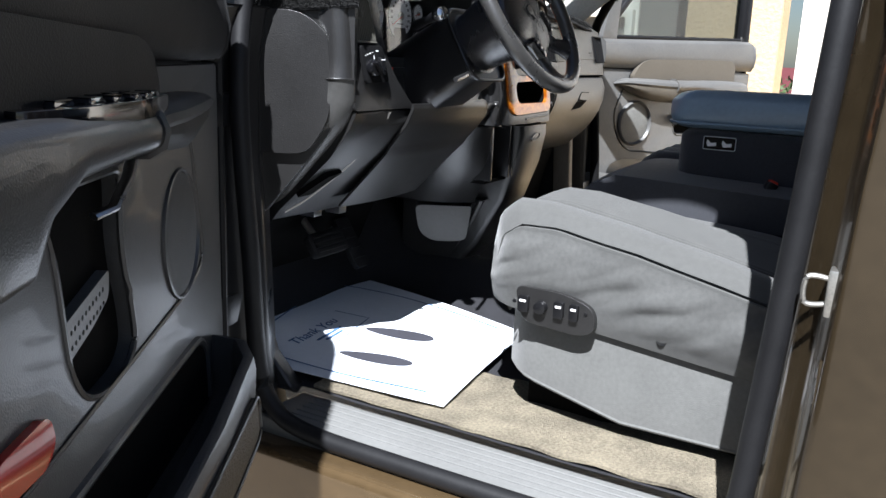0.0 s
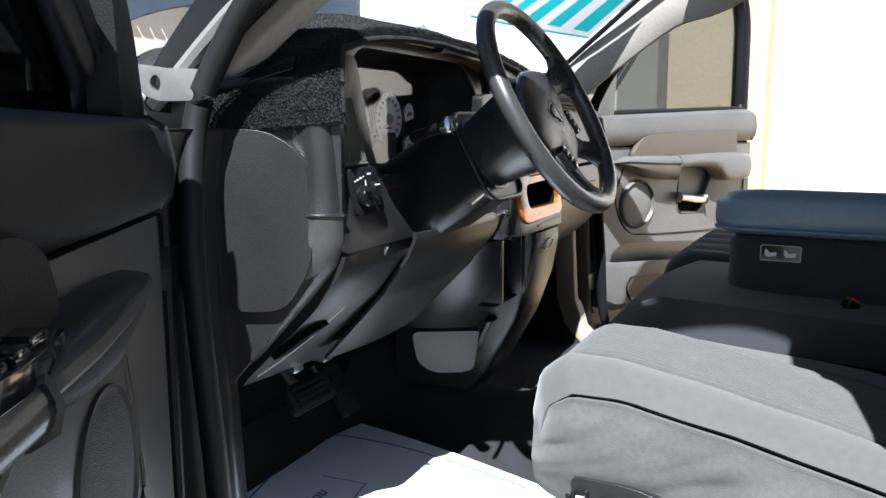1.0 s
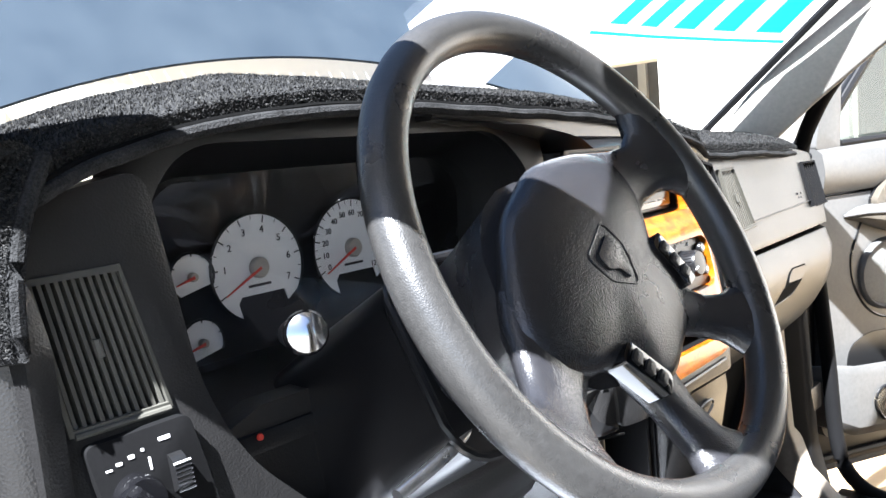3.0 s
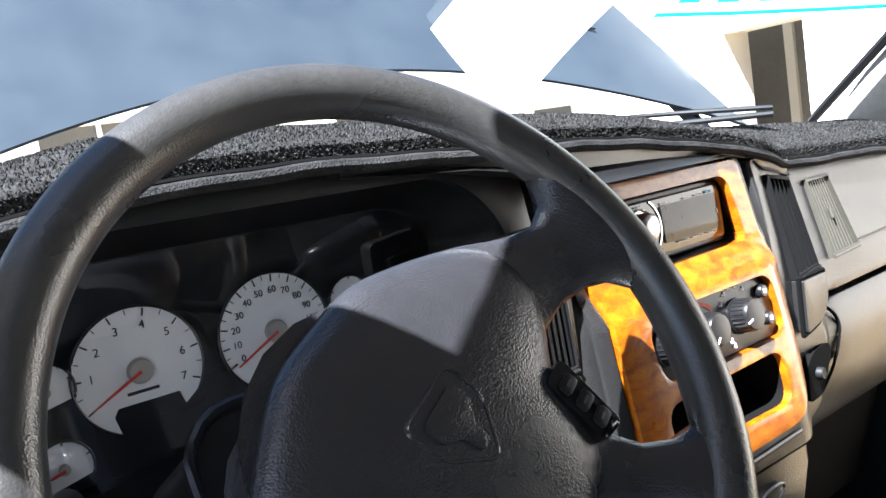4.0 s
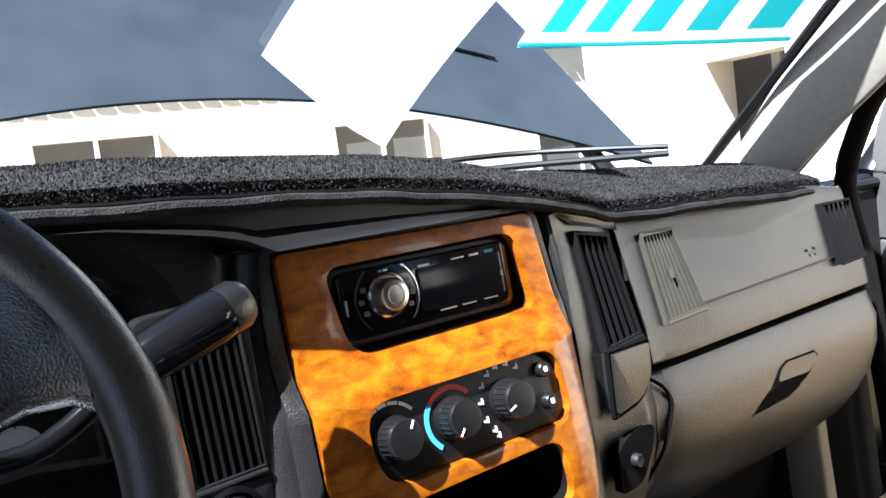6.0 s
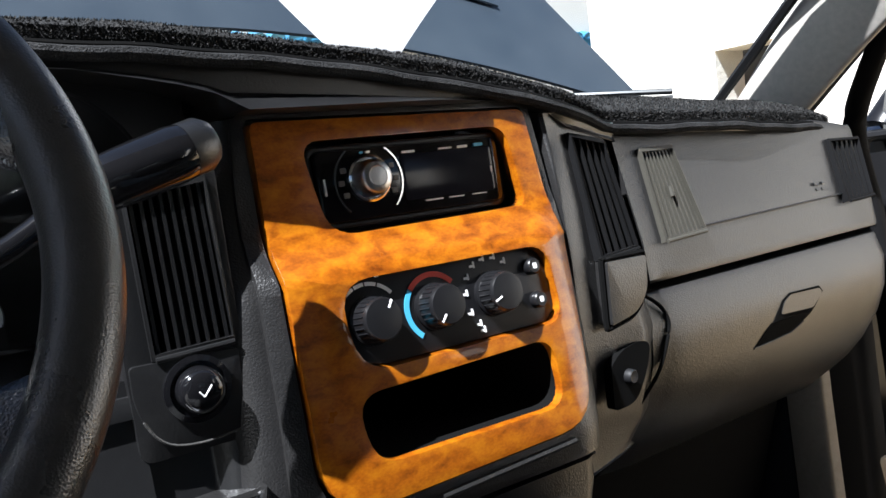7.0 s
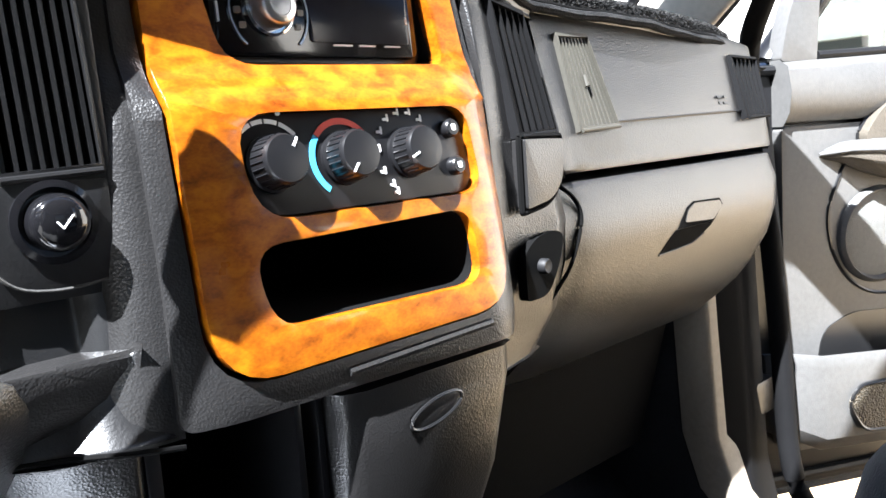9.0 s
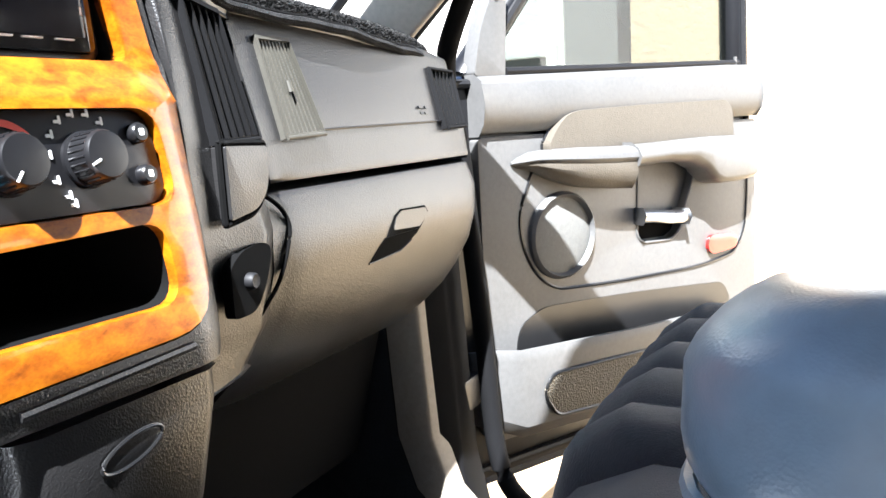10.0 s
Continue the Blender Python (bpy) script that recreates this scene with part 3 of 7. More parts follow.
for ob in [o for o in dash.children if o.name in ("instrument_panel",)] + [o for v in dash.children if v.name.startswith("air_vent") for o in (v, *v.children)] + list(ls.children) + list(dw.children):
    for v in ob.data.vertices:
        v.co.y += 0.16 * (v.co.z - 1.10)

# instrument binnacle
bm = B()
hole = rquad([(-0.655, 1.10), (-0.205, 1.10), (-0.195, 1.27), (-0.24, 1.318), (-0.62, 1.325), (-0.665, 1.27)], [0.03, 0.03, 0.05, 0.05, 0.05, 0.05], 6)
deep = rquad([(-0.625, 1.13), (-0.225, 1.13), (-0.215, 1.265), (-0.255, 1.295), (-0.60, 1.30), (-0.635, 1.255)], [0.03, 0.03, 0.05, 0.05, 0.05, 0.05], 6)
rim_y = lambda z: 0.028 + 0.185 * max(z - 1.085, 0)
loft(bm, [[(p[0], rim_y(p[1]), p[1]) for p in hole], [(p[0], rim_y(p[1]) + 0.022, p[1] + 0.004) for p in hole], [(p[0], 0.158, p[1]) for p in deep]], caps=False)
part("binnacle", bm, "dash_dark", dash, "dark recessed instrument hood")
bm = plate(B(), FACE(0, 0.03, 0), rquad([(-0.67, 1.085), (-0.165, 1.085), (-0.165, 1.335), (-0.2, 1.345), (-0.66, 1.345), (-0.69, 1.3)], 0.012), [hole], 0.0, -0.012)
for v in bm.verts:
    v.co.y += rim_y(v.co.z) - 0.03
part("binnacle_rim", bm, "dash_dark", dash, bevel=0.004)

cl = thing("instrument_cluster", (-0.43, 0.15, 1.2), "instrument cluster with white-faced dials and red needles", "gauge cluster")
part("cluster_plate", plate(B(), FACE(0, 0.158, 0), deep), "black", cl)


def dial(x, z, r, a0, a1, ticks, labels, needle, parent, notch=True, num=0.008):
    """A white dial with ticks, numbers, hub and red needle; angles in degrees, anticlockwise from the right."""
    m = FACE(x, 0.152, z)
    pts = []
    N = 48
    for k in range(N + 1):
        a = radians(lerp(244, -34, k / N) if notch else lerp(230, -25, k / N))
        pts.append((r * math.cos(a), r * math.sin(a)))
    if notch:
        pts += [(r * 0.62, -r * 0.72), (r * 0.55, -r * 0.5), (-r * 0.42, -r * 0.5), (-r * 0.5, -r * 0.62)]
    d = part("dial", plate(B(), m, pts, (), 0.002, 0.0), "white_face", parent)
    rim = B()
    tube(rim, [m @ Vector((1.02 * p[0], 1.02 * p[1], 0.003)) for p in pts[:N + 1]], 0.0012, 6)
    part("dial_ring", rim, "black", d)
    bm = B()
    for k in range(ticks + 1):
        a = radians(a0 + (a1 - a0) * k / ticks)
        big = k % 2 == 0
        c, s = math.cos(a), math.sin(a)
        r0, w = (0.86 if big else 0.91) * r, 0.0007 if big else 0.0004
        q = [(r0 * c - w * s, r0 * s + w * c), (r0 * c + w * s, r0 * s - w * c), (0.985 * r * c + w * s, 0.985 * r * s - w * c), (0.985 * r * c - w * s, 0.985 * r * s + w * c)]
        f = [bm.verts.new(m @ Vector((*p, 0.0026))) for p in q]
        bm.faces.new(f)
    part("tick_marks", bm, "ink", d)
    for k, t in enumerate(labels):
        a = radians(a0 + (a1 - a0) * k / max(len(labels) - 1, 1))
        if t:
            lettering(t, num, m @ Matrix.Translation((0.72 * r * math.cos(a), 0.72 * r * math.sin(a), 0.0026)), "ink", d, "numeral")
    part("hub", turned(B(), m, [(r * 0.2, 0.002), (r * 0.2, 0.006), (r * 0.17, 0.008)]), "pillar", d, "pale round hub")
    a = radians(needle)
    c, s = math.cos(a), math.sin(a)
    bm = B()
    w = 0.0014
    plate(bm, m, [(-w * s, w * c), (w * s, -w * c), (0.9 * r * c + w * 0.3 * s, 0.9 * r * s - w * 0.3 * c), (0.9 * r * c - w * 0.3 * s, 0.9 * r * s + w * 0.3 * c)], (), 0.0085, 0.007)
    part("needle", bm, "red", d, "slim red pointer")
    if notch:
        part("print_mark", plate(B(), m, rr(r * 0.5, r * 0.05, 0.0005, cx=0.0, cy=-r * 0.33), (), 0.0026, 0.001), "ink", d)
    return d


dial(-0.511, 1.209, 0.050, 209, -23, 14, ["", "1", "2", "3", "4", "5", "6", "7"], 207, cl, num=0.0095)
dial(-0.394, 1.210, 0.050, 206, -36, 24, ["0", "10", "20", "30", "40", "50", "60", "70", "80", "90", "100", "110", "120"], 208, cl, num=0.0082)
for gx, gz in ((-0.317, 1.220), (-0.317, 1.158), (-0.580, 1.212), (-0.578, 1.152)):
    dial(gx, gz, 0.021, 150, 20, 4, [], 195, cl, notch=False)
part("cover_lens", plate(B(), FACE(0, 0.135, 0), [(p[0], p[1]) for p in deep], (), 0.0005, -0.0005), "clear", cl, "clear plastic cover lens").visible_shadow = False
part("warning_lamp", turned(B(), FACE(-0.609, 0.028, 1.098), [(0.003, 0), (0.0025, 0.002)], 12), "red", dash, "small red indicator lamp")
# dark lower cluster fascia beside the column
bm = B()
secs = []
for x, zt in ((-0.655, 1.10), (-0.60, 1.12), (-0.45, 1.12), (-0.30, 1.12), (-0.235, 1.11)):
    secs.append([(x, 0.034, zt), (x, 0.032, 1.07), (x, 0.020, 1.02), (x, 0.05, 1.015), (x, 0.06, zt)])
part("lower_fascia", loft(B(), secs), "dash_dark", dash)

# knee panel under the wheel
def knee_y(z):
    return float(np.interp(z, [0.76, 0.80, 0.86, 0.93, 0.99, 1.02], [0.235, 0.205, 0.14, 0.065, 0.018, 0.004]))
bm = B()
secs = []
for x in np.linspace(-0.765, -0.165, 14):
    s = 0.02 * math.sin((x + 0.765) / 0.6 * 3.14)
    zs = [1.018, 0.99, 0.96, 0.93, 0.89, 0.85, 0.81, 0.785]
    line = [(x, knee_y(z) - s * (1 if z < 1.0 else 0), z) for z in zs]
    secs.append(line + [(x, 0.26, 0.775), (x, 0.30, 0.80), (x, 0.12, 1.018)])
part("knee_panel", loft(bm, secs), "dash", dash, "smooth grey knee panel", bevel=0.004)
path = [(-0.652, knee_y(1.016) - 0.004, 1.014), (-0.655, knee_y(0.97) - 0.006, 0.97), (-0.672, knee_y(0.9) - 0.008, 0.90), (-0.70, knee_y(0.83) - 0.006, 0.83), (-0.735, knee_y(0.80) - 0.004, 0.80)]
part("panel_seam", tube(B(), smooth_path(path), 0.0028, 8), "pillar", dash, "pale edge of the pull-out panel")
bm = plate(B(), frame3((-0.728, 0.085, 0.905), (1, 0.1, 0), (0, -0.78, 0.62)), rquad([(-0.03, -0.09), (0.02, -0.09), (0.045, -0.01), (0.0, -0.02)], 0.008), (), 0.012, 0.0)
part("release_pocket", bm, "void", dash, "dark pocket beside the corner trim")
for x, z, y in ((-0.62, 0.79, 0.225), (-0.52, 0.782, 0.232)):
    part("underdash_clip", box(B(), (x - 0.014, y - 0.02, z - 0.018), (x + 0.014, y + 0.02, z)), "alu", dash, "small bright clip under the panel", bevel=0.003)

# ---- centre stack ----
st = thing("centre_stack", (0.0, 0.05, 0.6), "grey plastic centre stack with lacquered burl wood trim", "centre console")
# padded column around the wood bezel: upper face set back, lower face proud
bez_out = rquad([(-0.121, 1.281), (0.151, 1.277), (0.157, 1.165), (0.140, 0.990), (-0.128, 0.985), (-0.126, 1.17)], [0.008, 0.008, 0.02, 0.045, 0.045, 0.02], 6)
def stack_y(z):
    return float(np.interp(z, [0.90, 0.955, 0.98, 1.06, 1.12, 1.158, 1.18, 1.195, 1.28, 1.32], [-0.01, -0.012, -0.012, -0.001, 0.010, 0.016, 0.038, 0.046, 0.063, 0.069]))
def roll(x, z):
    """How far the proud lower face rolls back towards its sides."""
    return max(0.0, min(1.0, (1.185 - z) / 0.03)) * (8.0 * max(0.0, x - 0.118) ** 2 + 4.0 * max(0.0, -0.098 - x) ** 2)
def bent_plate(outer, holes, front, back, cuts=26):
    """A plate with holes that follows the stack's face."""
    bm = plate(B(), FACE(0, 0, 0), outer, holes, front, back)
    z0, z1 = min(p[1] for p in outer), max(p[1] for p in outer)
    for k in range(1, cuts):
        z = lerp(z0, z1, k / cuts)
        bmesh.ops.bisect_plane(bm, geom=[*bm.verts, *bm.edges, *bm.faces], plane_co=(0, 0, z), plane_no=(0, 0, 1))
    for x in (-0.125, -0.118, -0.108, 0.120, 0.126, 0.132, 0.138, 0.145, 0.152):
        bmesh.ops.bisect_plane(bm, geom=[*bm.verts, *bm.edges, *bm.faces], plane_co=(x, 0, 0), plane_no=(1, 0, 0))
    for v in bm.verts:
        v.co.y += stack_y(v.co.z) + roll(v.co.x, v.co.z)
    return bm
frame_out = rquad([(-0.142, 1.225), (-0.132, 1.292), (0.162, 1.288), (0.168, 1.17), (0.160, 1.0), (0.150, 0.960), (-0.150, 0.962), (-0.146, 1.06)], [0.03, 0.02, 0.01, 0.02, 0.02, 0.008, 0.01, 0.03], 5)
hole_b = rquad([(-0.124, 1.284), (0.154, 1.280), (0.160, 1.165), (0.143, 0.987), (-0.131, 0.982), (-0.129, 1.17)], [0.008, 0.008, 0.02, 0.045, 0.045, 0.02], 6)
part("stack_surround", bent_plate(frame_out, [hole_b], 0.004, -0.05), "dash", st, bevel=0.004)
def column(sx, edge, w, d):
    """A padded edge that rolls back from the stack's face."""
    secs = []
    for z in np.linspace(0.958, 1.285, 16):
        e, y = edge(z), stack_y(z) + roll(edge(z), z)
        c = w(z)
        secs.append([(e - sx * 0.004, 0.12, z)] + [(e + sx * c * math.sin(a), y + 0.0005 + d * (1 - math.cos(a)), z) for a in (-0.1, 0.15, 0.4, 0.65, 0.9, 1.15, 1.4, 1.57)] + [(e + sx * c, 0.12, z)])
    return loft(B(), secs)
part("padded_edge", column(-1, table([(0.95, -0.150), (1.06, -0.145), (1.225, -0.141), (1.29, -0.131)]), table([(0.95, 0.045), (1.05, 0.032), (1.2, 0.030), (1.29, 0.02)]), 0.034), "dash", st, "rounded padded edge of the stack")
part("padded_edge", column(1, table([(0.95, 0.148), (1.0, 0.159), (1.17, 0.167), (1.29, 0.161)]), table([(0.95, 0.014), (1.29, 0.014)]), 0.03), "dash", st, "rounded padded edge of the stack")
part("lower_ledge", tube(B(), [(-0.03 + 0.012 * k, stack_y(0.972) - 0.0035, 0.973 + 0.0004 * k) for k in range(13)], 0.0035, 8), "dash", st)
bm = B()
secs = []
for x in np.linspace(-0.36, 0.296, 30):
    zl = float(np.interp(x, [-0.36, -0.245, -0.16, -0.14, 0.165, 0.20, 0.296], [1.332, 1.320, 1.302, 1.287, 1.286, 1.258, 1.238]))
    ry, rz = rear_y(x), rear_z(x)
    secs.append([(x, ry + 0.03, rz + 0.002), (x, ry - 0.006, rz - 0.002), (x, ry - 0.006, rz - 0.012), (x, ry - 0.004, lerp(rz - 0.012, zl, 0.5)), (x, ry - float(np.interp(x, [-0.36, -0.245, -0.16, -0.04, 0.03, 0.075, 0.12, 0.296], [0.004, 0.026, 0.036, 0.045, 0.049, 0.035, 0.010, 0.006])), zl), (x, 0.14, zl), (x, 0.14, rz)])
part("dash_brow", loft(bm, secs), "dash_dark", dash, "dark overhanging brow of the dashboard", bevel=0.002)
radio_hole = rquad([(-0.083, 1.263), (0.124, 1.263), (0.130, 1.188), (-0.073, 1.186)], [0.018, 0.018, 0.012, 0.024])
hvac_hole = rquad([(-0.088, 1.153), (0.121, 1.153), (0.125, 1.083), (-0.082, 1.083)], [0.03, 0.022, 0.022, 0.03])
cubby_hole = rquad([(-0.092, 1.068), (0.105, 1.072), (0.108, 1.012), (-0.084, 1.014)], [0.024, 0.02, 0.022, 0.024])
part("wood_bezel", bent_plate(bez_out, [radio_hole, hvac_hole, cubby_hole], 0.009, -0.006, 30), "burl", st, "amber lacquered burl wood bezel", bevel=0.0015)
# the lip below the climate panel
part("bezel_core", plate(B(), FACE(0, 0.082, 0), [(-0.122, 0.99), (0.135, 0.99), (0.150, 1.285), (-0.118, 1.285)], [radio_hole, cubby_hole], 0.0, -0.01), "black", st)
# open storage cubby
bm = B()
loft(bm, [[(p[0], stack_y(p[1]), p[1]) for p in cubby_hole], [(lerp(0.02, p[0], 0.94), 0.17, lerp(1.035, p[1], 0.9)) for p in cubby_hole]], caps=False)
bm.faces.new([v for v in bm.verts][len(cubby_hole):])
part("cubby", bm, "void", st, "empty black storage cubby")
part("cubby_edge", tube(B(), [(-0.05, 0.02, 1.0125), (0.10, 0.02, 1.011)], 0.0015, 6), "black", st)

# radio
ra = thing("car_radio", (0.02, 0.06, 1.19), "black single-slot car radio with a silver rotary knob", "car radio")
bm = B()
loft(bm, [[(p[0], stack_y(p[1]) + 0.002, p[1]) for p in radio_hole], [(p[0], stack_y(p[1]) + 0.03, p[1]) for p in radio_hole]], caps=False)
part("radio_sleeve", bm, "black", ra)
RF = frame3((0.025, 0.064, 1.224), (1, 0, 0), (0, 0.07, 1))
part("faceplate", plate(B(), RF, rr(0.186, 0.058, 0.006), (), 0.008, -0.06), "gloss_black", ra, bevel=0.003)
part("trim_ring", plate(B(), RF, rr(0.200, 0.070, 0.01), [rr(0.187, 0.059, 0.006)], 0.003, -0.03), "black", ra, bevel=0.002)
kx = -0.046
RK = RF @ Matrix.Translation((kx, 0.004, 0.008))
part("rotary_knob", turned(B(), RK, [(0.0155, 0), (0.0155, 0.010), (0.0140, 0.015), (0.0125, 0.0165), (0.0085, 0.0172), (0.008, 0.0168), (0.001, 0.0172)], 36), "alu", ra, "spun silver volume knob")
part("knob_ring", turned(B(), RK, [(0.0200, 0), (0.0200, 0.003), (0.0182, 0.004), (0.0182, 0.001)], 36), "chrome", ra)
part("silver_arc", arc_band(B(), RF @ Matrix.Translation((kx, 0.002, 0.008)), 0.0315, 0.0330, 125, 228, 0.0015), "chrome", ra)
part("silver_arc", arc_band(B(), RF @ Matrix.Translation((kx, 0.002, 0.008)), 0.0315, 0.0330, -46, 55, 0.0015), "chrome", ra)
for a in (152, 180, 208, 30, 0, -28):
    q = RF @ Matrix.Translation((kx + 0.0262 * math.cos(radians(a)), 0.002 + 0.022 * math.sin(radians(a)), 0.008))
    part("radio_button", plate(B(), q, rr(0.005, 0.0045, 0.001), (), 0.0015, 0), "moulding", ra, bevel=0.0005)
part("display", plate(B(), RF, rr(0.098, 0.040, 0.003, cx=0.036, cy=0.001), (), 0.0092, 0.007), mat("display_glass", (0.012, 0.013, 0.02), 0.12, spec=0.35), ra, "dark glossy display", bevel=0.0008)
for x, y, w, h, c in ((-0.046 - 0.004, 0.026, 0.003, 0.002, "blue"), (-0.044, 0.026, 0.004, 0.002, "white_ink"), (-0.004, 0.023, 0.013, 0.0022, "white_ink"), (0.035, 0.023, 0.014, 0.0016, "white_ink"), (0.054, 0.023, 0.011, 0.0022, "white_ink"), (0.072, 0.0235, 0.010, 0.003, "blue"), (0.016, -0.021, 0.018, 0.0014, "white_ink"), (0.04, -0.021, 0.016, 0.0014, "white_ink"), (0.066, -0.021, 0.016, 0.0012, "white_ink"), (0.083, 0.0, 0.002, 0.006, "white_ink"), (-0.088, 0.0, 0.002, 0.014, "alu")):
    part("radio_print", plate(B(), RF, rr(w, h, min(w, h) * 0.3, 2, x, y), (), 0.0098, 0.007), c, ra)

# climate controls
cc = thing("climate_control", (0.02, 0.0, 1.08), "black climate control panel with three rotary knobs", "climate control")
TCC = frame3((0, 0.010, 1.1185), (1, 0, 0), (0, 0.17, 1))
CF = TCC @ Matrix.Translation((0, -1.1185, 0))
part("panel_face", plate(B(), CF, rquad([(-0.0875, 1.1525), (0.1205, 1.1525), (0.1245, 1.0835), (-0.0815, 1.0835)], [0.03, 0.022, 0.022, 0.03]), (), 0.001, -0.05), "black", cc, bevel=0.001)
for k, (x, ptr) in enumerate(((-0.061, 55), (-0.001, 235), (0.0595, 205))):
    km = TCC @ Matrix.Translation((x, 0, 0.001))
    kb = part("control_knob", turned(B(), km, [(0.0195, 0), (0.0195, 0.003), (0.0175, 0.004), (0.0168, 0.020), (0.0155, 0.0225), (0.009, 0.0232), (0.001, 0.0233)], 40), "black", cc)
    for j in range(24):
        a = radians(15 * j)
        part("grip_rib", tube(B(), [km @ Vector((0.0174 * math.cos(a), 0.0174 * math.sin(a), 0.005)), km @ Vector((0.0168 * math.cos(a), 0.0168 * math.sin(a), 0.019))], 0.0009, 5), "black", kb)
    a = radians(ptr)
    part("pointer", tube(B(), [km @ Vector((0.009 * math.cos(a), 0.009 * math.sin(a), 0.0232)), km @ Vector((0.0160 * math.cos(a), 0.0160 * math.sin(a), 0.0222))], 0.0010, 6), "white_ink", kb)
A1 = TCC @ Matrix.Translation((-0.061, 0, 0.0015))
for s, e in ((128, 112), (109, 92), (89, 70), (67, 40)):
    part("fan_scale", arc_band(B(), A1, 0.0275, 0.0305, s, e), "white_ink", cc)
part("fan_mark", plate(B(), A1, rr(0.004, 0.004, 0.001, 2, 0.012, 0.0345), (), 0.0006, 0), "white_ink", cc)
part("fan_mark", plate(B(), A1, rr(0.003, 0.004, 0.001, 2, -0.0285, 0.014), (), 0.0006, 0), "white_ink", cc)
A2 = TCC @ Matrix.Translation((-0.001, 0, 0.0015))
part("warm_scale", arc_band(B(), A2, 0.0245, 0.0290, 140, 40), "red", cc, "red warm arc")
part("cold_scale", arc_band(B(), A2, 0.0245, 0.0290, 232, 141), "blue", cc, "light blue cold arc")
A3 = TCC @ Matrix.Translation((0.0595, 0, 0.0015))
for a, r in ((205, 0.030), (228, 0.031), (238, 0.034), (172, 0.029), (145, 0.030), (122, 0.031), (100, 0.031), (78, 0.031), (56, 0.030)):
    c = (r * math.cos(radians(a)), r * math.sin(radians(a)))
    bm = B()
    plate(bm, A3, rr(0.0055, 0.0022, 0.0008, 2, c[0], c[1]), (), 0.0006, 0)
    plate(bm, A3, rr(0.0018, 0.006, 0.0008, 2, c[0] + 0.002, c[1] + 0.001), (), 0.0007, 0)
    part("mode_symbol", bm, "white_ink", cc)
for z in (1.1345, 1.1045):
    q = TCC @ Matrix.Translation((0.105, z - 1.1185, 0.001))
    b = part("push_button", turned(B(), q, [(0.0075, 0), (0.0075, 0.006), (0.006, 0.0078), (0.001, 0.008)], 20), "black", cc)
    part("print_mark", plate(B(), q, rr(0.004, 0.005, 0.001), (), 0.0086, 0.007), "white_ink", b)

# vent and switch plate left of the stack, beside the column
bm = plate(B(), FACE(0, 0.026, 0), rquad([(-0.245, 1.255), (-0.162, 1.262), (-0.158, 1.062), (-0.17, 1.052), (-0.24, 1.052)], 0.01), [rquad([(-0.226, 1.232), (-0.172, 1.240), (-0.166, 1.128), (-0.222, 1.126)], 0.004)], 0.0, -0.02)
part("vent_surround", bm, "dash_dark", st, bevel=0.003)
vent("air_vent", [(-0.226, 0.026, 1.232), (-0.172, 0.026, 1.240), (-0.166, 0.026, 1.128), (-0.222, 0.026, 1.126)], (0, -1, 0), 8, st, lean=0.004, plain=True, depth=0.03)
sel = rquad([(-0.240, 1.121), (-0.164, 1.119), (-0.164, 1.061), (-0.196, 1.057), (-0.225, 1.062), (-0.240, 1.090)], [0.004, 0.003, 0.006, 0.03, 0.02, 0.02])
part("selector_plate", plate(B(), FACE(0, 0.026, 0), sel, (), 0.004, -0.01), "dash_dark", st, "grained plate round the drive selector", bevel=0.0015)
part("plate_edge", tube(B(), [(x, 0.0225, z) for x, z in sel if z < 1.085], 0.0011, 6), "corner", st, "pale edge of the plate")
K4 = FACE(-0.197, 0.022, 1.097)
tk = thing("transfer_case_switch", (-0.197, 0.0, 1.08), "black rotary drive selector knob beside the steering column", "switch")
part("knob_collar", turned(B(), K4, [(0.024, -0.002), (0.024, 0.003), (0.020, 0.004), (0.020, 0.001)], 32), "gloss_black", tk)
part("knob", turned(B(), K4, [(0.0165, 0), (0.0165, 0.010), (0.0150, 0.015), (0.011, 0.018), (0.001, 0.0185)], 32), "gloss_black", tk)
for a, b in (((-0.004, 0.001), (-0.001, -0.003)), ((-0.001, -0.003), (0.005, 0.004))):
    part("print_mark", tube(B(), [K4 @ Vector((*q, 0.0186)) for q in (a, b)], 0.0006, 6), "white_ink", tk)

# lower console: open bin and cover with an oval latch
low_y = table([(0.50, 0.20), (0.62, 0.10), (0.75, 0.03), (0.85, 0.0), (0.93, -0.010), (0.957, -0.006)])
def low_sec(z, x0, x1):
    y = low_y(z)
    r = 0.022
    return [(x0, 0.34, z), (x0, y + r, z), (x0 + r * 0.3, y + r * 0.3, z), (x0 + r, y, z), (x1 - r, y, z), (x1 - r * 0.3, y + r * 0.3, z), (x1, y + r, z), (x1, 0.34, z)]
rt = table([(0.50, 0.10), (0.62, 0.105), (0.75, 0.118), (0.85, 0.138), (0.957, 0.155)])
bm = loft(B(), [low_sec(z, -0.034, rt(z)) for z in (0.50, 0.56, 0.62, 0.69, 0.75, 0.80, 0.85, 0.90, 0.93, 0.953)])
lc = part("lower_cover", bm, "dash", st, "grey lower console cover", bevel=0.003)
bm = B()
tube(bm, [FACE(0.052, -0.009, 0.921) @ Vector((0.027 * math.cos(a) + 0.003 * math.sin(a), 0.010 * math.sin(a) + 0.004 * math.cos(a), 0.003)) for a in [6.283 * k / 28 for k in range(28)]], 0.0016, 6, closed=True)
part("latch_ring", bm, "dash_dark", lc)
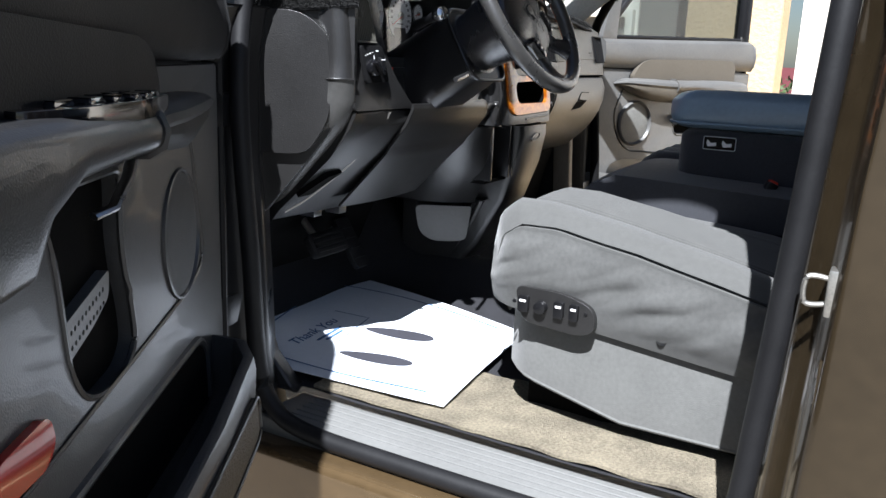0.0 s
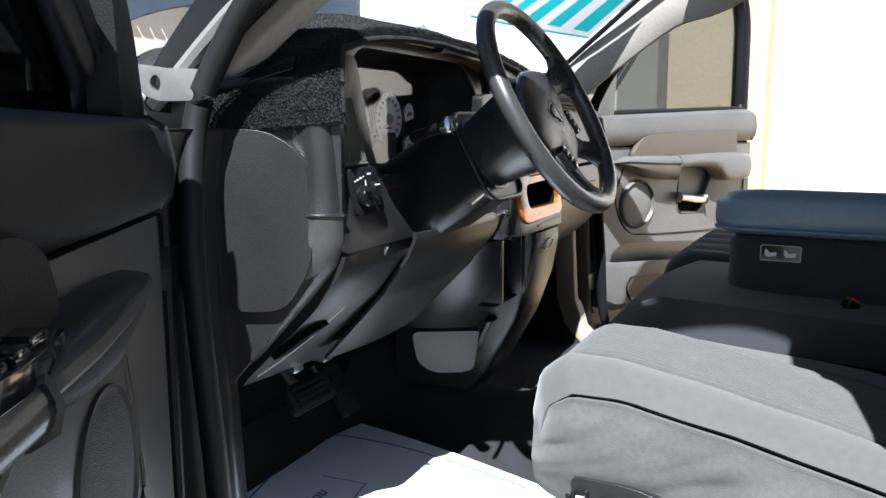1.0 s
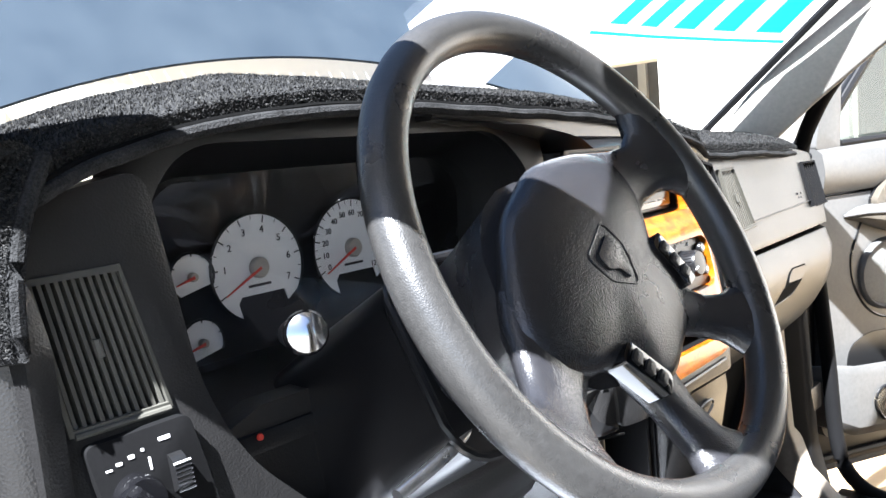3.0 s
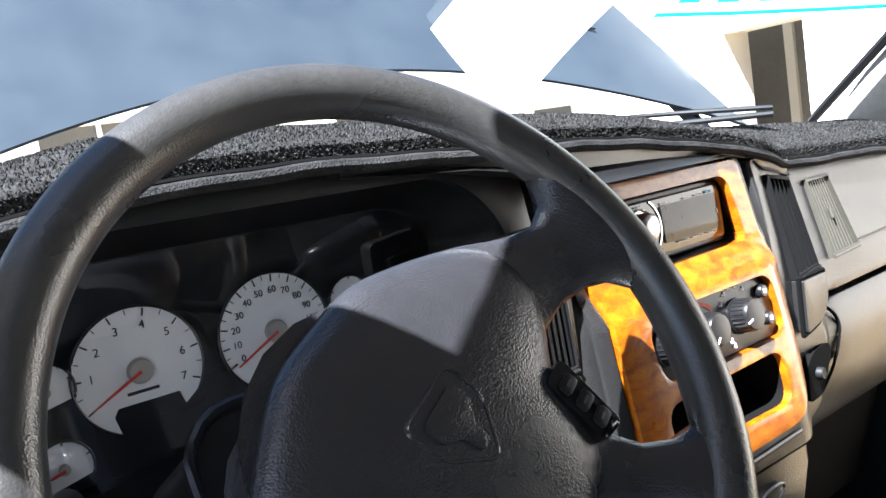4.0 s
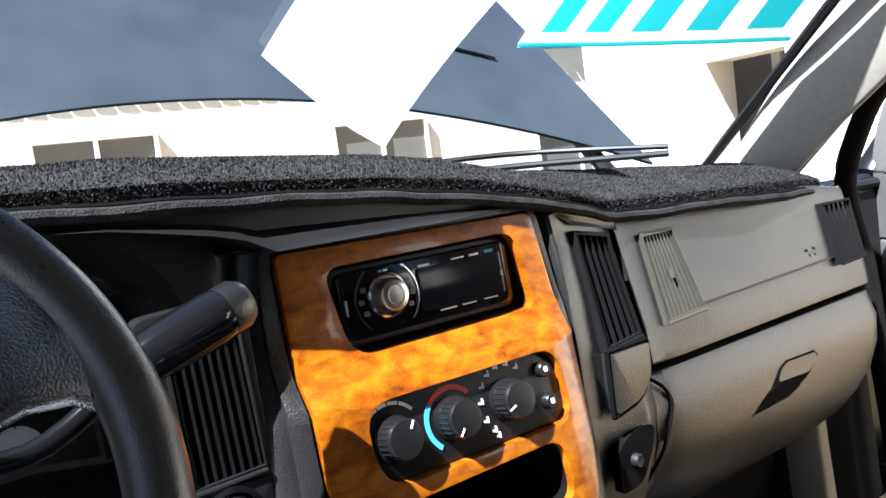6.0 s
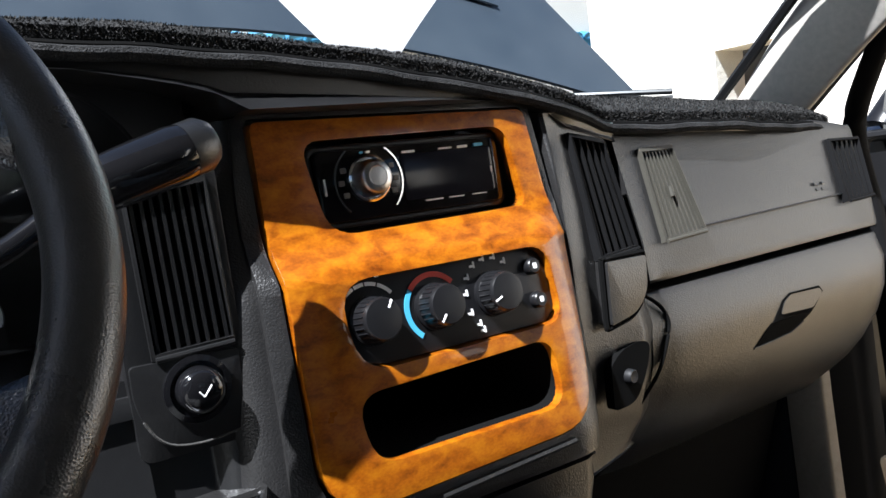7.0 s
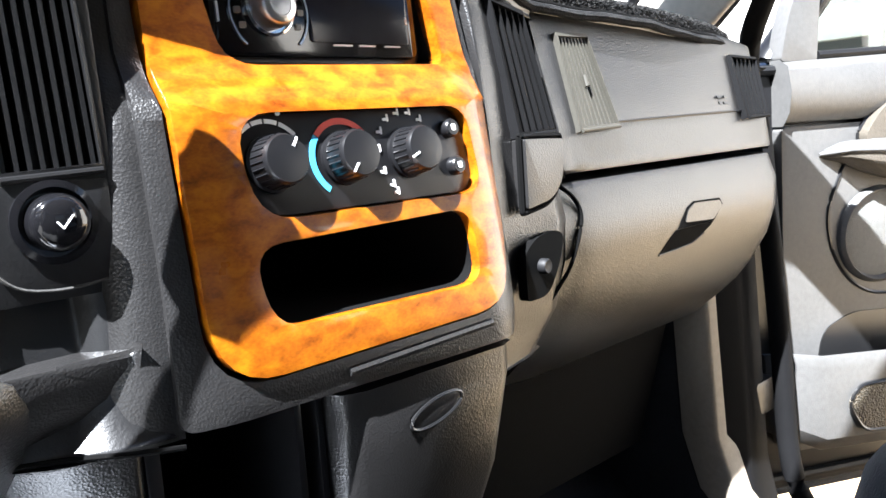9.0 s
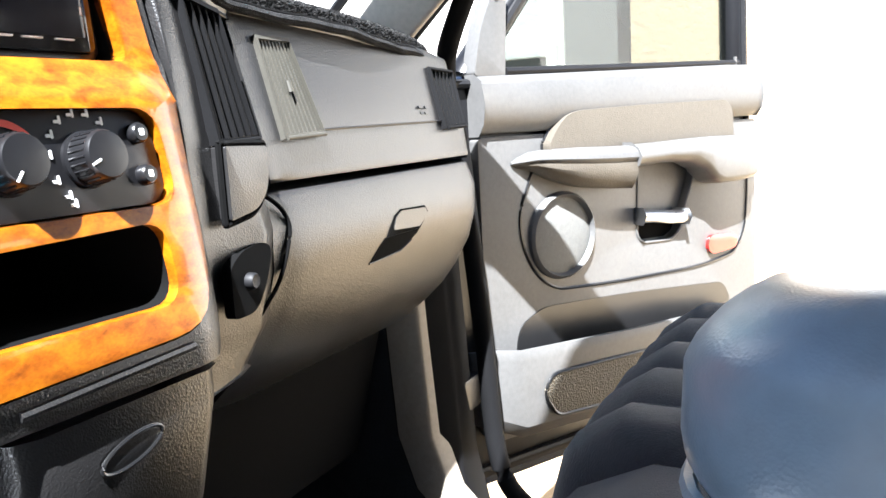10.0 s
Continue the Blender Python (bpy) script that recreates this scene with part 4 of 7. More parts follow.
part("latch_pad", plate(B(), FACE(0.052, -0.010, 0.921), [(0.024 * math.cos(6.283 * k / 24) + 0.003 * math.sin(6.283 * k / 24), 0.0085 * math.sin(6.283 * k / 24) + 0.004 * math.cos(6.283 * k / 24)) for k in range(24)], (), 0.002, -0.004), "dash_dark", lc, bevel=0.001)
bin_ = part("open_bin", box(B(), (-0.165, 0.20, 0.82), (-0.036, 0.24, 0.952)), "void", st, "open black bin with rails")
for x0, x1 in ((-0.167, -0.157), (-0.06, -0.054), (-0.042, -0.036)):
    part("bin_rail", box(B(), (x0, 0.012, 0.82), (x1, 0.24, 0.955)), "black", bin_, bevel=0.0015)
part("bin_floor", box(B(), (-0.165, 0.03, 0.81), (-0.036, 0.24, 0.82)), "void", bin_)
# smooth panel below the drive selector that runs down beside the driver's leg
bm = B()
secs = []
for z, xl, xn, xr, y, yl in ((1.064, -0.33, -0.185, -0.15, 0.026, 0.032), (1.045, -0.33, -0.185, -0.15, 0.020, 0.024), (1.02, -0.33, -0.186, -0.15, 0.014, 0.016), (1.005, -0.32, -0.187, -0.15, 0.012, 0.018), (0.99, -0.30, -0.190, -0.15, 0.009, 0.023), (0.975, -0.28, -0.196, -0.152, 0.004, 0.030), (0.962, -0.262, -0.203, -0.155, -0.002, 0.038)):
    r = xr - xn
    secs.append([(xl, 0.27, z), (xl, yl, z), (lerp(xl, xn, 0.55), lerp(yl, y + 0.022, 0.6), z), (xn - 0.004, y + 0.018, z), (xn + 0.06 * r, y + 0.010, z), (xn + 0.3 * r, y + 0.004, z), (xn + 0.6 * r, y + 0.001, z), (xr, y, z), (xr, 0.27, z)])
part("leg_panel", loft(bm, secs), "dash_dark", st, "black leg panel under the column", bevel=0.003)
secs = []
for z, xr, yr, xl, yl in ((0.960, -0.168, 0.008, -0.240, 0.036), (0.92, -0.168, 0.012, -0.240, 0.068), (0.88, -0.163, 0.020, -0.235, 0.102), (0.84, -0.154, 0.030, -0.225, 0.138), (0.80, -0.135, 0.050, -0.210, 0.172), (0.77, -0.114, 0.070, -0.196, 0.194), (0.748, -0.098, 0.085, -0.185, 0.208)):
    a, b = Vector((xl, yl, z)), Vector((xr, yr, z))
    n = Vector((-(yl - yr), xl - xr, 0)).normalized()
    n = n if n.y < 0 else -n
    secs.append([a + Vector((0.01, 0.10, 0)), a] + [a.lerp(b, k / 6) + n * 0.012 * math.sin(3.1416 * k / 6) for k in range(1, 6)] + [b - (b - a).normalized() * 0.006 + n * 0.004, b, b + Vector((0.004, 0.03, 0)), b + Vector((0.012, 0.12, 0))])
part("leg_cover", loft(B(), secs), "dash", st, "smooth wedge-shaped cover beside the driver's leg", bevel=0.007, seg=3)
edge_x = table([(0.79, -0.268), (0.86, -0.260), (0.925, -0.246), (0.97, -0.233), (1.0, -0.232), (1.015, -0.240), (1.024, -0.256), (1.030, -0.285)])
cover_y = lambda z: min(knee_y(z), 0.062 + (0.93 - z) * 0.95 if z < 0.93 else 9) - 0.020
def knee_cover_pt(u, v):
    z = lerp(1.030, 0.80, v ** 1.5)
    return (lerp(-0.60, edge_x(z), u), cover_y(z) - 0.014 * math.sin(min(u, 0.9) * 3.3) + 0.016 * max(0, u - 0.93) / 0.07, z)
part("knee_cover", grid_skin(B(), knee_cover_pt, 40, 24, 0.006), "dash", dash, "grained knee cover under the steering column")
part("cover_edge", tube(B(), [Vector(knee_cover_pt(1.0, k / 30)) + Vector((0.002, -0.001, 0)) for k in range(31)] , 0.0024, 8), "corner", dash, "pale edge of the knee cover")
part("leg_seam", tube(B(), smooth_path([(-0.24, 0.030, 0.962), (-0.21, 0.010, 0.963), (-0.18, -0.004, 0.960), (-0.15, -0.010, 0.956)]), 0.0018, 6), "void", st)
bm = plate(B(), frame3((-0.125, 0.165, 0.69), (0.066, -0.129, 0), (0.0, -0.2, 1)), rquad([(-0.080, 0.046), (0.074, 0.048), (0.062, -0.044), (0.04, -0.052), (-0.03, -0.054), (-0.066, -0.030)], [0.02, 0.01, 0.02, 0.02, 0.03, 0.04]), (), 0.012, -0.05)
part("foot_duct", bm, "corner", st, "pale grey rounded foot duct cover", bevel=0.008, seg=3)
bm = loft(B(), [[(-0.05, 0.09, 0.75), (0.13, 0.06, 0.75), (0.12, 0.35, 0.75), (-0.05, 0.35, 0.75)], [(-0.03, 0.20, 0.52), (0.10, 0.18, 0.52), (0.12, 0.35, 0.52), (-0.05, 0.35, 0.52)]])
part("stack_base", bm, "dash", st, bevel=0.01)

# shoulder right of the stack with its own vent and outlet pocket
bm = B()
secs = []
for z, ya, yb in ((0.90, 0.06, 0.086), (0.95, 0.044, 0.053), (1.0, 0.036, 0.040), (1.04, 0.034, 0.036), (1.08, 0.034, 0.047), (1.127, 0.036, 0.052), (1.18, 0.042, 0.064), (1.235, 0.052, 0.078), (1.272, 0.06, 0.084)):
    secs.append([(0.172, 0.2, z), (0.172, ya - 0.008, z), (0.200, ya, z), (0.262, yb - 0.008, z), (0.292, yb + 0.006, z), (0.292, 0.2, z)])
part("stack_shoulder", loft(bm, secs), "dash", st, bevel=0.004)
vent("air_vent", [(0.206, 0.052, 1.246), (0.254, 0.056, 1.236), (0.273, 0.040, 1.129), (0.212, 0.030, 1.127)], (0.06, -1, 0.12), 5, st, material="seal", plain=True)
SH = frame3((0.242, 0.0335, 1.0), (1, 0.10, 0), (0, 0, 1))
sp_ = lambda pts: [(x - 0.242, z - 1.0) for x, z in pts]
part("ash_door", plate(B(), SH, rquad(sp_([(0.210, 1.121), (0.272, 1.119), (0.271, 1.083), (0.252, 1.064), (0.210, 1.058)]), [0.002, 0.004, 0.016, 0.014, 0.002]), (), 0.0095, -0.006), "dash", st, "small grey flap below the vent", bevel=0.003)
part("flap_seam", tube(B(), [SH @ Vector((x, z, 0.004)) for x, z in rquad(sp_([(0.207, 1.124), (0.275, 1.122), (0.274, 1.082), (0.254, 1.060), (0.207, 1.054)]), [0.002, 0.004, 0.018, 0.016, 0.002])], 0.003, 6, closed=True), "void", st)
# flat near-black plate stands in for the shaded outlet recess
ot = part("outlet_pocket", plate(B(), SH, rquad(sp_([(0.205, 1.017), (0.222, 1.029), (0.250, 1.034), (0.272, 1.028), (0.262, 1.000), (0.240, 0.972), (0.205, 0.972)]), [0.006, 0.012, 0.016, 0.012, 0.02, 0.014, 0.006]), (), 0.0062, -0.004), "void", st, "dark pocket with a power outlet")
part("outlet_knob", turned(B(), SH @ Matrix.Translation((-0.012, 0.002, 0.006)), [(0.0075, 0), (0.0075, 0.006), (0.006, 0.008), (0.004, 0.0076), (0.001, 0.0076)], 20), "rubber", ot)

# ---- passenger's side of the dash ----
def up_y(x, z):
    top, mid, low = 0.083 + 0.020 * (x - 0.37), 0.056 + 0.028 * (x - 0.37), 0.050 + 0.025 * (x - 0.35)
    y = float(np.interp(z, [1.08, 1.127, 1.222, 1.26], [low, mid, top, top + 0.01]))
    return y + max(x - 0.785, 0) ** 2 * 60
bm = B()
secs = []
for x in (*np.linspace(0.296, 0.775, 18), 0.785, 0.793, 0.800):
    zt = rear_z(x) + 0.004
    line = [(x, up_y(x, z), z) for z in (1.082, 1.095, 1.11, 1.127, 1.16, 1.2, zt - 0.012, zt)]
    secs.append([(x, 0.22, 1.082)] + line + [(x, 0.22, zt)])
part("upper_panel", loft(bm, secs), "dash", dash, "grey upper dash panel with airbag", bevel=0.004)
path = [(x, up_y(x, 1.131) - 0.0012, 1.131 + 0.012 * (x - 0.4)) for x in np.linspace(0.40, 0.72, 20)]
part("airbag_seam", tube(B(), path, 0.0014, 6), "dash_dark", dash)
for k, (dx, dz, w) in enumerate(((0, 0.004, 0.012), (0.016, 0.004, 0.008), (0.004, -0.004, 0.010), (0.018, -0.004, 0.012))):
    q = frame3((0.655 + dx, up_y(0.655, 1.15) - 0.001, 1.15 + dz), (1, 0.055, 0), (0, 0.4, 1))
    part("embossed_mark", plate(B(), q, rr(w, 0.004, 0.001), (), 0.0008, -0.001), "dash_dark", dash)
vent("air_vent", [(0.336, 0.080, 1.222), (0.388, 0.081, 1.222), (0.402, 0.055, 1.129), (0.332, 0.052, 1.127)], (0, -1, 0.28), 9, dash, material="vent_grey", depth=0.012)
vent("air_vent", [(0.715, 0.084, 1.206), (0.790, 0.086, 1.204), (0.777, 0.063, 1.128), (0.711, 0.060, 1.127)], (0.02, -1, 0.3), 6, dash, depth=0.012, material="seal", plain=True)
gl_y = table([(0.83, 0.17), (0.86, 0.135), (0.90, 0.092), (0.95, 0.058), (1.0, 0.042), (1.04, 0.040), (1.072, 0.052)])
bm = B()
secs = []
for x in (*np.linspace(0.285, 0.765, 17), 0.78, 0.79, 0.797, 0.802):
    e = 0.004 * max(0, 1 - (x - 0.285) / 0.03) + 22 * max(x - 0.77, 0) ** 2
    lo = 0.845 - 0.035 * math.sin(min((x - 0.285) / 0.3, 1) * 1.57)
    zs = [1.074, 1.066, 1.04, 1.0, 0.96, 0.92, 0.89, 0.865, max(lo, 0.83)]
    secs.append([(x, 0.25, 1.074)] + [(x, gl_y(z) + e + 0.02 * (x - 0.35), z) for z in zs] + [(x, 0.25, max(lo, 0.83))])
gb = part("glovebox_door", loft(bm, secs), "dash", dash, "bulging grained glovebox door", bevel=0.004)
def on_glovebox(pts, out):
    return [(x, gl_y(z) + 0.02 * (x - 0.35) - out, z) for x, z in pts]
def glove_plate(pts, front, back):
    return loft(B(), [on_glovebox(pts, back), on_glovebox(pts, front)])
# near-black plates paint the shade in the latch slot
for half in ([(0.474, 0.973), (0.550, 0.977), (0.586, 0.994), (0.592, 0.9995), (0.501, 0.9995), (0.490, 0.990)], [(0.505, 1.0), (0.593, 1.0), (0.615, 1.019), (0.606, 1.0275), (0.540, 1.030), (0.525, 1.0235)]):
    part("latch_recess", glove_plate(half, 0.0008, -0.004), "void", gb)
part("latch_handle", glove_plate(rquad([(0.527, 1.021), (0.541, 1.0275), (0.605, 1.0245), (0.611, 1.018), (0.590, 1.003), (0.520, 1.007)], 0.004), 0.0022, -0.004), "dash", gb, bevel=0.001)
part("latch_lip", tube(B(), on_glovebox([(0.474, 0.973), (0.510, 0.974), (0.550, 0.977), (0.575, 0.987)], 0.0006), 0.0011, 6), "dash", gb)
part("glovebox_seam", tube(B(), smooth_path([(0.288, 0.0465, 1.072), (0.305, 0.0425, 1.058), (0.312, 0.039, 1.040), (0.306, 0.039, 1.018)] + [(0.294, 0.042, 0.99), (0.270, 0.044, 0.967), (0.252, 0.050, 0.948)]), 0.0022, 6), "void", dash)
bm = B()
secs = [[(x, 0.28, 0.60), (x, 0.10 + 0.05, 1.07), (x, 0.6, 1.15), (x, 0.6, 0.62)] for x in (0.18, 0.76)]
part("dash_core", loft(bm, secs), "void", dash)
bm = B()
secs = [[(x, 0.42, 0.60), (x, 0.20, 1.09), (x, 0.6, 1.15), (x, 0.6, 0.62)] for x in (-0.77, -0.17)]
part("dash_core", loft(bm, secs), "void", dash)

# ---- steering wheel and column ----
WC, TILT = Vector((-0.472, -0.199, 1.231)), radians(61.3)
WV = Vector((0, math.cos(TILT), math.sin(TILT)))
WH = frame3(WC, (1, 0, 0), WV)          # its normal points back at the driver
WS = WH @ Matrix.Rotation(radians(32), 4, "Z")          # the wheel is turned to the left
sw = thing("steering_wheel", WC, "worn grey leather steering wheel with four spokes", "steering wheel")
bm = B()
R = 0.175
tube(bm, [WH @ Vector((R * math.cos(a), R * math.sin(a), 0)) for a in [6.28319 * k / 120 for k in range(120)]], 0.0148, 18, closed=True, up=(0.0, -0.87, 0.49))
part("rim", bm, "leather", sw, "worn grained leather rim")
# dished hub: the pad sits below the plane of the rim
half = [(0.0, 0.067), (0.03, 0.065), (0.057, 0.053), (0.088, 0.036), (0.112, 0.014), (0.110, -0.016), (0.090, -0.036), (0.066, -0.050), (0.058, -0.075), (0.050, -0.094), (0.026, -0.103), (0.0, -0.105)]
hubp = rquad(half[1:-1] + [(-x, y) for x, y in half[1:-1]][::-1], 0.014, 4)
bm = B()
loft(bm, [[WS @ Vector((p[0], p[1], h)) for p in [(q[0] * k, (q[1] + 0.015) * k - 0.015) for q in hubp]] for h, k in ((-0.050, 0.80), (-0.034, 0.93), (-0.024, 0.985), (-0.019, 1.0), (-0.014, 0.985), (-0.010, 0.94), (-0.007, 0.86), (-0.004, 0.70), (-0.002, 0.5), (-0.001, 0.3), (-0.0005, 0.1))])
hub = part("airbag_pad", bm, "hub", sw, "smooth vinyl airbag pad", smooth=60)
# shield emblem pressed into the pad
shield = [(-0.021, 0.004), (0.021, 0.004), (0.020, -0.020), (0.0, -0.042), (-0.020, -0.020)]
part("emblem_outline", tube(B(), [WS @ Vector((x, y, -0.0012)) for x, y in rquad(shield, 0.006)], 0.0011, 6, closed=True), "hub", hub)
part("emblem", plate(B(), WS, rquad([(-0.013, -0.002), (0.013, -0.002), (0.015, -0.014), (0.005, -0.022), (0.004, -0.033), (-0.004, -0.033), (-0.005, -0.022), (-0.015, -0.014)], 0.004), (), 0.0012, -0.006), "hub", hub, "plain embossed emblem", bevel=0.0012)
for sx in (-1, 1):
    def arm(rows, thick=0.022):
        """A rounded spoke through pairs of edge points, each with its height."""
        bm, secs = B(), []
        for a, b, h in rows:
            m = ((a[0] + b[0]) / 2, (a[1] + b[1]) / 2)
            ring = []
            for k in range(12):
                w = 6.28319 * k / 12
                c = math.copysign(abs(math.cos(w)) ** 0.7, math.cos(w))
                ring.append(WS @ Vector((sx * (m[0] + (a[0] - m[0]) * c), m[1] + (a[1] - m[1]) * c, h - thick / 2 + thick / 2 * math.copysign(abs(math.sin(w)) ** 0.8, math.sin(w)))))
            secs.append(ring)
        return loft(bm, secs)
    part("spoke", arm([((0.080, 0.042), (0.066, -0.040), -0.012), ((0.100, 0.030), (0.090, -0.038), -0.011), ((0.122, 0.012), (0.112, -0.038), -0.008), ((0.140, 0.002), (0.130, -0.044), -0.003), ((0.152, 0.006), (0.144, -0.056), 0.003), ((0.162, 0.024), (0.152, -0.078), 0.008), ((0.170, 0.046), (0.152, -0.096), 0.009)]), "hub", sw, smooth=70)
    part("spoke", arm([((0.062, -0.058), (0.010, -0.090), -0.014), ((0.062, -0.088), (0.022, -0.106), -0.013), ((0.070, -0.112), (0.036, -0.124), -0.009), ((0.082, -0.126), (0.044, -0.142), -0.002), ((0.100, -0.134), (0.040, -0.160), 0.006), ((0.118, -0.132), (0.034, -0.172), 0.008)]), "hub", sw, smooth=70)
    pod = part("switch_pod", plate(B(), WS, rquad([(sx * 0.052, -0.046), (sx * 0.070, -0.046), (sx * 0.064, -0.092), (sx * 0.046, -0.088)], 0.005), (), -0.003, -0.02), "gloss_black", sw, "black cruise control buttons", bevel=0.002)
    for z in (-0.056, -0.068, -0.080):
        part("button", plate(B(), WS, rr(0.011, 0.008, 0.002, 2, sx * (0.058 + 0.1 * (z + 0.068)), z), (), -0.001, -0.004), "black", pod, bevel=0.001)
        part("print_mark", plate(B(), WS, rr(0.005, 0.0016, 0.0005, 2, sx * (0.058 + 0.1 * (z + 0.068)), z), (), -0.0004, -0.002), "corner", pod)

col = thing("steering_column", (-0.47, -0.1, 1.1), "dark plastic steering column shroud with stalks", "steering column")
def col_sec(h, w, hh, r, dz=0.0):
    return [WH @ Vector((p[0], p[1] + dz, h)) for p in rr(w, hh, r)]
bm = loft(B(), [col_sec(-0.37, 0.17, 0.15, 0.03, -0.03), col_sec(-0.25, 0.165, 0.158, 0.035, -0.026), col_sec(-0.15, 0.148, 0.150, 0.035, -0.019), col_sec(-0.136, 0.144, 0.147, 0.035, -0.019)])
part("column_shroud", bm, "black", col, bevel=0.004)
part("shroud_flange", tube(B(), col_sec(-0.134, 0.154, 0.156, 0.035, -0.019), 0.004, 8, closed=True), "black", col, "raised lip of the shroud")
bm = loft(B(), [col_sec(-0.135, 0.12, 0.12, 0.05, -0.014), col_sec(-0.10, 0.132, 0.132, 0.06, -0.012), col_sec(-0.065, 0.150, 0.145, 0.066, -0.012), col_sec(-0.045, 0.162, 0.150, 0.068, -0.012), col_sec(-0.030, 0.158, 0.146, 0.066, -0.012)])
part("column_collar", bm, "hub", col, "dark bowl behind the wheel", bevel=0.006)
# indicator stalk with knurled end, driver's left
tip = Vector((-0.655, -0.108, 1.203))
root = tip + Vector((0.05, 0.085, -0.02))
part("indicator_stalk", tube(B(), [root, root.lerp(tip, 0.5), tip], [0.010, 0.008, 0.011], 14), "black", col)
sd = (tip - root).normalized()
part("stalk_end", turned(B(), frame3(tip, sd.cross((0, 0, 1)), sd.cross(sd.cross((0, 0, 1)))), [(0.013, -0.012), (0.014, 0.0), (0.012, 0.008), (0.005, 0.011)], 20), "chrome", col, "bright round stalk end")
# tilt lever
part("tilt_lever", tube(B(), smooth_path([(-0.50, -0.105, 1.104), (-0.548, -0.115, 1.094), (-0.605, -0.118, 1.083)]), 0.005, 10), "alu", col, "slim bright tilt lever")
part("ignition_barrel", turned(B(), frame3(WH @ Vector((0.07, -0.03, -0.12)), WH.to_3x3() @ Vector((0, 1, 0)), WH.to_3x3() @ Vector((0, 0, 1))), [(0.016, 0), (0.016, 0.012), (0.012, 0.015)], 20), "black", col)
# gear lever on the column, reaching right
gear = thing("gear_lever", (-0.2, -0.05, 1.25), "black column gear lever with a satin grip", "gear lever")
g0, g1, g2, g3 = WH @ Vector((0.06, 0.05, -0.11)), Vector((-0.33, -0.055, 1.205)), Vector((-0.268, -0.05, 1.238)), Vector((-0.188, -0.036, 1.262))
part("lever_shaft", tube(B(), smooth_path([g0, g1, g2]), 0.007, 12), "gloss_black", gear)
gd = (g3 - g2).normalized()
gm = frame3(g2, gd.cross((0, 1, 0)), gd.cross(gd.cross((0, 1, 0))))
part("lever_grip", turned(B(), gm, [(0.010, -0.002), (0.0155, 0.004), (0.0175, 0.03), (0.0185, 0.062), (0.0175, 0.07)], 24), "gloss_black", gear, "rounded satin grip")
part("grip_cap", turned(B(), gm, [(0.0175, 0.0705), (0.0175, 0.083), (0.014, 0.089), (0.002, 0.09)], 24), "dash_dark", gear)

# ---- floor, carpets and pedals ----
FL = 0.47
cab = tagged(thing("truck_cab", (0, 0, FL), "navy and gold pickup truck cab, doors open", "truck cab"), kind="structure")
def floor_pt(u, v):
    x, y = lerp(-0.82, 0.82, u), lerp(-1.25, 0.62, v)
    z = FL + 0.10 * math.exp(-(x / 0.16) ** 2) + max(y - 0.30, 0) * 0.75 + max(y - 0.48, 0) * 1.5
    return (x, y, z + 0.004 * noise.noise(Vector((x * 7, y * 7, 0))))
floor = tagged(part("floor", grid_skin(B(), floor_pt, 44, 50, 0), "carpet"), "dark cab floor carpet", "floor", kind="structure")
bm = loft(B(), [[(-0.85, y, z), (0.85, y, z), (0.85, y + 0.03, z), (-0.85, y + 0.03, z)] for y, z in ((0.60, 0.50), (0.62, 1.26))])
tagged(part("firewall", bm, "void"), "black bulkhead behind the dashboard", "bulkhead", kind="structure")
# dusty carpet by the driver's sill
def dust_pt(u, v):
    y, x = lerp(-0.78, 0.06, u), lerp(-0.815, -0.56, v)
    return (x, y, FL + 0.004 + 0.006 * noise.noise(Vector((x * 16, y * 16, 3))))
part("dusty_carpet", grid_skin(B(), dust_pt, 36, 14, 0.006), "carpet_worn", floor, "dusty tan worn carpet edge")

pm = thing("paper_floor_mat", (-0.5, 0.1, FL), "blue-white paper floor mat with printed greeting and footprints", "paper mat")
c00, c10, c01, c11 = Vector((-0.82, 0.33, 0.482)), Vector((-0.775, -0.215, 0.476)), Vector((-0.20, 0.475, 0.50)), Vector((-0.29, -0.165, 0.476))
def paper_pt(u, v):
    p = c00.lerp(c10, u).lerp(c01.lerp(c11, u), v)
    p.z += 0.006 * math.sin(5 * u + 2) * math.sin(4 * v) + 0.012 * max(0, 0.25 - v) * 0
    p.z += 0.012 + 0.01 * (1 - u) * v
    return p
part("paper_sheet", grid_skin(B(), paper_pt, 24, 24, 0.0012), "paper", pm)
def on_paper(u, v, h=0.0016):
    o = paper_pt(u, v)
    a, b = paper_pt(u + 0.01, v) - o, paper_pt(u, v + 0.01) - o
    m = frame3(o, b, -a)
    return Matrix.Translation(m.to_3x3() @ Vector((0, 0, h))) @ m
bm = B()
line = [paper_pt(u, v) + Vector((0, 0, 0.0018)) for u, v in ((0.08, 0.08), (0.08, 0.5), (0.10, 0.80), (0.35, 0.90), (0.65, 0.93), (0.9, 0.93))]
tube(bm, smooth_path(line, 8), 0.0022, 5, squash=0.3)
line = [paper_pt(u, v) + Vector((0, 0, 0.0018)) for u, v in ((0.08, 0.08), (0.5, 0.06), (0.9, 0.08))]
tube(bm, smooth_path(line, 8), 0.0022, 5, squash=0.3)
part("printed_border", bm, "blue_ink", pm)
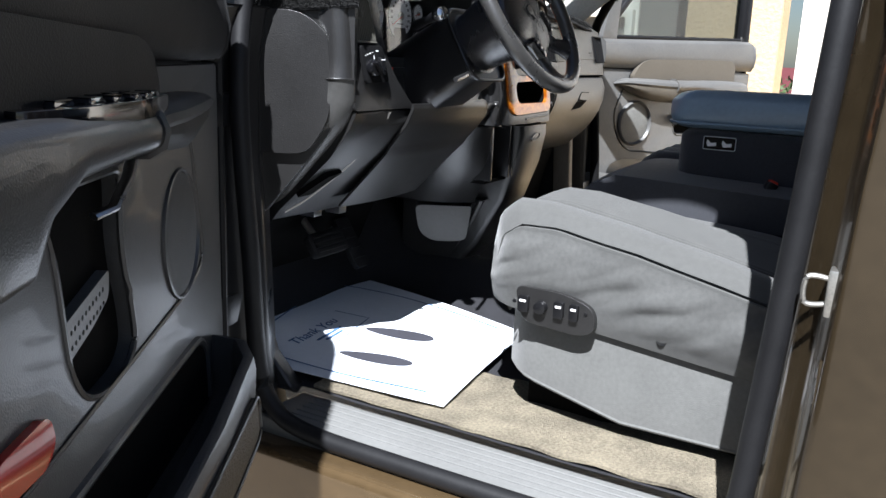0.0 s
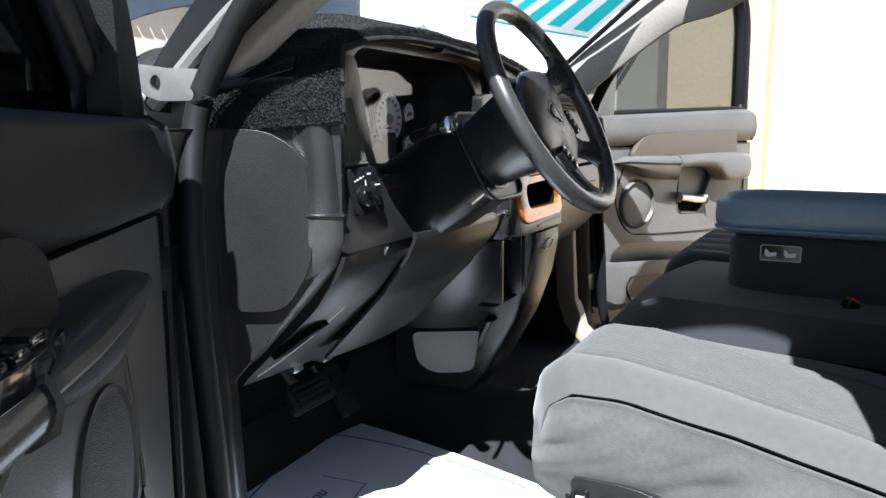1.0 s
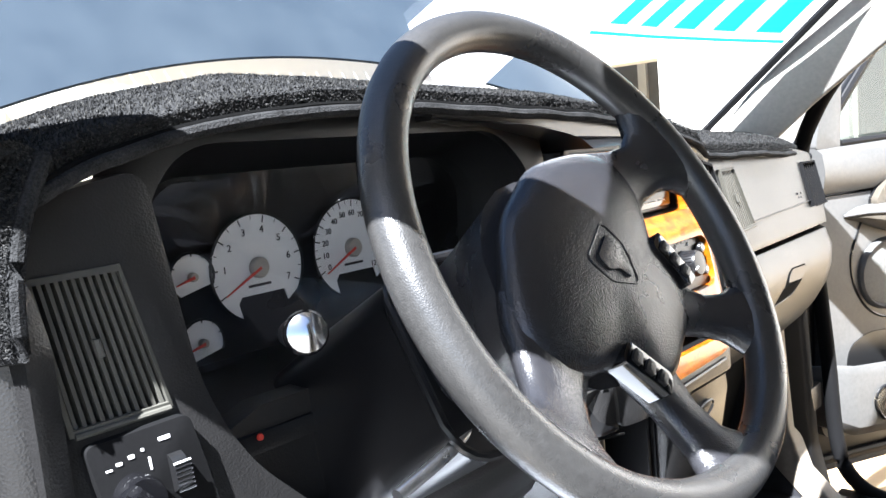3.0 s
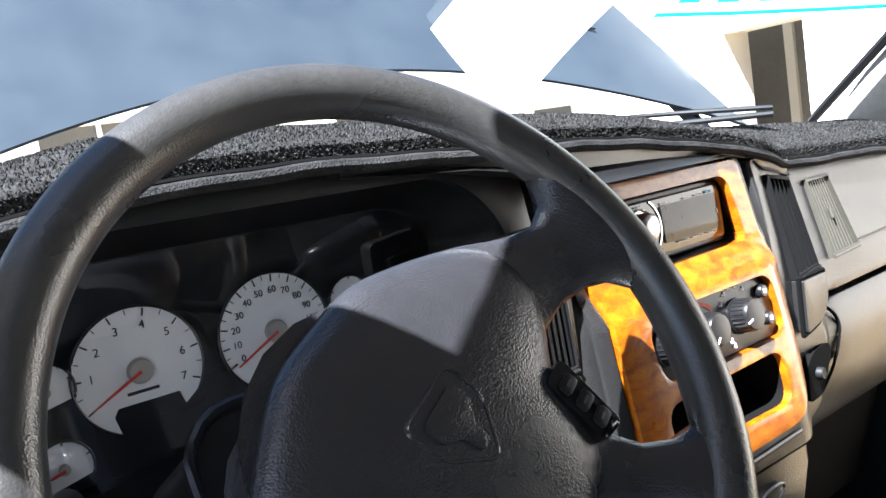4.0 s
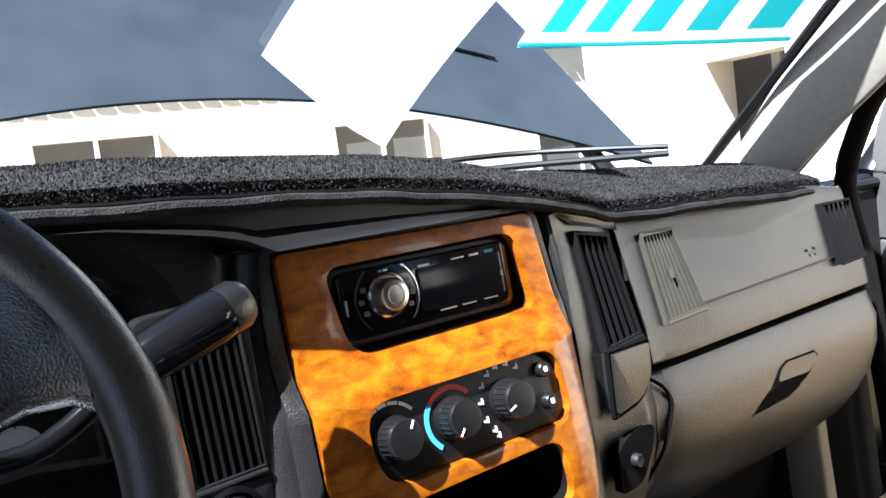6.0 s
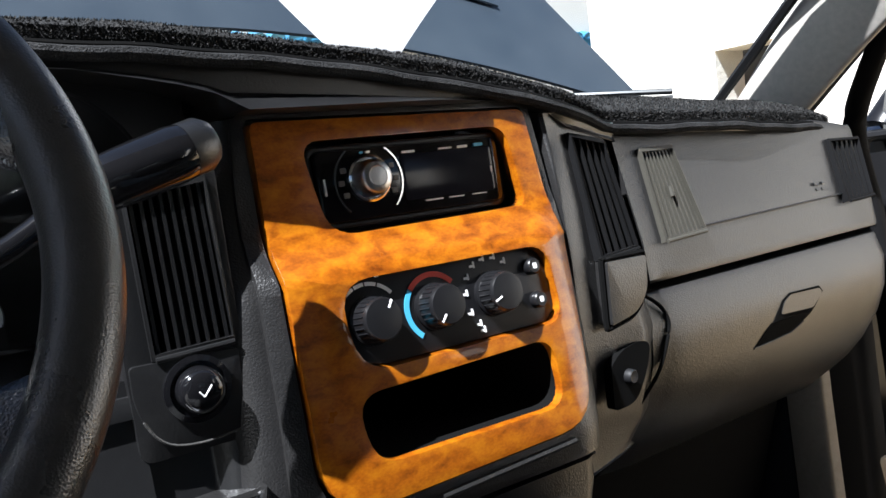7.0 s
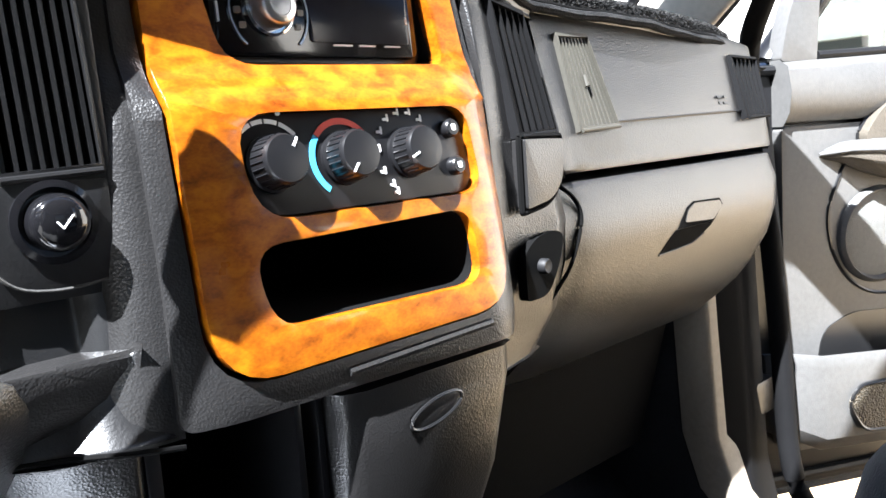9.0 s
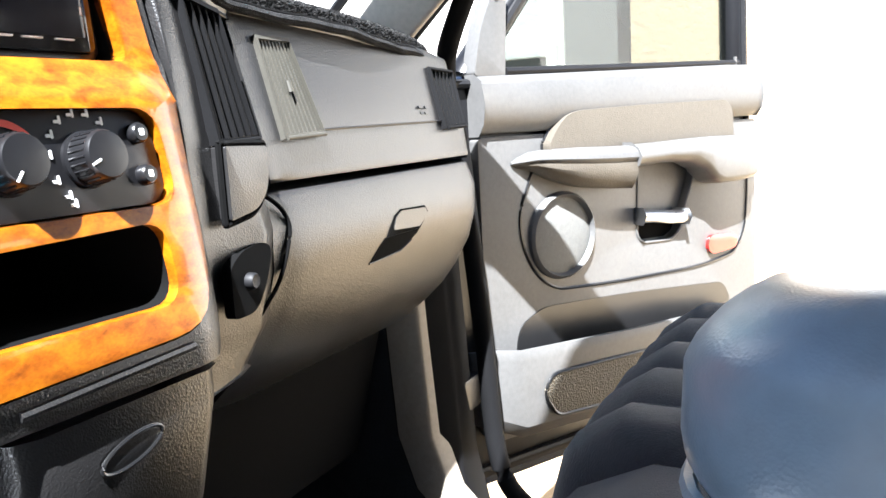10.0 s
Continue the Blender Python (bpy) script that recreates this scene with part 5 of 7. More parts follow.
for u, v in ((0.58, 0.55), (0.60, 0.27)):
    m = on_paper(u, v)
    pts = []
    for k in range(32):
        a = 6.283 * k / 32
        pts.append((0.085 * math.cos(a), (0.024 + 0.006 * math.cos(a)) * math.sin(a)))
    m = m @ Matrix.Rotation(radians(-88), 4, "Z")
    part("printed_footprint", plate(B(), m, pts, (), 0.001, 0.0), "smoke", pm)
m = on_paper(0.27, 0.34) @ Matrix.Rotation(radians(-6), 4, "Z")
lettering("Thank You", 0.040, m, "blue_ink", pm, shear=0.25)
for k in range(2):
    part("printed_line", plate(B(), m, rr(0.10 - 0.03 * k, 0.006, 0.002, 2, 0.01, -0.035 - 0.014 * k), (), 0.001, 0), "blue_ink", pm)
bm = B()
tube(bm, [m @ Vector((x, y, 0.0)) for x, y in ((0.14, 0.03), (0.15, -0.06), (-0.02, -0.075))], 0.0015, 5, squash=0.3)
part("printed_frame", bm, "blue_ink", pm)

def pedal(name, x, y, z, w, h, label):
    th = thing(name, (x, y, z), label, "pedal")
    m = frame3((x, y, z), (1, 0, 0), (0, 0.55, 0.83))
    part("pad", plate(B(), m, rr(w, h, 0.012), (), 0.012, -0.004), "rubber", th, bevel=0.003)
    for k in range(4):
        part("rib", box(B(), (-w * 0.4, h * (-0.3 + 0.2 * k) - 0.003, 0.012), (w * 0.4, h * (-0.3 + 0.2 * k) + 0.003, 0.016), m), "rubber", th)
    part("arm", tube(B(), smooth_path([(x, y + 0.02, z), (x, y + 0.10, z + 0.10), (x, y + 0.12, z + 0.28)]), 0.009, 8), "steel", th)
pedal("brake_pedal", -0.47, 0.30, 0.67, 0.13, 0.06, "black rubber brake pedal on a steel arm")
pedal("accelerator_pedal", -0.33, 0.33, 0.64, 0.055, 0.14, "black rubber accelerator pedal on a steel arm")

# ---- seats ----
def seat(name, cx, side, label, mats, switch=False, channels=0):
    """A truck seat: cushion with raised bolsters, seams, skirt and backrest. side: +1 where its outer side is +x."""
    th = thing(name, (cx, -0.55, FL), label, "seat")
    main, centre, skirt = mats
    W2 = 0.245
    def cush_pt(u, v):
        # u across, v from front lip over the top to the rear
        x = lerp(-W2, W2, u)
        edge = abs(x) / W2
        ytab = [(-0.275, 0.70), (-0.252, 0.74), (-0.245, 0.79), (-0.255, 0.835), (-0.29, 0.858), (-0.36, 0.858), (-0.50, 0.832), (-0.66, 0.798), (-0.80, 0.765)]
        k = v * (len(ytab) - 1)
        i = min(int(k), len(ytab) - 2)
        y, z = [lerp(ytab[i][j], ytab[i + 1][j], k - i) for j in (0, 1)]
        bol = 0.012 * math.exp(-((edge - 0.80) / 0.16) ** 2) * min(1, max(0, v - 0.25) * 5)
        groove = -0.010 * math.exp(-((edge - 0.55) / 0.035) ** 2) * min(1, max(0, v - 0.3) * 6)
        drop = -0.10 * max(0, edge - 0.86) ** 1.3 / 0.14 ** 1.3 * (0.55 if channels else 0.24)
        if not channels:            # the inboard half falls away, most at the front corner
            drop -= 0.10 * max(0, -side * x - 0.03) ** 1.3 / 0.215 ** 1.3 * max(0.25, 1 + (y + 0.29) * 1.9)
        yb = 0.030 * max(0, edge - 0.7) ** 2 / 0.09
        wr = 0.0035 * noise.noise(Vector((x * 11, y * 9, z * 9 + cx)))
        if channels:
            c = abs(math.sin(math.pi * channels * u)) ** 0.6
            bol = groove = 0.0
            z += 0.014 * c * min(1, max(0, v - 0.2) * 4)
            y += 0.016 * c * max(0, 1 - v * 2.2)
        return (cx + x * (1 + 0.02 * math.sin(v * 3)), y - yb, z + bol + groove + drop + wr)
    part("cushion_top", grid_skin(B(), cush_pt, 80 if channels else 60, 36, 0.02 if channels else 0.006), main, th, smooth=85)
    # ribbed centre panel
    def ctr_pt(u, v):
        p = Vector(cush_pt(lerp(0.24, 0.76, u), lerp(0.40, 1.0, v)))
        return p + Vector((0, 0, 0.004 + 0.004 * math.sin(u * 3.14) + 0.0012 * math.sin(u * 176)))
    if not channels:
        part("centre_panel", grid_skin(B(), ctr_pt, 168, 16, 0.003), centre, th, "ribbed cloth centre panel")
    for u in [k / channels for k in range(1, channels)] if channels else (0.215, 0.785):
        part("seam", tube(B(), [Vector(cush_pt(u, lerp(0.3, 1.0, k / 20))) + Vector((0, 0, 0.004)) for k in range(21)], 0.0028, 6), main, th)
    # sides
    edge_z = {}
    for sd in (-1, 1):
        rim = [cush_pt((sd + 1) / 2, k / 24) for k in range(8, 25)][::-1]
        edge_z[sd] = table([(p[1], p[2] - (0.004 if channels else 0.0)) for p in rim])
        def side_pt(u, v):
            y = lerp(-0.262, -0.80, u)
            zt = edge_z[sd](y)
            z = lerp(zt, 0.690 - 0.055 * u, v)
            b = 0.018 * math.sin(v * 3.0)
            w = (0.013 * noise.noise(Vector((y * 7, z * 26 + y * 10, cx * 3 + sd))) + 0.006 * noise.noise(Vector((y * 20, z * 60 + y * 25, 5)))) * math.sin(min(v * 1.15, 1) * 3.14159) + 0.006 * math.sin(16 * z + 9 * y + 3 * math.sin(6 * y)) * math.sin(min(v * 1.1, 1) * 3.14159) - 0.004 * math.exp(-v * 20)
            fr = 0.03 * max(0, 1 - u * 9) ** 2
            return (cx + sd * (W2 + (0.007 if not channels else -0.006) + b - fr + 0.005 * math.exp(-v * 9)) + sd * w * min(1, v * 5), y, z)
        part("cushion_side", grid_skin(B(), side_pt, 60, 30, 0.006), "cloth_side" if main == "cloth" else main, th, "loose wrinkled cloth side")
        part("piping", tube(B(), [Vector(side_pt(k / 40, 0.02)) + Vector((sd * 0.002, 0, 0.0)) for k in range(41)], 0.0045, 8), main, th)
        if not channels and sd == side:
            for k in range(60):
                a, b = [Vector(side_pt(q / 61, 0.075)) + Vector((sd * 0.0025, 0, 0)) for q in (k + 0.15, k + 0.75)]
                part("stitch", tube(B(), [a, b], 0.0011, 5), "cloth_skirt", th)
        def skirt_pt(u, v):
            y = lerp(-0.30, -0.80, u)
            z = lerp(0.692 - 0.055 * u, FL + 0.095 - 0.055 * min(u * 2.2, 1), v)
            return (cx + sd * (W2 - 0.002 - 0.04 * max(0, 1 - u * 8) ** 2 + 0.006 * math.sin(v * 2)), y, z + 0.0)
        part("skirt", grid_skin(B(), skirt_pt, 24, 8, 0.006), skirt, th, "smooth cloth base skirt")
        part("skirt_edge", tube(B(), [Vector(skirt_pt(k / 24, 1.0)) + Vector((sd * 0.004, 0, 0)) for k in range(25)], 0.004, 6), skirt, th)
        part("skirt_seam", tube(B(), [Vector(skirt_pt(k / 24, 0.0)) + Vector((sd * 0.008, 0, -0.004)) for k in range(25)], 0.0022, 6), skirt, th)
    part("base", box(B(), (cx - 0.2, -0.78, FL + 0.005), (cx + 0.2, -0.33, 0.72)), "void", th)
    # backrest, leaning back
    def back_pt(u, v):
        a = 6.283 * u
        x = cx + 0.245 * (abs(math.cos(a)) ** 0.5) * (1 if math.cos(a) > 0 else -1)
        y = (-0.80 if side < 0 else -0.98) - 0.26 * v + 0.075 * (abs(math.sin(a)) ** 0.6) * (-1 if math.sin(a) > 0 else 1)
        return (x * 1.0, y - 0.05, lerp(0.74, 1.42, v))
    bm = B()
    loft(bm, [[back_pt(k / 28, v) for k in range(28)] for v in (0.0, 0.1, 0.3, 0.5, 0.7, 0.88, 0.96)] + [[Vector(back_pt(k / 28, 1.0)) * 0.6 + Vector((cx, -1.11 if side < 0 else -1.29, 1.42)) * 0.4 for k in range(28)]])
    part("backrest", bm, main, th)
    if switch:
        m = frame3((cx + side * (W2 + 0.024), -0.400, 0.700), (0, side, 0.0), (0, 0, 1))
        pts = rquad([(-0.075, 0.034), (0.02, 0.034), (0.075, 0.014), (0.078, -0.026), (0.05, -0.038), (-0.06, -0.030)], [0.018, 0.03, 0.03, 0.025, 0.025, 0.025])
        sp = part("switch_bezel", plate(B(), m, pts, (), 0.014, -0.02), "dash", th, "grey power seat switch panel", bevel=0.006, seg=3)
        for x, w in ((-0.055, 0.020), (0.012, 0.018), (0.040, 0.016)):
            part("seat_switch", plate(B(), m, rr(w, 0.030, 0.004, 3, x, 0.004), (), 0.022, 0.01), "black", sp, bevel=0.003)
            part("print_mark", plate(B(), m, rr(w * 0.6, 0.004, 0.001, 2, x, 0.010), (), 0.0228, 0.02), "white_ink", sp)
        part("lumbar_knob", turned(B(), m @ Matrix.Translation((-0.022, 0.002, 0.014)), [(0.012, 0), (0.011, 0.012), (0.004, 0.014)], 18), "black", sp)
        for x in (-0.075, 0.060):
            part("screw", turned(B(), m @ Matrix.Translation((x, 0.004, 0.0135)), [(0.004, 0), (0.003, 0.002)], 10), "black", sp)
        part("button_tuft", turned(B(), frame3((cx + side * (W2 + 0.02), -0.59, 0.680), (0, side, 0), (0, 0, 1)), [(0.010, 0), (0.009, 0.004), (0.004, 0.003)], 16), "dash_dark", th)
    return th


seat("driver_seat", -0.445, -1, "worn grey cloth driver seat with power switch", ("cloth", "cloth_rib", "cloth_skirt"), switch=True)
seat("passenger_seat", 0.50, 1, "dark cloth passenger seat with padded channels", ("cloth_dark", "cloth_dark", "cloth_dark"), channels=5)

# centre seat with the folded armrest console on it
cs = thing("jump_seat", (0, -0.55, FL), "dark cloth centre seat cushion", "seat")
def cc_pt(u, v):
    x = lerp(-0.195, 0.235, u)
    y = lerp(-0.26, -0.80, v)
    z = 0.80 - 0.09 * max(0, 1 - v * 6) ** 2 + 0.012 * math.sin(u * 3.14) - 0.02 * v
    return (x, y, z)
part("cushion", grid_skin(B(), cc_pt, 16, 20, 0.08), "cloth_dark", cs)
part("base", box(B(), (-0.18, -0.78, FL + 0.08), (0.22, -0.30, 0.75)), "void", cs)
co = thing("armrest_console", (0.05, -0.6, 0.8), "dark blue-grey vinyl folding armrest console", "armrest")
def lump(bm, x0, x1, y0, y1, z0, z1, r, n=6, m=6):
    """A soft padded block."""
    secs = []
    for k in range(2 * m + 1):
        a = -1.5708 + 3.14159 * k / (2 * m)
        ins = r * (1 - math.cos(a))
        z = (z0 + r if a < 0 else z1 - r) + r * math.sin(a)
        secs.append([(p[0], p[1], z) for p in rr(x1 - x0 - 2 * ins, y1 - y0 - 2 * ins, 0.055 - ins * 0.3, n, (x0 + x1) / 2, (y0 + y1) / 2)])
    return loft(bm, secs)
part("console_body", lump(B(), -0.085, 0.19, -0.98, -0.425, 0.80, 0.984, 0.025), "cloth_dark", co)
lid = lump(B(), -0.092, 0.197, -0.98, -0.396, 0.986, 1.076, 0.034, 8)
bmesh.ops.subdivide_edges(lid, edges=[e for e in lid.edges if e.calc_length() > 0.05], cuts=8, use_grid_fill=True)
for v in lid.verts:                    # the padded top is crowned: it falls towards the far side and the nose
    k = max(0.0, min(1.0, (v.co.z - 1.02) / 0.05))
    v.co.z -= k * (0.045 * max(0.0, (v.co.x + 0.06) / 0.257) ** 1.6 + 0.010 * max(0.0, (v.co.y + 0.52) / 0.124) ** 2)
part("armrest_lid", lid, "vinyl_sky_sheen", co, "padded grained vinyl lid with sky sheen in its colour", smooth=70)
bm = B()
tube(bm, [(p[0], p[1], 0.999) for p in rr(0.285, 0.580, 0.055, 8, 0.0525, -0.688)], 0.0032, 6, closed=True)
part("lid_piping", bm, "vinyl_sky_sheen", co)
m = frame3((-0.0875, -0.525, 0.957), (0, -1, 0), (0, 0, 1))
lb = part("label_plate", plate(B(), m, rr(0.072, 0.030, 0.003), (), 0.0015, -0.002), "gloss_black", co, "small black label with two seat symbols")
bm = B()
tube(bm, [m @ Vector((*p, 0.0018)) for p in rr(0.071, 0.029, 0.003)], 0.0008, 5, closed=True)
part("label_border", bm, "white_ink", lb)
for x in (-0.017, 0.017):
    bm = plate(B(), m, rquad([(x - 0.010, 0.008), (x - 0.002, 0.0), (x + 0.010, 0.002), (x + 0.010, -0.006), (x - 0.008, -0.008), (x - 0.012, 0.0)], 0.002), (), 0.0025, 0.001)
    part("seat_symbol", bm, "white_ink", lb)
bk = thing("seat_belt_buckle", (-0.13, -0.61, 0.84), "black seat belt buckle with a red button", "buckle")
part("buckle_body", box(B(), (-0.018, -0.012, 0), (0.018, 0.012, 0.075), pose(-0.13, -0.625, 0.815, 25, 8, 20)), "black", bk, bevel=0.004)
part("release_button", box(B(), (-0.014, -0.009, 0.074), (0.014, 0.009, 0.080), pose(-0.13, -0.625, 0.815, 25, 8, 20)), "red", bk, "red release button", bevel=0.002)

# ---- doors ----
def truck_door(name, hinge, sdir, ndir, label, trim, insert, panel, glazed):
    """An open front door. s runs from the hinge to the latch edge, n into the cab, z up."""
    Mx = Matrix.Identity(4)
    Mx.col[0][:3], Mx.col[1][:3], Mx.col[2][:3] = Vector(sdir).normalized(), Vector(ndir).normalized(), Vector((0, 0, 1))
    Mx.col[3][:3] = Vector((*hinge, 0))
    T = lambda s, n, z: Mx @ Vector((s, n, z))
    SZ = Matrix.Identity(4)                       # plate frame: (s, z, n)
    SZ.col[1][:3], SZ.col[2][:3] = (0, 0, 1), (0, 1, 0)
    F = lambda n: Mx @ Matrix.Translation((0, n, 0)) @ SZ
    th = thing(name, T(0.1, 0, 0.45), label, "truck door")
    def pl(nm, pts, n0, n1, material, lab="", bevel=0.004, holes=(), seg=2, parent=None):
        return part(nm, plate(B(), F(0), pts, holes, n1, n0), material, parent or th, lab, bevel=bevel, seg=seg)
    # painted shell and dark jamb face
    pl("door_shell", rquad([(0.03, 0.40), (1.10, 0.36), (1.135, 0.45), (1.135, 1.235), (0.02, 1.215)], [0.05, 0.06, 0.05, 0.03, 0.03]), -0.13, -0.03, "paint", "navy painted door shell", 0.012)
    pl("lower_band", rquad([(0.03, 0.40), (1.10, 0.36), (1.135, 0.45), (1.135, 0.62), (0.02, 0.64)], 0.03), -0.136, -0.05, "gold", "gold lower paint band", 0.006)
    pl("jamb_face", rquad([(0.05, 0.425), (1.09, 0.385), (1.125, 0.46), (1.125, 1.225), (0.04, 1.21)], 0.04), -0.029, -0.012, "black", "black inner door face", 0.004)
    part("door_seal", tube(B(), [T(s, -0.008, z) for s, z in rquad([(0.065, 0.445), (1.08, 0.405), (1.11, 0.47), (1.11, 1.215), (0.055, 1.20)], 0.05)], 0.009, 8, closed=True), "rubber", th)
    # trim panel with the grab recess cut through it
    if glazed:
        cup = rquad([(0.628, 1.03), (0.866, 1.03), (0.838, 0.965), (0.806, 0.905), (0.790, 0.855), (0.752, 0.830), (0.640, 0.836), (0.620, 0.855)], [0.01, 0.01, 0.05, 0.04, 0.02, 0.02, 0.012, 0.012])
    else:
        cup = rquad([(0.790, 0.99), (0.762, 0.93), (0.753, 0.869), (0.743, 0.806), (0.715, 0.765), (0.668, 0.748), (0.590, 0.753), (0.560, 0.776), (0.567, 0.822), (0.593, 0.898), (0.585, 0.99)], [0.01, 0.03, 0.06, 0.05, 0.03, 0.03, 0.03, 0.03, 0.05, 0.08, 0.02])
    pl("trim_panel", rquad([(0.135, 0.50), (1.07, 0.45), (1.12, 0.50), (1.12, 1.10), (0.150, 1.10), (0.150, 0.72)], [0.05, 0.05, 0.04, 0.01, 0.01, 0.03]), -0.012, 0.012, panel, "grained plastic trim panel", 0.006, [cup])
    # belt rail
    bm = B()
    secs = []
    for s, zt, zb in ((0.150, 1.214, 1.106), (0.30, 1.218, 1.106), (0.60, 1.226, 1.108), (1.0, 1.238, 1.108), (1.10, 1.238, 1.108), (1.122, 1.225, 1.112)):
        secs.append([T(s, n, z) for n, z in ((-0.012, zb), (0.014, zb), (0.028, zb + 0.02), (0.034, zb + 0.055), (0.026, zt - 0.012), (0.008, zt), (-0.012, zt))])
    part("belt_rail", loft(bm, secs), trim if glazed else insert, th, "padded belt rail", bevel=0.004)
    # upper insert
    ins = rquad([(0.352, 1.092), (0.415, 1.146), (0.99, 1.152), (1.022, 1.14), (1.018, 1.05), (0.36, 1.06)], [0.015, 0.04, 0.02, 0.02, 0.01, 0.01])
    if not glazed:
        ins = rquad([(0.507, 1.080), (0.524, 1.118), (0.565, 1.136), (1.0, 1.152), (1.022, 1.14), (1.018, 1.05), (0.512, 1.055)], [0.02, 0.03, 0.03, 0.02, 0.02, 0.01, 0.01])
    else:
        ins = rquad([(0.318, 1.078), (0.345, 1.112), (0.372, 1.134), (0.41, 1.143), (0.63, 1.149), (0.948, 1.152), (0.976, 1.13), (0.982, 1.05), (0.325, 1.05)], [0.012, 0.03, 0.03, 0.03, 0.2, 0.02, 0.02, 0.01, 0.01])
        part("insert_seam", tube(B(), [T(s, 0.0135, z) for s, z in ins], 0.004, 6, closed=True), "dash_dark", th)
    pl("upper_insert", ins, 0.012, 0.036, insert, "taupe vinyl insert", 0.008, seg=3)
    # armrest: a capped front lobe and a padded rear with the grab opening between
    if glazed:
        front = ((0.232, 1.052, 1.044, 1.040, 0.018), (0.28, 1.066, 1.046, 1.030, 0.044), (0.33, 1.069, 1.042, 1.008, 0.062), (0.40, 1.068, 1.037, 0.988, 0.074), (0.48, 1.065, 1.033, 0.977, 0.079), (0.548, 1.063, 1.031, 0.972, 0.081))
        rear = ((0.545, 1.064, 1.014, 0.081), (0.66, 1.064, 1.018, 0.085), (0.76, 1.066, 1.012, 0.087), (0.81, 1.066, 0.992, 0.085), (0.85, 1.066, 0.962, 0.083), (0.88, 1.066, 0.952, 0.082), (0.98, 1.063, 0.950, 0.078), (1.04, 1.058, 0.953, 0.070), (1.075, 1.048, 0.962, 0.045))
    else:
        front = ((0.228, 1.046, 1.042, 1.038, 0.022), (0.30, 1.062, 1.046, 1.028, 0.046), (0.36, 1.066, 1.044, 1.016, 0.060), (0.45, 1.066, 1.042, 1.000, 0.072), (0.54, 1.064, 1.040, 1.006, 0.079), (0.60, 1.064, 1.040, 1.018, 0.081), (0.645, 1.062, 1.038, 1.030, 0.080))
        rear = ((0.638, 1.066, 1.012, 0.082), (0.72, 1.066, 1.014, 0.086), (0.84, 1.068, 1.010, 0.086), (0.90, 1.068, 0.985, 0.084), (0.93, 1.068, 0.945, 0.082), (1.06, 1.062, 0.935, 0.076), (1.12, 1.052, 0.935, 0.064), (1.150, 1.04, 0.95, 0.045))
    cap, lobe, secs = [], [], []
    for s, zt, zm, zb, d in front:
        h = zt - zm
        cap.append([T(s, n, z) for n, z in ((0.008, zm), (d - 0.004, zm), (d, zm + 0.25 * h), (d - 0.003, zm + 0.6 * h), (d - 0.012, zt - 0.12 * h), (d - 0.026 if d > 0.04 else d * 0.5, zt), (0.008, zt))])
        g = zm - zb
        lobe.append([T(s, n, z) for n, z in ((0.008, zm + 0.003), (d - 0.005, zm + 0.003), (d - 0.006, zm - 0.4 * g), (d - 0.012, zb + 0.3 * g), (d - 0.024 if d > 0.04 else d * 0.4, zb), (0.008, zb - 0.0))])
    for s, zt, zb, d in rear:
        secs.append([T(s, n, z) for n, z in ((0.01, zb), (d - 0.02, zb + 0.002), (d - 0.004, zb + 0.012), (d, (zb + zt) / 2), (d - 0.006, zt - 0.012), (d - 0.022, zt), (0.01, zt))])
    arm = part("armrest", loft(B(), secs), trim, th, "padded armrest with grab opening", bevel=0.006)
    part("armrest_cap", loft(B(), cap), trim, arm, bevel=0.002)
    part("armrest_lobe", loft(B(), lobe), insert, arm, "vinyl underside of the armrest", bevel=0.004)
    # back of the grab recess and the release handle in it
    # the driver's cup back is near-black to hold the recess's shade
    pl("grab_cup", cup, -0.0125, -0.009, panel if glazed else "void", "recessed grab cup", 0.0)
    part("cup_rim", tube(B(), [T(s, 0.011, z) for s, z in cup], 0.004, 6, closed=True), panel, th)
    if glazed:
        # thin near-black plate paints the shade below the handle
        pl("handle_well", rquad([(0.640, 0.885), (0.788, 0.875), (0.775, 0.850), (0.745, 0.838), (0.650, 0.842)], 0.01), -0.0088, -0.0055, "void", "painted shade under the handle", 0.0)
        bm = loft(B(), [[T(s, n, z + dz) for n, z in ((-0.008, -0.014), (0.034, -0.016), (0.041, 0.0), (0.034, 0.014), (-0.008, 0.014))] for s, dz in ((0.612, 0.902), (0.66, 0.898), (0.72, 0.889), (0.77, 0.884), (0.786, 0.884))])
        part("release_handle", bm, "alu", th, "satin release handle", bevel=0.005)
    else:
        bm = tube(B(), [T(0.566, 0.020, 1.0), T(0.60, 0.026, 0.982), T(0.640, 0.024, 0.955), T(0.66, 0.010, 0.948)], 0.0075, 8, squash=0.6)
        part("release_handle", bm, "alu", th, "satin release lever")
        holes = [[(lerp(0.628, 0.732, (k + 0.5) / 11) + 0.0028 * math.cos(-6.283 * j / 8), lerp(0.872, 0.848, k / 10) - 0.012 - 0.016 * r + 0.0032 * math.sin(-6.283 * j / 8)) for j in range(8)] for k in range(11) for r in (0, 1)]
        pl("perforated_strip", rquad([(0.745, 0.848), (0.612, 0.879), (0.618, 0.848), (0.66, 0.828), (0.738, 0.806)], [0.006, 0.008, 0.008, 0.03, 0.01]), -0.009, 0.004, "door", "pale perforated strip in the cup", 0.0, holes)
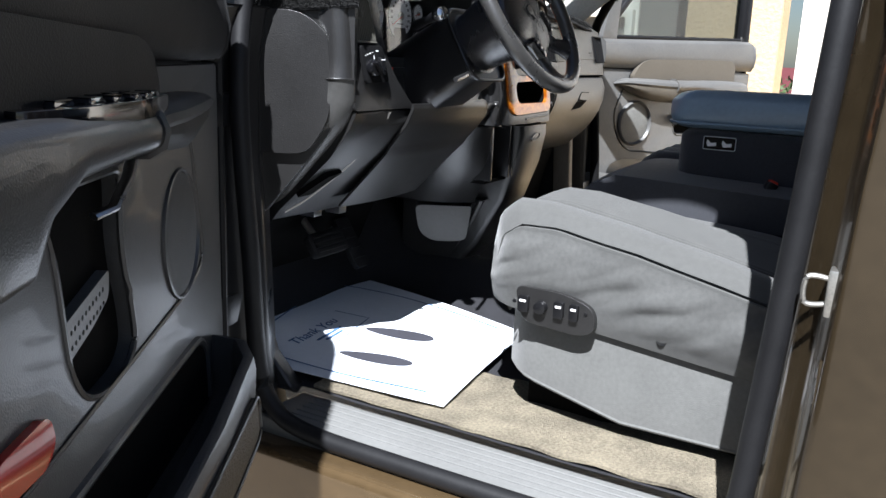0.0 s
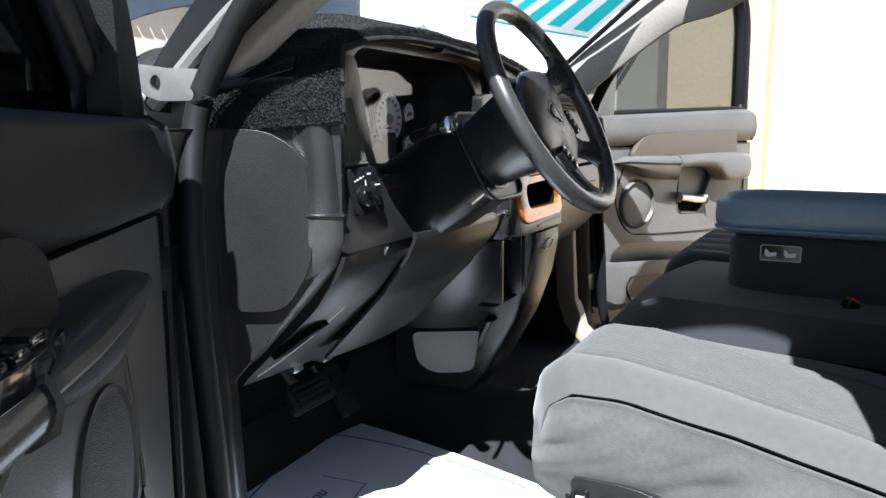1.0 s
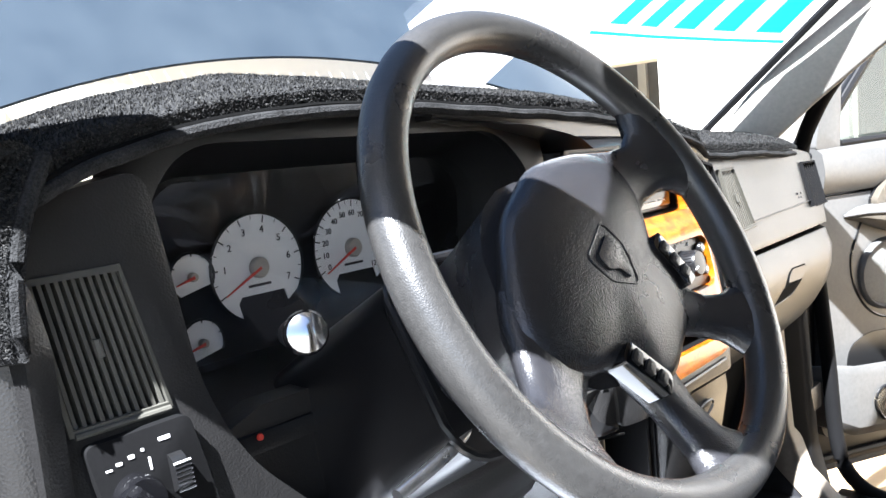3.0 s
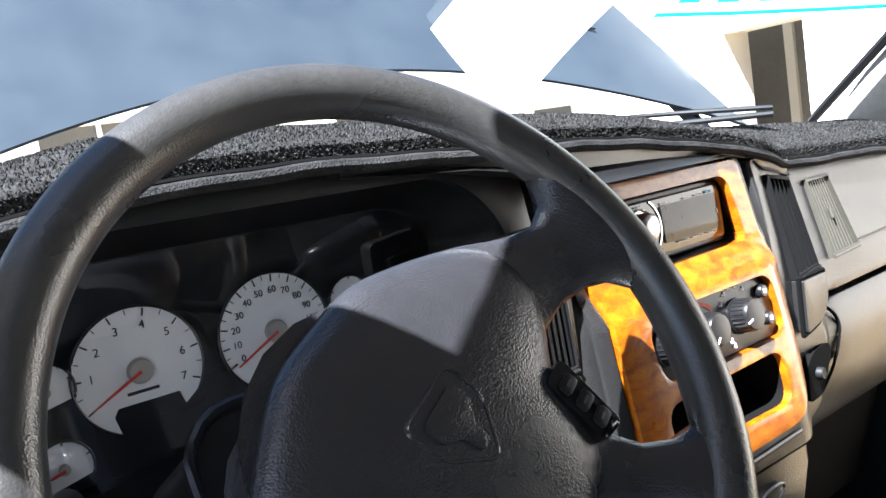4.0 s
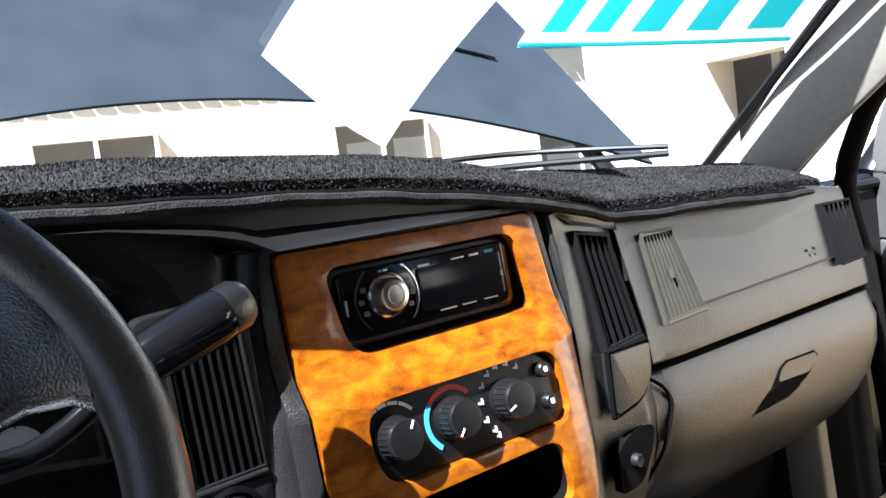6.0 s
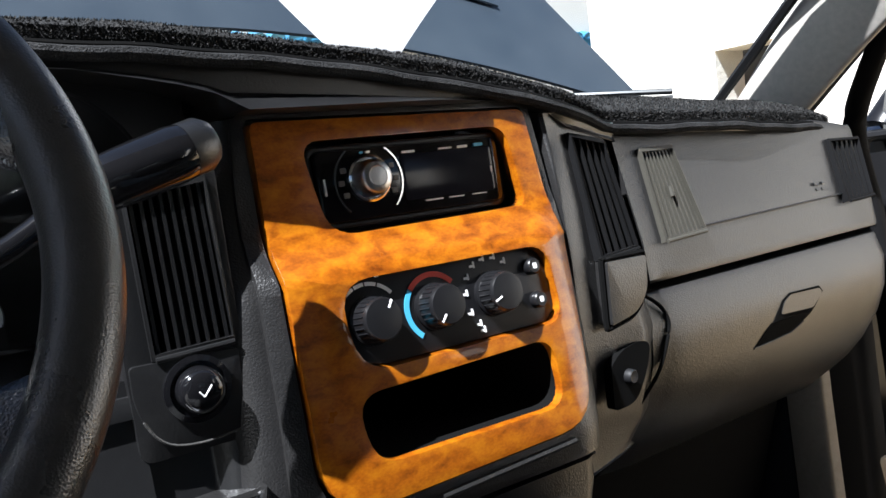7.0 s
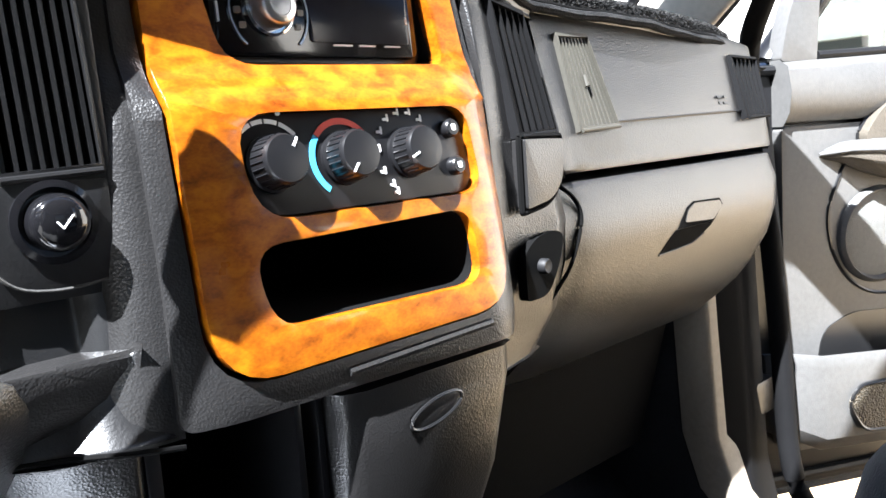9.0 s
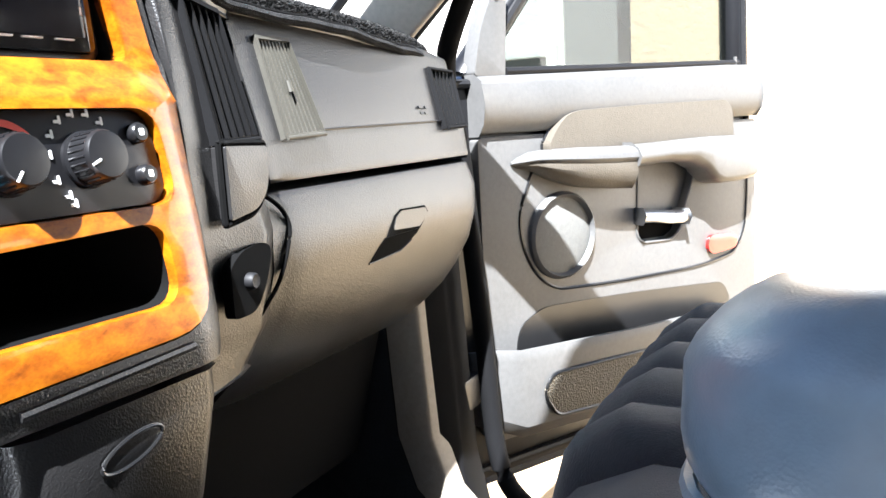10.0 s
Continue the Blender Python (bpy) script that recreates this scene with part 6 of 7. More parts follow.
    # lower moulded field and speaker
    field = rquad([(0.255, 0.80), (0.32, 1.03), (0.36, 1.05), (1.02, 1.04), (1.06, 0.98), (1.03, 0.74), (0.95, 0.725), (0.345, 0.775)], [0.06, 0.04, 0.02, 0.04, 0.03, 0.05, 0.04, 0.06])
    if glazed:
        field = rquad([(0.297, 1.042), (0.249, 0.946), (0.256, 0.877), (0.293, 0.814), (0.349, 0.778), (0.522, 0.764), (0.869, 0.749), (1.022, 0.763), (1.071, 0.824), (1.082, 0.941), (1.07, 1.03)], [0.03, 0.05, 0.04, 0.04, 0.05, 0.2, 0.2, 0.06, 0.06, 0.06, 0.02])
    sc, zc, sa, sb = (0.372, 0.889, 0.84, 0.885) if glazed else (0.368, 0.866, 0.76, 0.98)
    part("field_seam", tube(B(), [T(s, 0.0125, z) for s, z in field], 0.0035, 6, closed=True), "dash_dark", th)
    sp = part("speaker_ring", loft(B(), [[T(sc + sa * a * math.cos(t), n, zc + sb * b * math.sin(t)) for t in [6.28319 * k / 40 for k in range(40)]] for a, b, n in (((0.118, 0.104, 0.011), (0.116, 0.102, 0.019), (0.108, 0.096, 0.024), (0.101, 0.089, 0.014)) if glazed else ((0.110, 0.097, 0.011), (0.109, 0.096, 0.016), (0.105, 0.0925, 0.017), (0.102, 0.090, 0.012)))], caps=False), panel, th, "raised oval speaker ring")
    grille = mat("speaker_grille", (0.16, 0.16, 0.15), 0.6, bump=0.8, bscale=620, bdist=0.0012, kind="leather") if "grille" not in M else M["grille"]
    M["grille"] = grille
    # the driver's grille is the same grille with shade in its colour
    M.setdefault("grille_shaded", mat("shaded_speaker_grille", (0.018, 0.018, 0.019), 0.5, bump=0.8, bscale=620, bdist=0.0012, kind="leather"))
    part("speaker_grille", loft(B(), [[T(sc + sa * a * math.cos(t), n, zc + sb * b * math.sin(t)) for t in [6.28319 * k / 40 for k in range(40)]] for a, b, n in ((0.103, 0.091, 0.0125), (0.085, 0.075, 0.016), (0.04, 0.035, 0.019), (0.002, 0.002, 0.0195))]), "grille" if glazed else "grille_shaded", sp, "fine perforated speaker grille")
    # map pocket: a tray with an open top
    bm = B()
    rows = []
    pocket = ((0.080, 0.585, 0.705, 0.045), (0.105, 0.55, 0.712, 0.088), (0.16, 0.525, 0.704, 0.108), (0.50, 0.50, 0.680, 0.110), (0.80, 0.475, 0.662, 0.100), (0.98, 0.465, 0.64, 0.080), (1.02, 0.48, 0.60, 0.03))
    for s, z0, z1, d in pocket if glazed else ((0.215, 0.56, 0.690, 0.030), (0.235, 0.52, 0.688, 0.075), (0.29, 0.505, 0.676, 0.100), (0.50, 0.495, 0.638, 0.105), (0.80, 0.475, 0.615, 0.100), (0.98, 0.465, 0.605, 0.080), (1.02, 0.48, 0.60, 0.03)):
        z1 -= 0 if glazed else 0.030 * max(0, 1 - (s - 0.215) / 0.35)
        lip = 0.014 if glazed else 0.020
        rows.append([T(s, n, z) for n, z in ((0.01, z0), (d - 0.02, z0 + 0.006), (d - 0.004, z0 + 0.03), (d, z1 - 0.02), (d - 0.004, z1), (d - lip, z1), (d - lip - 0.006, z1 - 0.012), (d - lip - 0.010, z0 + 0.045), (0.012, z0 + 0.03))])
    pk = part("map_pocket", loft(bm, rows), panel, th, "moulded map pocket", bevel=0.003)
    gp = rquad([(0.315, 0.600), (0.30, 0.53), (0.33, 0.522), (0.80, 0.502), (0.83, 0.52), (0.82, 0.578), (0.78, 0.586)], 0.02)
    if glazed:
        gp = rquad([(0.200, 0.612), (0.225, 0.646), (0.50, 0.630), (0.80, 0.596), (0.82, 0.57), (0.80, 0.512), (0.51, 0.536), (0.235, 0.560)], 0.02)
    M.setdefault("pocket_grille", mat("pocket_grille", (0.10, 0.085, 0.06), 0.6, bump=1.0, bscale=260, bdist=0.003, kind="leather"))
    pl("pocket_grille", gp, 0.09, 0.1125 if glazed else 0.1075, "pocket_grille", "perforated tan grille", 0.003, parent=pk)
    part("grille_rim", tube(B(), [T(s, 0.1115 if glazed else 0.108, z) for s, z in gp], 0.0035, 6, closed=True), "dash_dark", pk)
    if glazed:
        up = rquad([(0.225, 0.66), (0.232, 0.70), (0.245, 0.724), (0.304, 0.748), (0.558, 0.733), (0.966, 0.694), (1.0, 0.64), (0.6, 0.62), (0.25, 0.63)], [0.02, 0.02, 0.03, 0.04, 0.2, 0.03, 0.02, 0.1, 0.02])
    else:
        up = rquad([(0.25, 0.56), (0.262, 0.655), (0.30, 0.684), (0.60, 0.680), (0.95, 0.668), (0.99, 0.64), (0.97, 0.56)], [0.02, 0.03, 0.03, 0.2, 0.03, 0.02, 0.02])
        part("pocket_brow", tube(B(), [T(s, 0.012, z) for s, z in up[3:-6]], 0.0075, 8), panel, th, "rounded edge over the pocket")
    # thin dark plate paints the shadow in the pocket's mouth
    pl("pocket_well", up, 0.0122, 0.0145, "dash_dark" if glazed else "void", "dark plate painted as shade in the pocket", 0.0)
    # reflector
    rs = (lambda p: p) if glazed else (lambda p: (lerp(0.80, 0.93, (p[0] - 0.888) / 0.138), p[1] - 0.028))
    pl("red_reflector", rquad([rs(p) for p in ((0.888, 0.79), (0.90, 0.822), (1.0, 0.818), (1.026, 0.80), (1.015, 0.776), (0.91, 0.772))], 0.016), 0.012, 0.021, "redlens", "red safety reflector", 0.005, seg=3)
    # switch pod on the armrest
    if not glazed:
        m = frame3(T(0.725, 0.050, 1.067), Vector(sdir), Vector(ndir))
        pod = part("switch_pod", plate(B(), m, rquad([(-0.150, -0.022), (-0.02, -0.030), (0.150, -0.020), (0.160, 0.0), (0.10, 0.020), (-0.06, 0.030), (-0.150, 0.020)], [0.02, 0.05, 0.015, 0.02, 0.05, 0.05, 0.02]), (), 0.007, -0.012), "gloss_black", th, "window switch panel", bevel=0.003, seg=3)
        for x, y, w, d in ((-0.115, 0.004, 0.026, 0.020), (-0.075, 0.012, 0.022, 0.016), (-0.075, -0.010, 0.022, 0.016), (-0.045, 0.012, 0.022, 0.016), (-0.045, -0.010, 0.022, 0.016), (-0.008, 0.008, 0.028, 0.013), (-0.008, -0.012, 0.028, 0.013), (0.035, 0.0, 0.034, 0.024), (0.085, -0.002, 0.040, 0.010)):
            rocker = loft(B(), [[m @ Vector((x + a * w * k, y + b * d * k, h)) for a, b in ((-0.5, -0.5), (0.5, -0.5), (0.5, 0.5), (-0.5, 0.5))] for k, h in ((1.0, 0.005), (1.0, 0.009), (0.8, 0.0125))])
            part("window_switch", rocker, "gloss_black", pod, "glossy black switch", bevel=0.0015)
    part("lock_pin", tube(B(), [T(1.04, 0.004, 1.236), T(1.04, 0.004, 1.258)], 0.004, 8), trim, th)
    # window frame
    top = [(0.17, 1.215), (0.30, 1.36), (0.52, 1.60), (0.66, 1.70), (0.90, 1.735), (1.06, 1.73), (1.105, 1.60), (1.112, 1.235)]
    path = [T(s, -0.045, z) for s, z in rquad(top, [0.001, 0.1, 0.12, 0.1, 0.1, 0.08, 0.1, 0.001], 4)]
    part("window_frame", tube(B(), path, 0.034, 10, squash=0.9), "black", th, "black window frame")
    part("frame_seal", tube(B(), [p + Vector(ndir) * 0.026 for p in path], 0.012, 8), "rubber", th)
    sail = rquad([(0.155, 1.215), (0.235, 1.215), (0.248, 1.40), (0.23, 1.41), (0.175, 1.30)], [0.01, 0.005, 0.02, 0.02, 0.03])
    pl("mirror_sail", sail, -0.03, 0.006, trim if glazed else insert, "sail trim with a screw", 0.006)
    part("sail_screw", turned(B(), F(0.0) @ Matrix.Translation((0.218, 1.36, 0.006)), [(0.006, 0), (0.005, 0.002)], 12), "black", th)
    gl = [(0.235, 1.20), (0.24, 1.32), (0.50, 1.585), (0.66, 1.69), (0.90, 1.725), (1.05, 1.72), (1.09, 1.60), (1.10, 1.21)]
    pane = pl("window_pane", gl, -0.05, -0.046, "tint" if glazed else "dark_tint", "tinted window glass", 0.0)
    pane.visible_shadow = False
    if glazed:
        part("belt_seal", tube(B(), [T(0.24, 0.0, 1.224), T(0.6, 0.0, 1.232), T(1.06, 0.0, 1.243)], 0.008, 8), "rubber", th)
    return th


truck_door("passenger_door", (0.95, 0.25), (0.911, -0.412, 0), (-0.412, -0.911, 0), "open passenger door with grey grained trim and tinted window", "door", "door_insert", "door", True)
truck_door("driver_door", (-0.904, 0.181), (-0.86, -0.51, 0), (0.51, -0.86, 0), "open driver door with shade-darkened trim, speaker and pocket", "door_shaded", "insert_shaded", "door_half_shaded", False)

# ---- the cab shell ----
seal = smooth_path([(-0.93, -0.755, 0.455), (-0.93, -0.60, 0.44), (-0.93, -0.20, 0.437), (-0.93, -0.02, 0.442), (-0.93, 0.06, 0.47), (-0.93, 0.10, 0.55), (-0.93, 0.115, 0.75), (-0.93, 0.132, 0.95), (-0.925, 0.140, 1.08), (-0.90, 0.148, 1.21), (-0.885, 0.115, 1.295), (-0.872, 0.055, 1.38), (-0.855, -0.06, 1.47), (-0.825, -0.21, 1.585), (-0.795, -0.37, 1.67), (-0.78, -0.53, 1.715), (-0.78, -0.70, 1.735), (-0.80, -0.79, 1.70), (-0.86, -0.815, 1.50), (-0.925, -0.81, 1.20), (-0.93, -0.79, 0.85), (-0.93, -0.77, 0.56)], 5)
for nm, pts in (("door_opening_seal", seal), ("door_opening_seal", [Vector((-p[0], p[1], p[2])) for p in seal])):
    part(nm, tube(B(), pts, 0.017, 10, closed=True), "rubber" if pts[0].x < 0 else "seal", cab, "black rubber weatherstrip round the door opening")
for sx in (-1, 1):
    X = lambda a, b: (min(sx * a, sx * b), max(sx * a, sx * b))
    # sill: plate inside, painted rocker outside
    x0, x1 = X(0.80, 0.935)
    part("sill_plate", box(B(), (x0, -0.80, 0.40), (x1, 0.10, 0.452)), "moulding" if sx < 0 else "dash_dark", cab, "ribbed grey sill plate", bevel=0.01, seg=3)
    for k in range(5):
        xx = sx * (0.825 + 0.018 * k)
        part("sill_rib", tube(B(), [(xx, -0.78, 0.453), (xx, 0.05, 0.453)], 0.0022, 6), "moulding" if sx < 0 else "dash_dark", cab)
    x0, x1 = X(0.90, 0.985)
    part("rocker_panel", box(B(), (x0, -1.2, 0.05), (x1, 0.9, 0.42)), "gold", cab, "gold painted rocker panel", bevel=0.02, seg=3)
    # front post: painted jamb and kick trim
    bm = loft(B(), [[(sx * x, y, z) for x, y in ((0.80, 0.34), (0.80, 0.17 + o), (0.86, 0.135 + o), (0.955, 0.15 + o), (0.985, 0.24), (0.985, 0.34))] for z, o in ((0.42, -0.03), (0.55, 0.0), (0.95, 0.02), (1.10, 0.02), (1.20, 0.0))])
    part("front_post", bm, "black" if sx < 0 else "seal", cab, "black door post", bevel=0.006)
    kd, yk = (0.0, 0.36) if sx < 0 else (-0.028, 0.222)
    bm = loft(B(), [[(sx * x, y, z) for x, y in ((0.795, yk + o), (0.795, 0.215 + o + kd), (0.803, 0.19 + o + kd), (0.845, 0.172 + o + kd * 0.6), (0.850, yk + o))] for z, o in ((0.47, -0.09), (0.53, -0.03), (0.62, 0.0), (0.80, 0.01), (1.0, 0.02), (1.2, 0.04))])
    part("kick_panel", bm, "dash" if sx < 0 else "kick", cab, "plastic kick panel trim", bevel=0.006)
    if sx > 0:
        bm = loft(B(), [[(x, y, z) for x, y in ((0.798, 0.50), (0.798, 0.225 + o), (0.849, 0.225 + o), (0.849, 0.50))] for z, o in ((0.47, -0.09), (0.53, -0.03), (0.62, 0.0), (0.80, 0.01), (1.0, 0.02), (1.2, 0.04))])
        part("side_carpet", bm, "carpet", cab, "black carpet on the side of the footwell")
    # windscreen pillar: trim inside, paint outside
    spine = smooth_path([(sx * 0.812, 0.40, 1.135), (sx * 0.80, 0.26, 1.262), (sx * 0.785, 0.09, 1.42), (sx * 0.757, -0.10, 1.545), (sx * 0.73, -0.25, 1.585), (sx * 0.70, -0.40, 1.67)], 4)
    out = Vector((sx, 0.15, 0)).normalized()
    secs, skin = [], []
    for k, c in enumerate(spine):
        q0, q1 = spine[max(k - 1, 0)], spine[min(k + 1, len(spine) - 1)]
        dirn = (q1 - q0).normalized()
        fwd = (out.cross(dirn) * sx).normalized()
        w = lerp(0.022, 0.060, min(1.0, 2.4 * k / (len(spine) - 1)))
        wf = w + 0.03
        secs.append([c - out * 0.012 + fwd * wf, c + out * 0.022 + fwd * wf * 0.9, c + out * 0.028 - fwd * w * 0.55, c - out * 0.004 - fwd * w * 0.75, c - out * 0.026 - fwd * w * 0.4, c - out * 0.030 + fwd * w * 0.5])
        o = c + out * 0.055 + fwd * 0.018
        if k >= 4:
            skin.append([o - out * 0.024 + fwd * w * 0.8, o + out * 0.022 + fwd * w * 0.6, o + out * 0.024 - fwd * w * 0.6, o - out * 0.024 - fwd * w * 0.6])
    part("pillar_trim", loft(B(), secs), "pillar", cab, "pale grey windscreen pillar trim", bevel=0.008, seg=3)
    part("windscreen_pillar", loft(B(), skin), "black", cab, "dark painted windscreen pillar", bevel=0.012, seg=3)
    part("pillar_moulding", tube(B(), [s[1] for s in skin], 0.012, 8), "moulding", cab, "pale grey pillar moulding")
    # rear post with striker
    bm = loft(B(), [[(sx * x, y, z) for x, y in ((0.80, -1.0), (0.80, yb), (0.90, yb - 0.012), (0.925, yb - 0.045), (0.985, yb - 0.06), (0.985, -1.0))] for z, yb in ((0.42, -0.77), (0.70, -0.785), (1.0, -0.80), (1.22, -0.815), (1.5, -0.80), (1.72, -0.76))])
    part("rear_post", bm, "jamb", cab, "gold-brown painted door jamb", bevel=0.008)
    part("post_trim", loft(B(), [[(sx * x, y, z) for x, y in ((0.74, -1.0), (0.74, yb), (0.798, yb + 0.01), (0.798, -1.0))] for z, yb in ((0.45, -0.80), (1.2, -0.82), (1.74, -0.78))]), "pillar", cab, bevel=0.01)
    stn = part("striker_plate", box(B(), (sx * 0.945 - 0.016, -0.862, 0.835), (sx * 0.945 + 0.016, -0.838, 0.895)), "steel", cab, "zinc door striker", bevel=0.004)
    part("striker_loop", tube(B(), smooth_path([(sx * 0.95, -0.84, 0.85), (sx * 0.955, -0.815, 0.85), (sx * 0.955, -0.815, 0.882), (sx * 0.95, -0.84, 0.882)]), 0.0035, 8), "steel", stn)
    part("latch_bracket", box(B(), (sx * 0.955 - 0.022, -0.895, 0.705), (sx * 0.955 + 0.022, -0.842, 0.785)), "jamb", cab, "dusty steel latch bracket", bevel=0.006)
    for z in (0.725, 0.765):
        part("bolt", turned(B(), frame3((sx * 0.955, -0.841, z), (1, 0, 0), (0, 0, 1)), [(0.010, 0), (0.009, 0.006), (0.004, 0.007)], 8), "steel", cab)
    # roof rail
    part("roof_rail", tube(B(), smooth_path([(sx * 0.73, -0.38, 1.72), (sx * 0.71, -0.62, 1.765), (sx * 0.70, -1.2, 1.765)]), 0.05, 12), "paint", cab, "navy roof rail")
    # rear side of the cab
    part("rear_side", loft(B(), [[(sx * 0.80, -2.2, z), (sx * 0.80, -0.99, z), (sx * 0.985, -0.99, z), (sx * 0.985, -2.2, z)] for z in (0.42, 1.2)]), "paint", cab, bevel=0.02)
    # door hinges and hinge bracket outside the driver's post
    for z in (0.65, 1.02):
        part("door_hinge", box(B(), (min(sx * 0.90, sx * 0.985), 0.15, z - 0.03), (max(sx * 0.90, sx * 0.985), 0.22, z + 0.03)), "black", cab, bevel=0.006)
part("cowl_bracket", plate(B(), frame3((-0.898, 0.210, 1.261), (0.25, -0.96, 0), (0, 0, 1)), rquad([(-0.030, 0.026), (0.012, 0.020), (0.062, 0.018), (0.050, -0.024), (0.0, -0.024), (-0.022, -0.016), (-0.036, 0.0)], 0.006), [[(-0.004 + 0.008 * math.cos(-6.283 * k / 14), 0.011 * math.sin(-6.283 * k / 14)) for k in range(14)]], 0.006, -0.008), "bracket", cab, "bare metal fender bracket", bevel=0.002)
# roof
roof_edge = table([(0, -0.165), (0.33, -0.18), (0.5, -0.193), (0.61, -0.22), (0.66, -0.25), (0.735, -0.28)])
bm = B()
grid_skin(bm, lambda u, v: (lerp(-0.735, 0.735, u), lerp(-2.2, roof_edge(abs(lerp(-0.735, 0.735, u))), v), 1.705 + 0.045 * (1 - (2 * u - 1) ** 2)), 28, 16, 0.04)
tagged(part("ceiling", bm, "roof_liner"), "pale cloth headliner under the cab roof", "ceiling", kind="structure")
bw = plate(B(), FACE(0, -2.2, 0), [(-0.80, 0.42), (0.80, 0.42), (0.74, 1.74), (-0.74, 1.74)], [rquad([(-0.55, 1.22), (0.55, 1.22), (0.50, 1.58), (-0.50, 1.58)], 0.05)], 0.0, -0.06)
part("back_wall", bw, "dash_dark", cab, "dark rear wall trim")
part("rear_window", plate(B(), FACE(0, -2.23, 0), rquad([(-0.56, 1.21), (0.56, 1.21), (0.51, 1.59), (-0.51, 1.59)], 0.05), (), 0.0, -0.004), "tint", cab, "tinted rear window")
for sx in (-1, 1):
    sm = frame3((sx * 0.80, 0, 0), (0, 1, 0), (-sx * 0.16, 0, 1))
    part("rear_quarter", plate(B(), sm, [(-2.25, 1.20), (-0.95, 1.20), (-0.92, 1.76), (-2.25, 1.76)], [rquad([(-2.05, 1.28), (-1.25, 1.28), (-1.25, 1.58), (-1.95, 1.58)], 0.05)], 0.02, -0.02), "dash_dark", cab, "dark rear quarter trim with window")
    part("quarter_window", plate(B(), sm, rquad([(-2.06, 1.27), (-1.24, 1.27), (-1.24, 1.59), (-1.96, 1.59)], 0.05), (), 0.002, -0.002), "tint", cab, "tinted rear side window")
# windscreen
base = lambda x: Vector((x, float(np.interp(abs(x), [0, 0.3, 0.6, 0.8], [0.88, 0.81, 0.60, 0.34])), float(np.interp(abs(x), [0, 0.6, 0.8], [1.285, 1.27, 1.255]))))
head = lambda x: Vector((x * 0.835, float(np.interp(abs(x), [0, 0.4, 0.7, 0.8], [-0.135, -0.155, -0.195, -0.25])), float(np.interp(abs(x), [0, 0.8], [1.745, 1.70]))))
def screen_pt(u, v):
    x = lerp(-0.80, 0.80, u)
    return base(x).lerp(head(x), v) + Vector((0, 0.10, 0.06)) * (4 * v * (1 - v) * (1 - (x / 0.8) ** 2))
ws = thing("windscreen", (0, 0.6, 1.3), "dusty curved truck windscreen", "windscreen")
pane = part("windscreen_glass", grid_skin(B(), screen_pt, 24, 12, 0), "windscreen", ws)
pane.visible_shadow = False
part("black_border", grid_skin(B(), lambda u, v: screen_pt(u, 0.03 * v) + Vector((0, -0.003, 0.002)), 24, 1, 0.001), "black", ws)
part("screen_seal", tube(B(), [screen_pt(0.997, k / 10) + Vector((0, 0, 0.004)) for k in range(11)], 0.008, 6), "rubber", ws)
# advertising strip along the top of the screen: plain bars
bn = thing("windscreen_banner", (0.4, 0.2, 1.6), "teal and white vinyl strip on the windscreen", "banner")
def on_screen(u0, u1, v0, v1, off=-0.004):
    return grid_skin(B(), lambda a, b: screen_pt(lerp(u0, u1, a), lerp(v0, v1, b)) + Vector((0, off, off)), 8, 3, 0)
part("banner_film", on_screen(0.80, 0.985, 0.43, 0.72), "film", bn)
for k in range(5):
    part("banner_bar", on_screen(0.812 + 0.036 * k, 0.832 + 0.036 * k, 0.46, 0.68, -0.006), "teal", bn)
part("banner_edge", on_screen(0.80, 0.985, 0.425, 0.436, -0.006), "teal", bn)
# paper sheet behind the glass
sh = thing("paper_sheet", (0.3, 0.5, 1.45), "blank white paper sheet taped to the windscreen", "paper")
def sheet_pt(a, b):
    x, v = 0.36 - 0.25 * a + 0.055 * b, 0.18 + 0.235 * a + 0.42 * b
    return screen_pt((x + 0.8) / 1.6, v) + Vector((0, -0.012, -0.008))
part("sheet", grid_skin(B(), sheet_pt, 12, 12, 0), "sheet", sh)

# wipers and cowl
def wiper(x0, x1, label):
    th = thing("wiper", (x0, 0.7, 1.29), label, "wiper")
    a, b = base(x0) + Vector((0, 0.0, 0.035)), base(x1) + Vector((0, 0.01, 0.03))
    pts = [a.lerp(b, k / 10) for k in range(11)]
    for k, p in enumerate(pts):
        q = base(p.x)
        p.y, p.z = q.y - 0.015, q.z + 0.045
    part("blade", tube(B(), pts, 0.006, 8), "rubber", th)
    part("carrier", tube(B(), [p + Vector((0, 0.0, 0.012 + 0.012 * math.sin(3.14 * k / 10))) for k, p in enumerate(pts)], 0.005, 8), "black", th)
    mid = pts[4] + Vector((0, 0, 0.026))
    part("arm", tube(B(), smooth_path([mid, mid.lerp(base(x0 - 0.3) + Vector((0, 0.08, 0.05)), 0.5) + Vector((0, 0, 0.02)), base(x0 - 0.34) + Vector((0, 0.1, 0.0))]), [0.006] * 12 + [0.01], 8), "black", th)
wiper(0.30, 0.76, "black windscreen wiper parked along the cowl")
wiper(-0.38, 0.10, "black windscreen wiper parked along the cowl")
bm = B()
grid_skin(bm, lambda u, v: (lerp(-0.84, 0.84, u), base(lerp(-0.80, 0.80, u)).y + 0.01 + 0.18 * v, 1.245 - 0.02 * v), 20, 4, 0.01)
part("cowl_panel", bm, "black", cab, "black cowl panel below the windscreen")

# raised hood, seen from its painted side
hd = thing("hood", (0, 0.6, 1.28), "raised navy truck hood, dusty paint", "hood")
HA = radians(45)
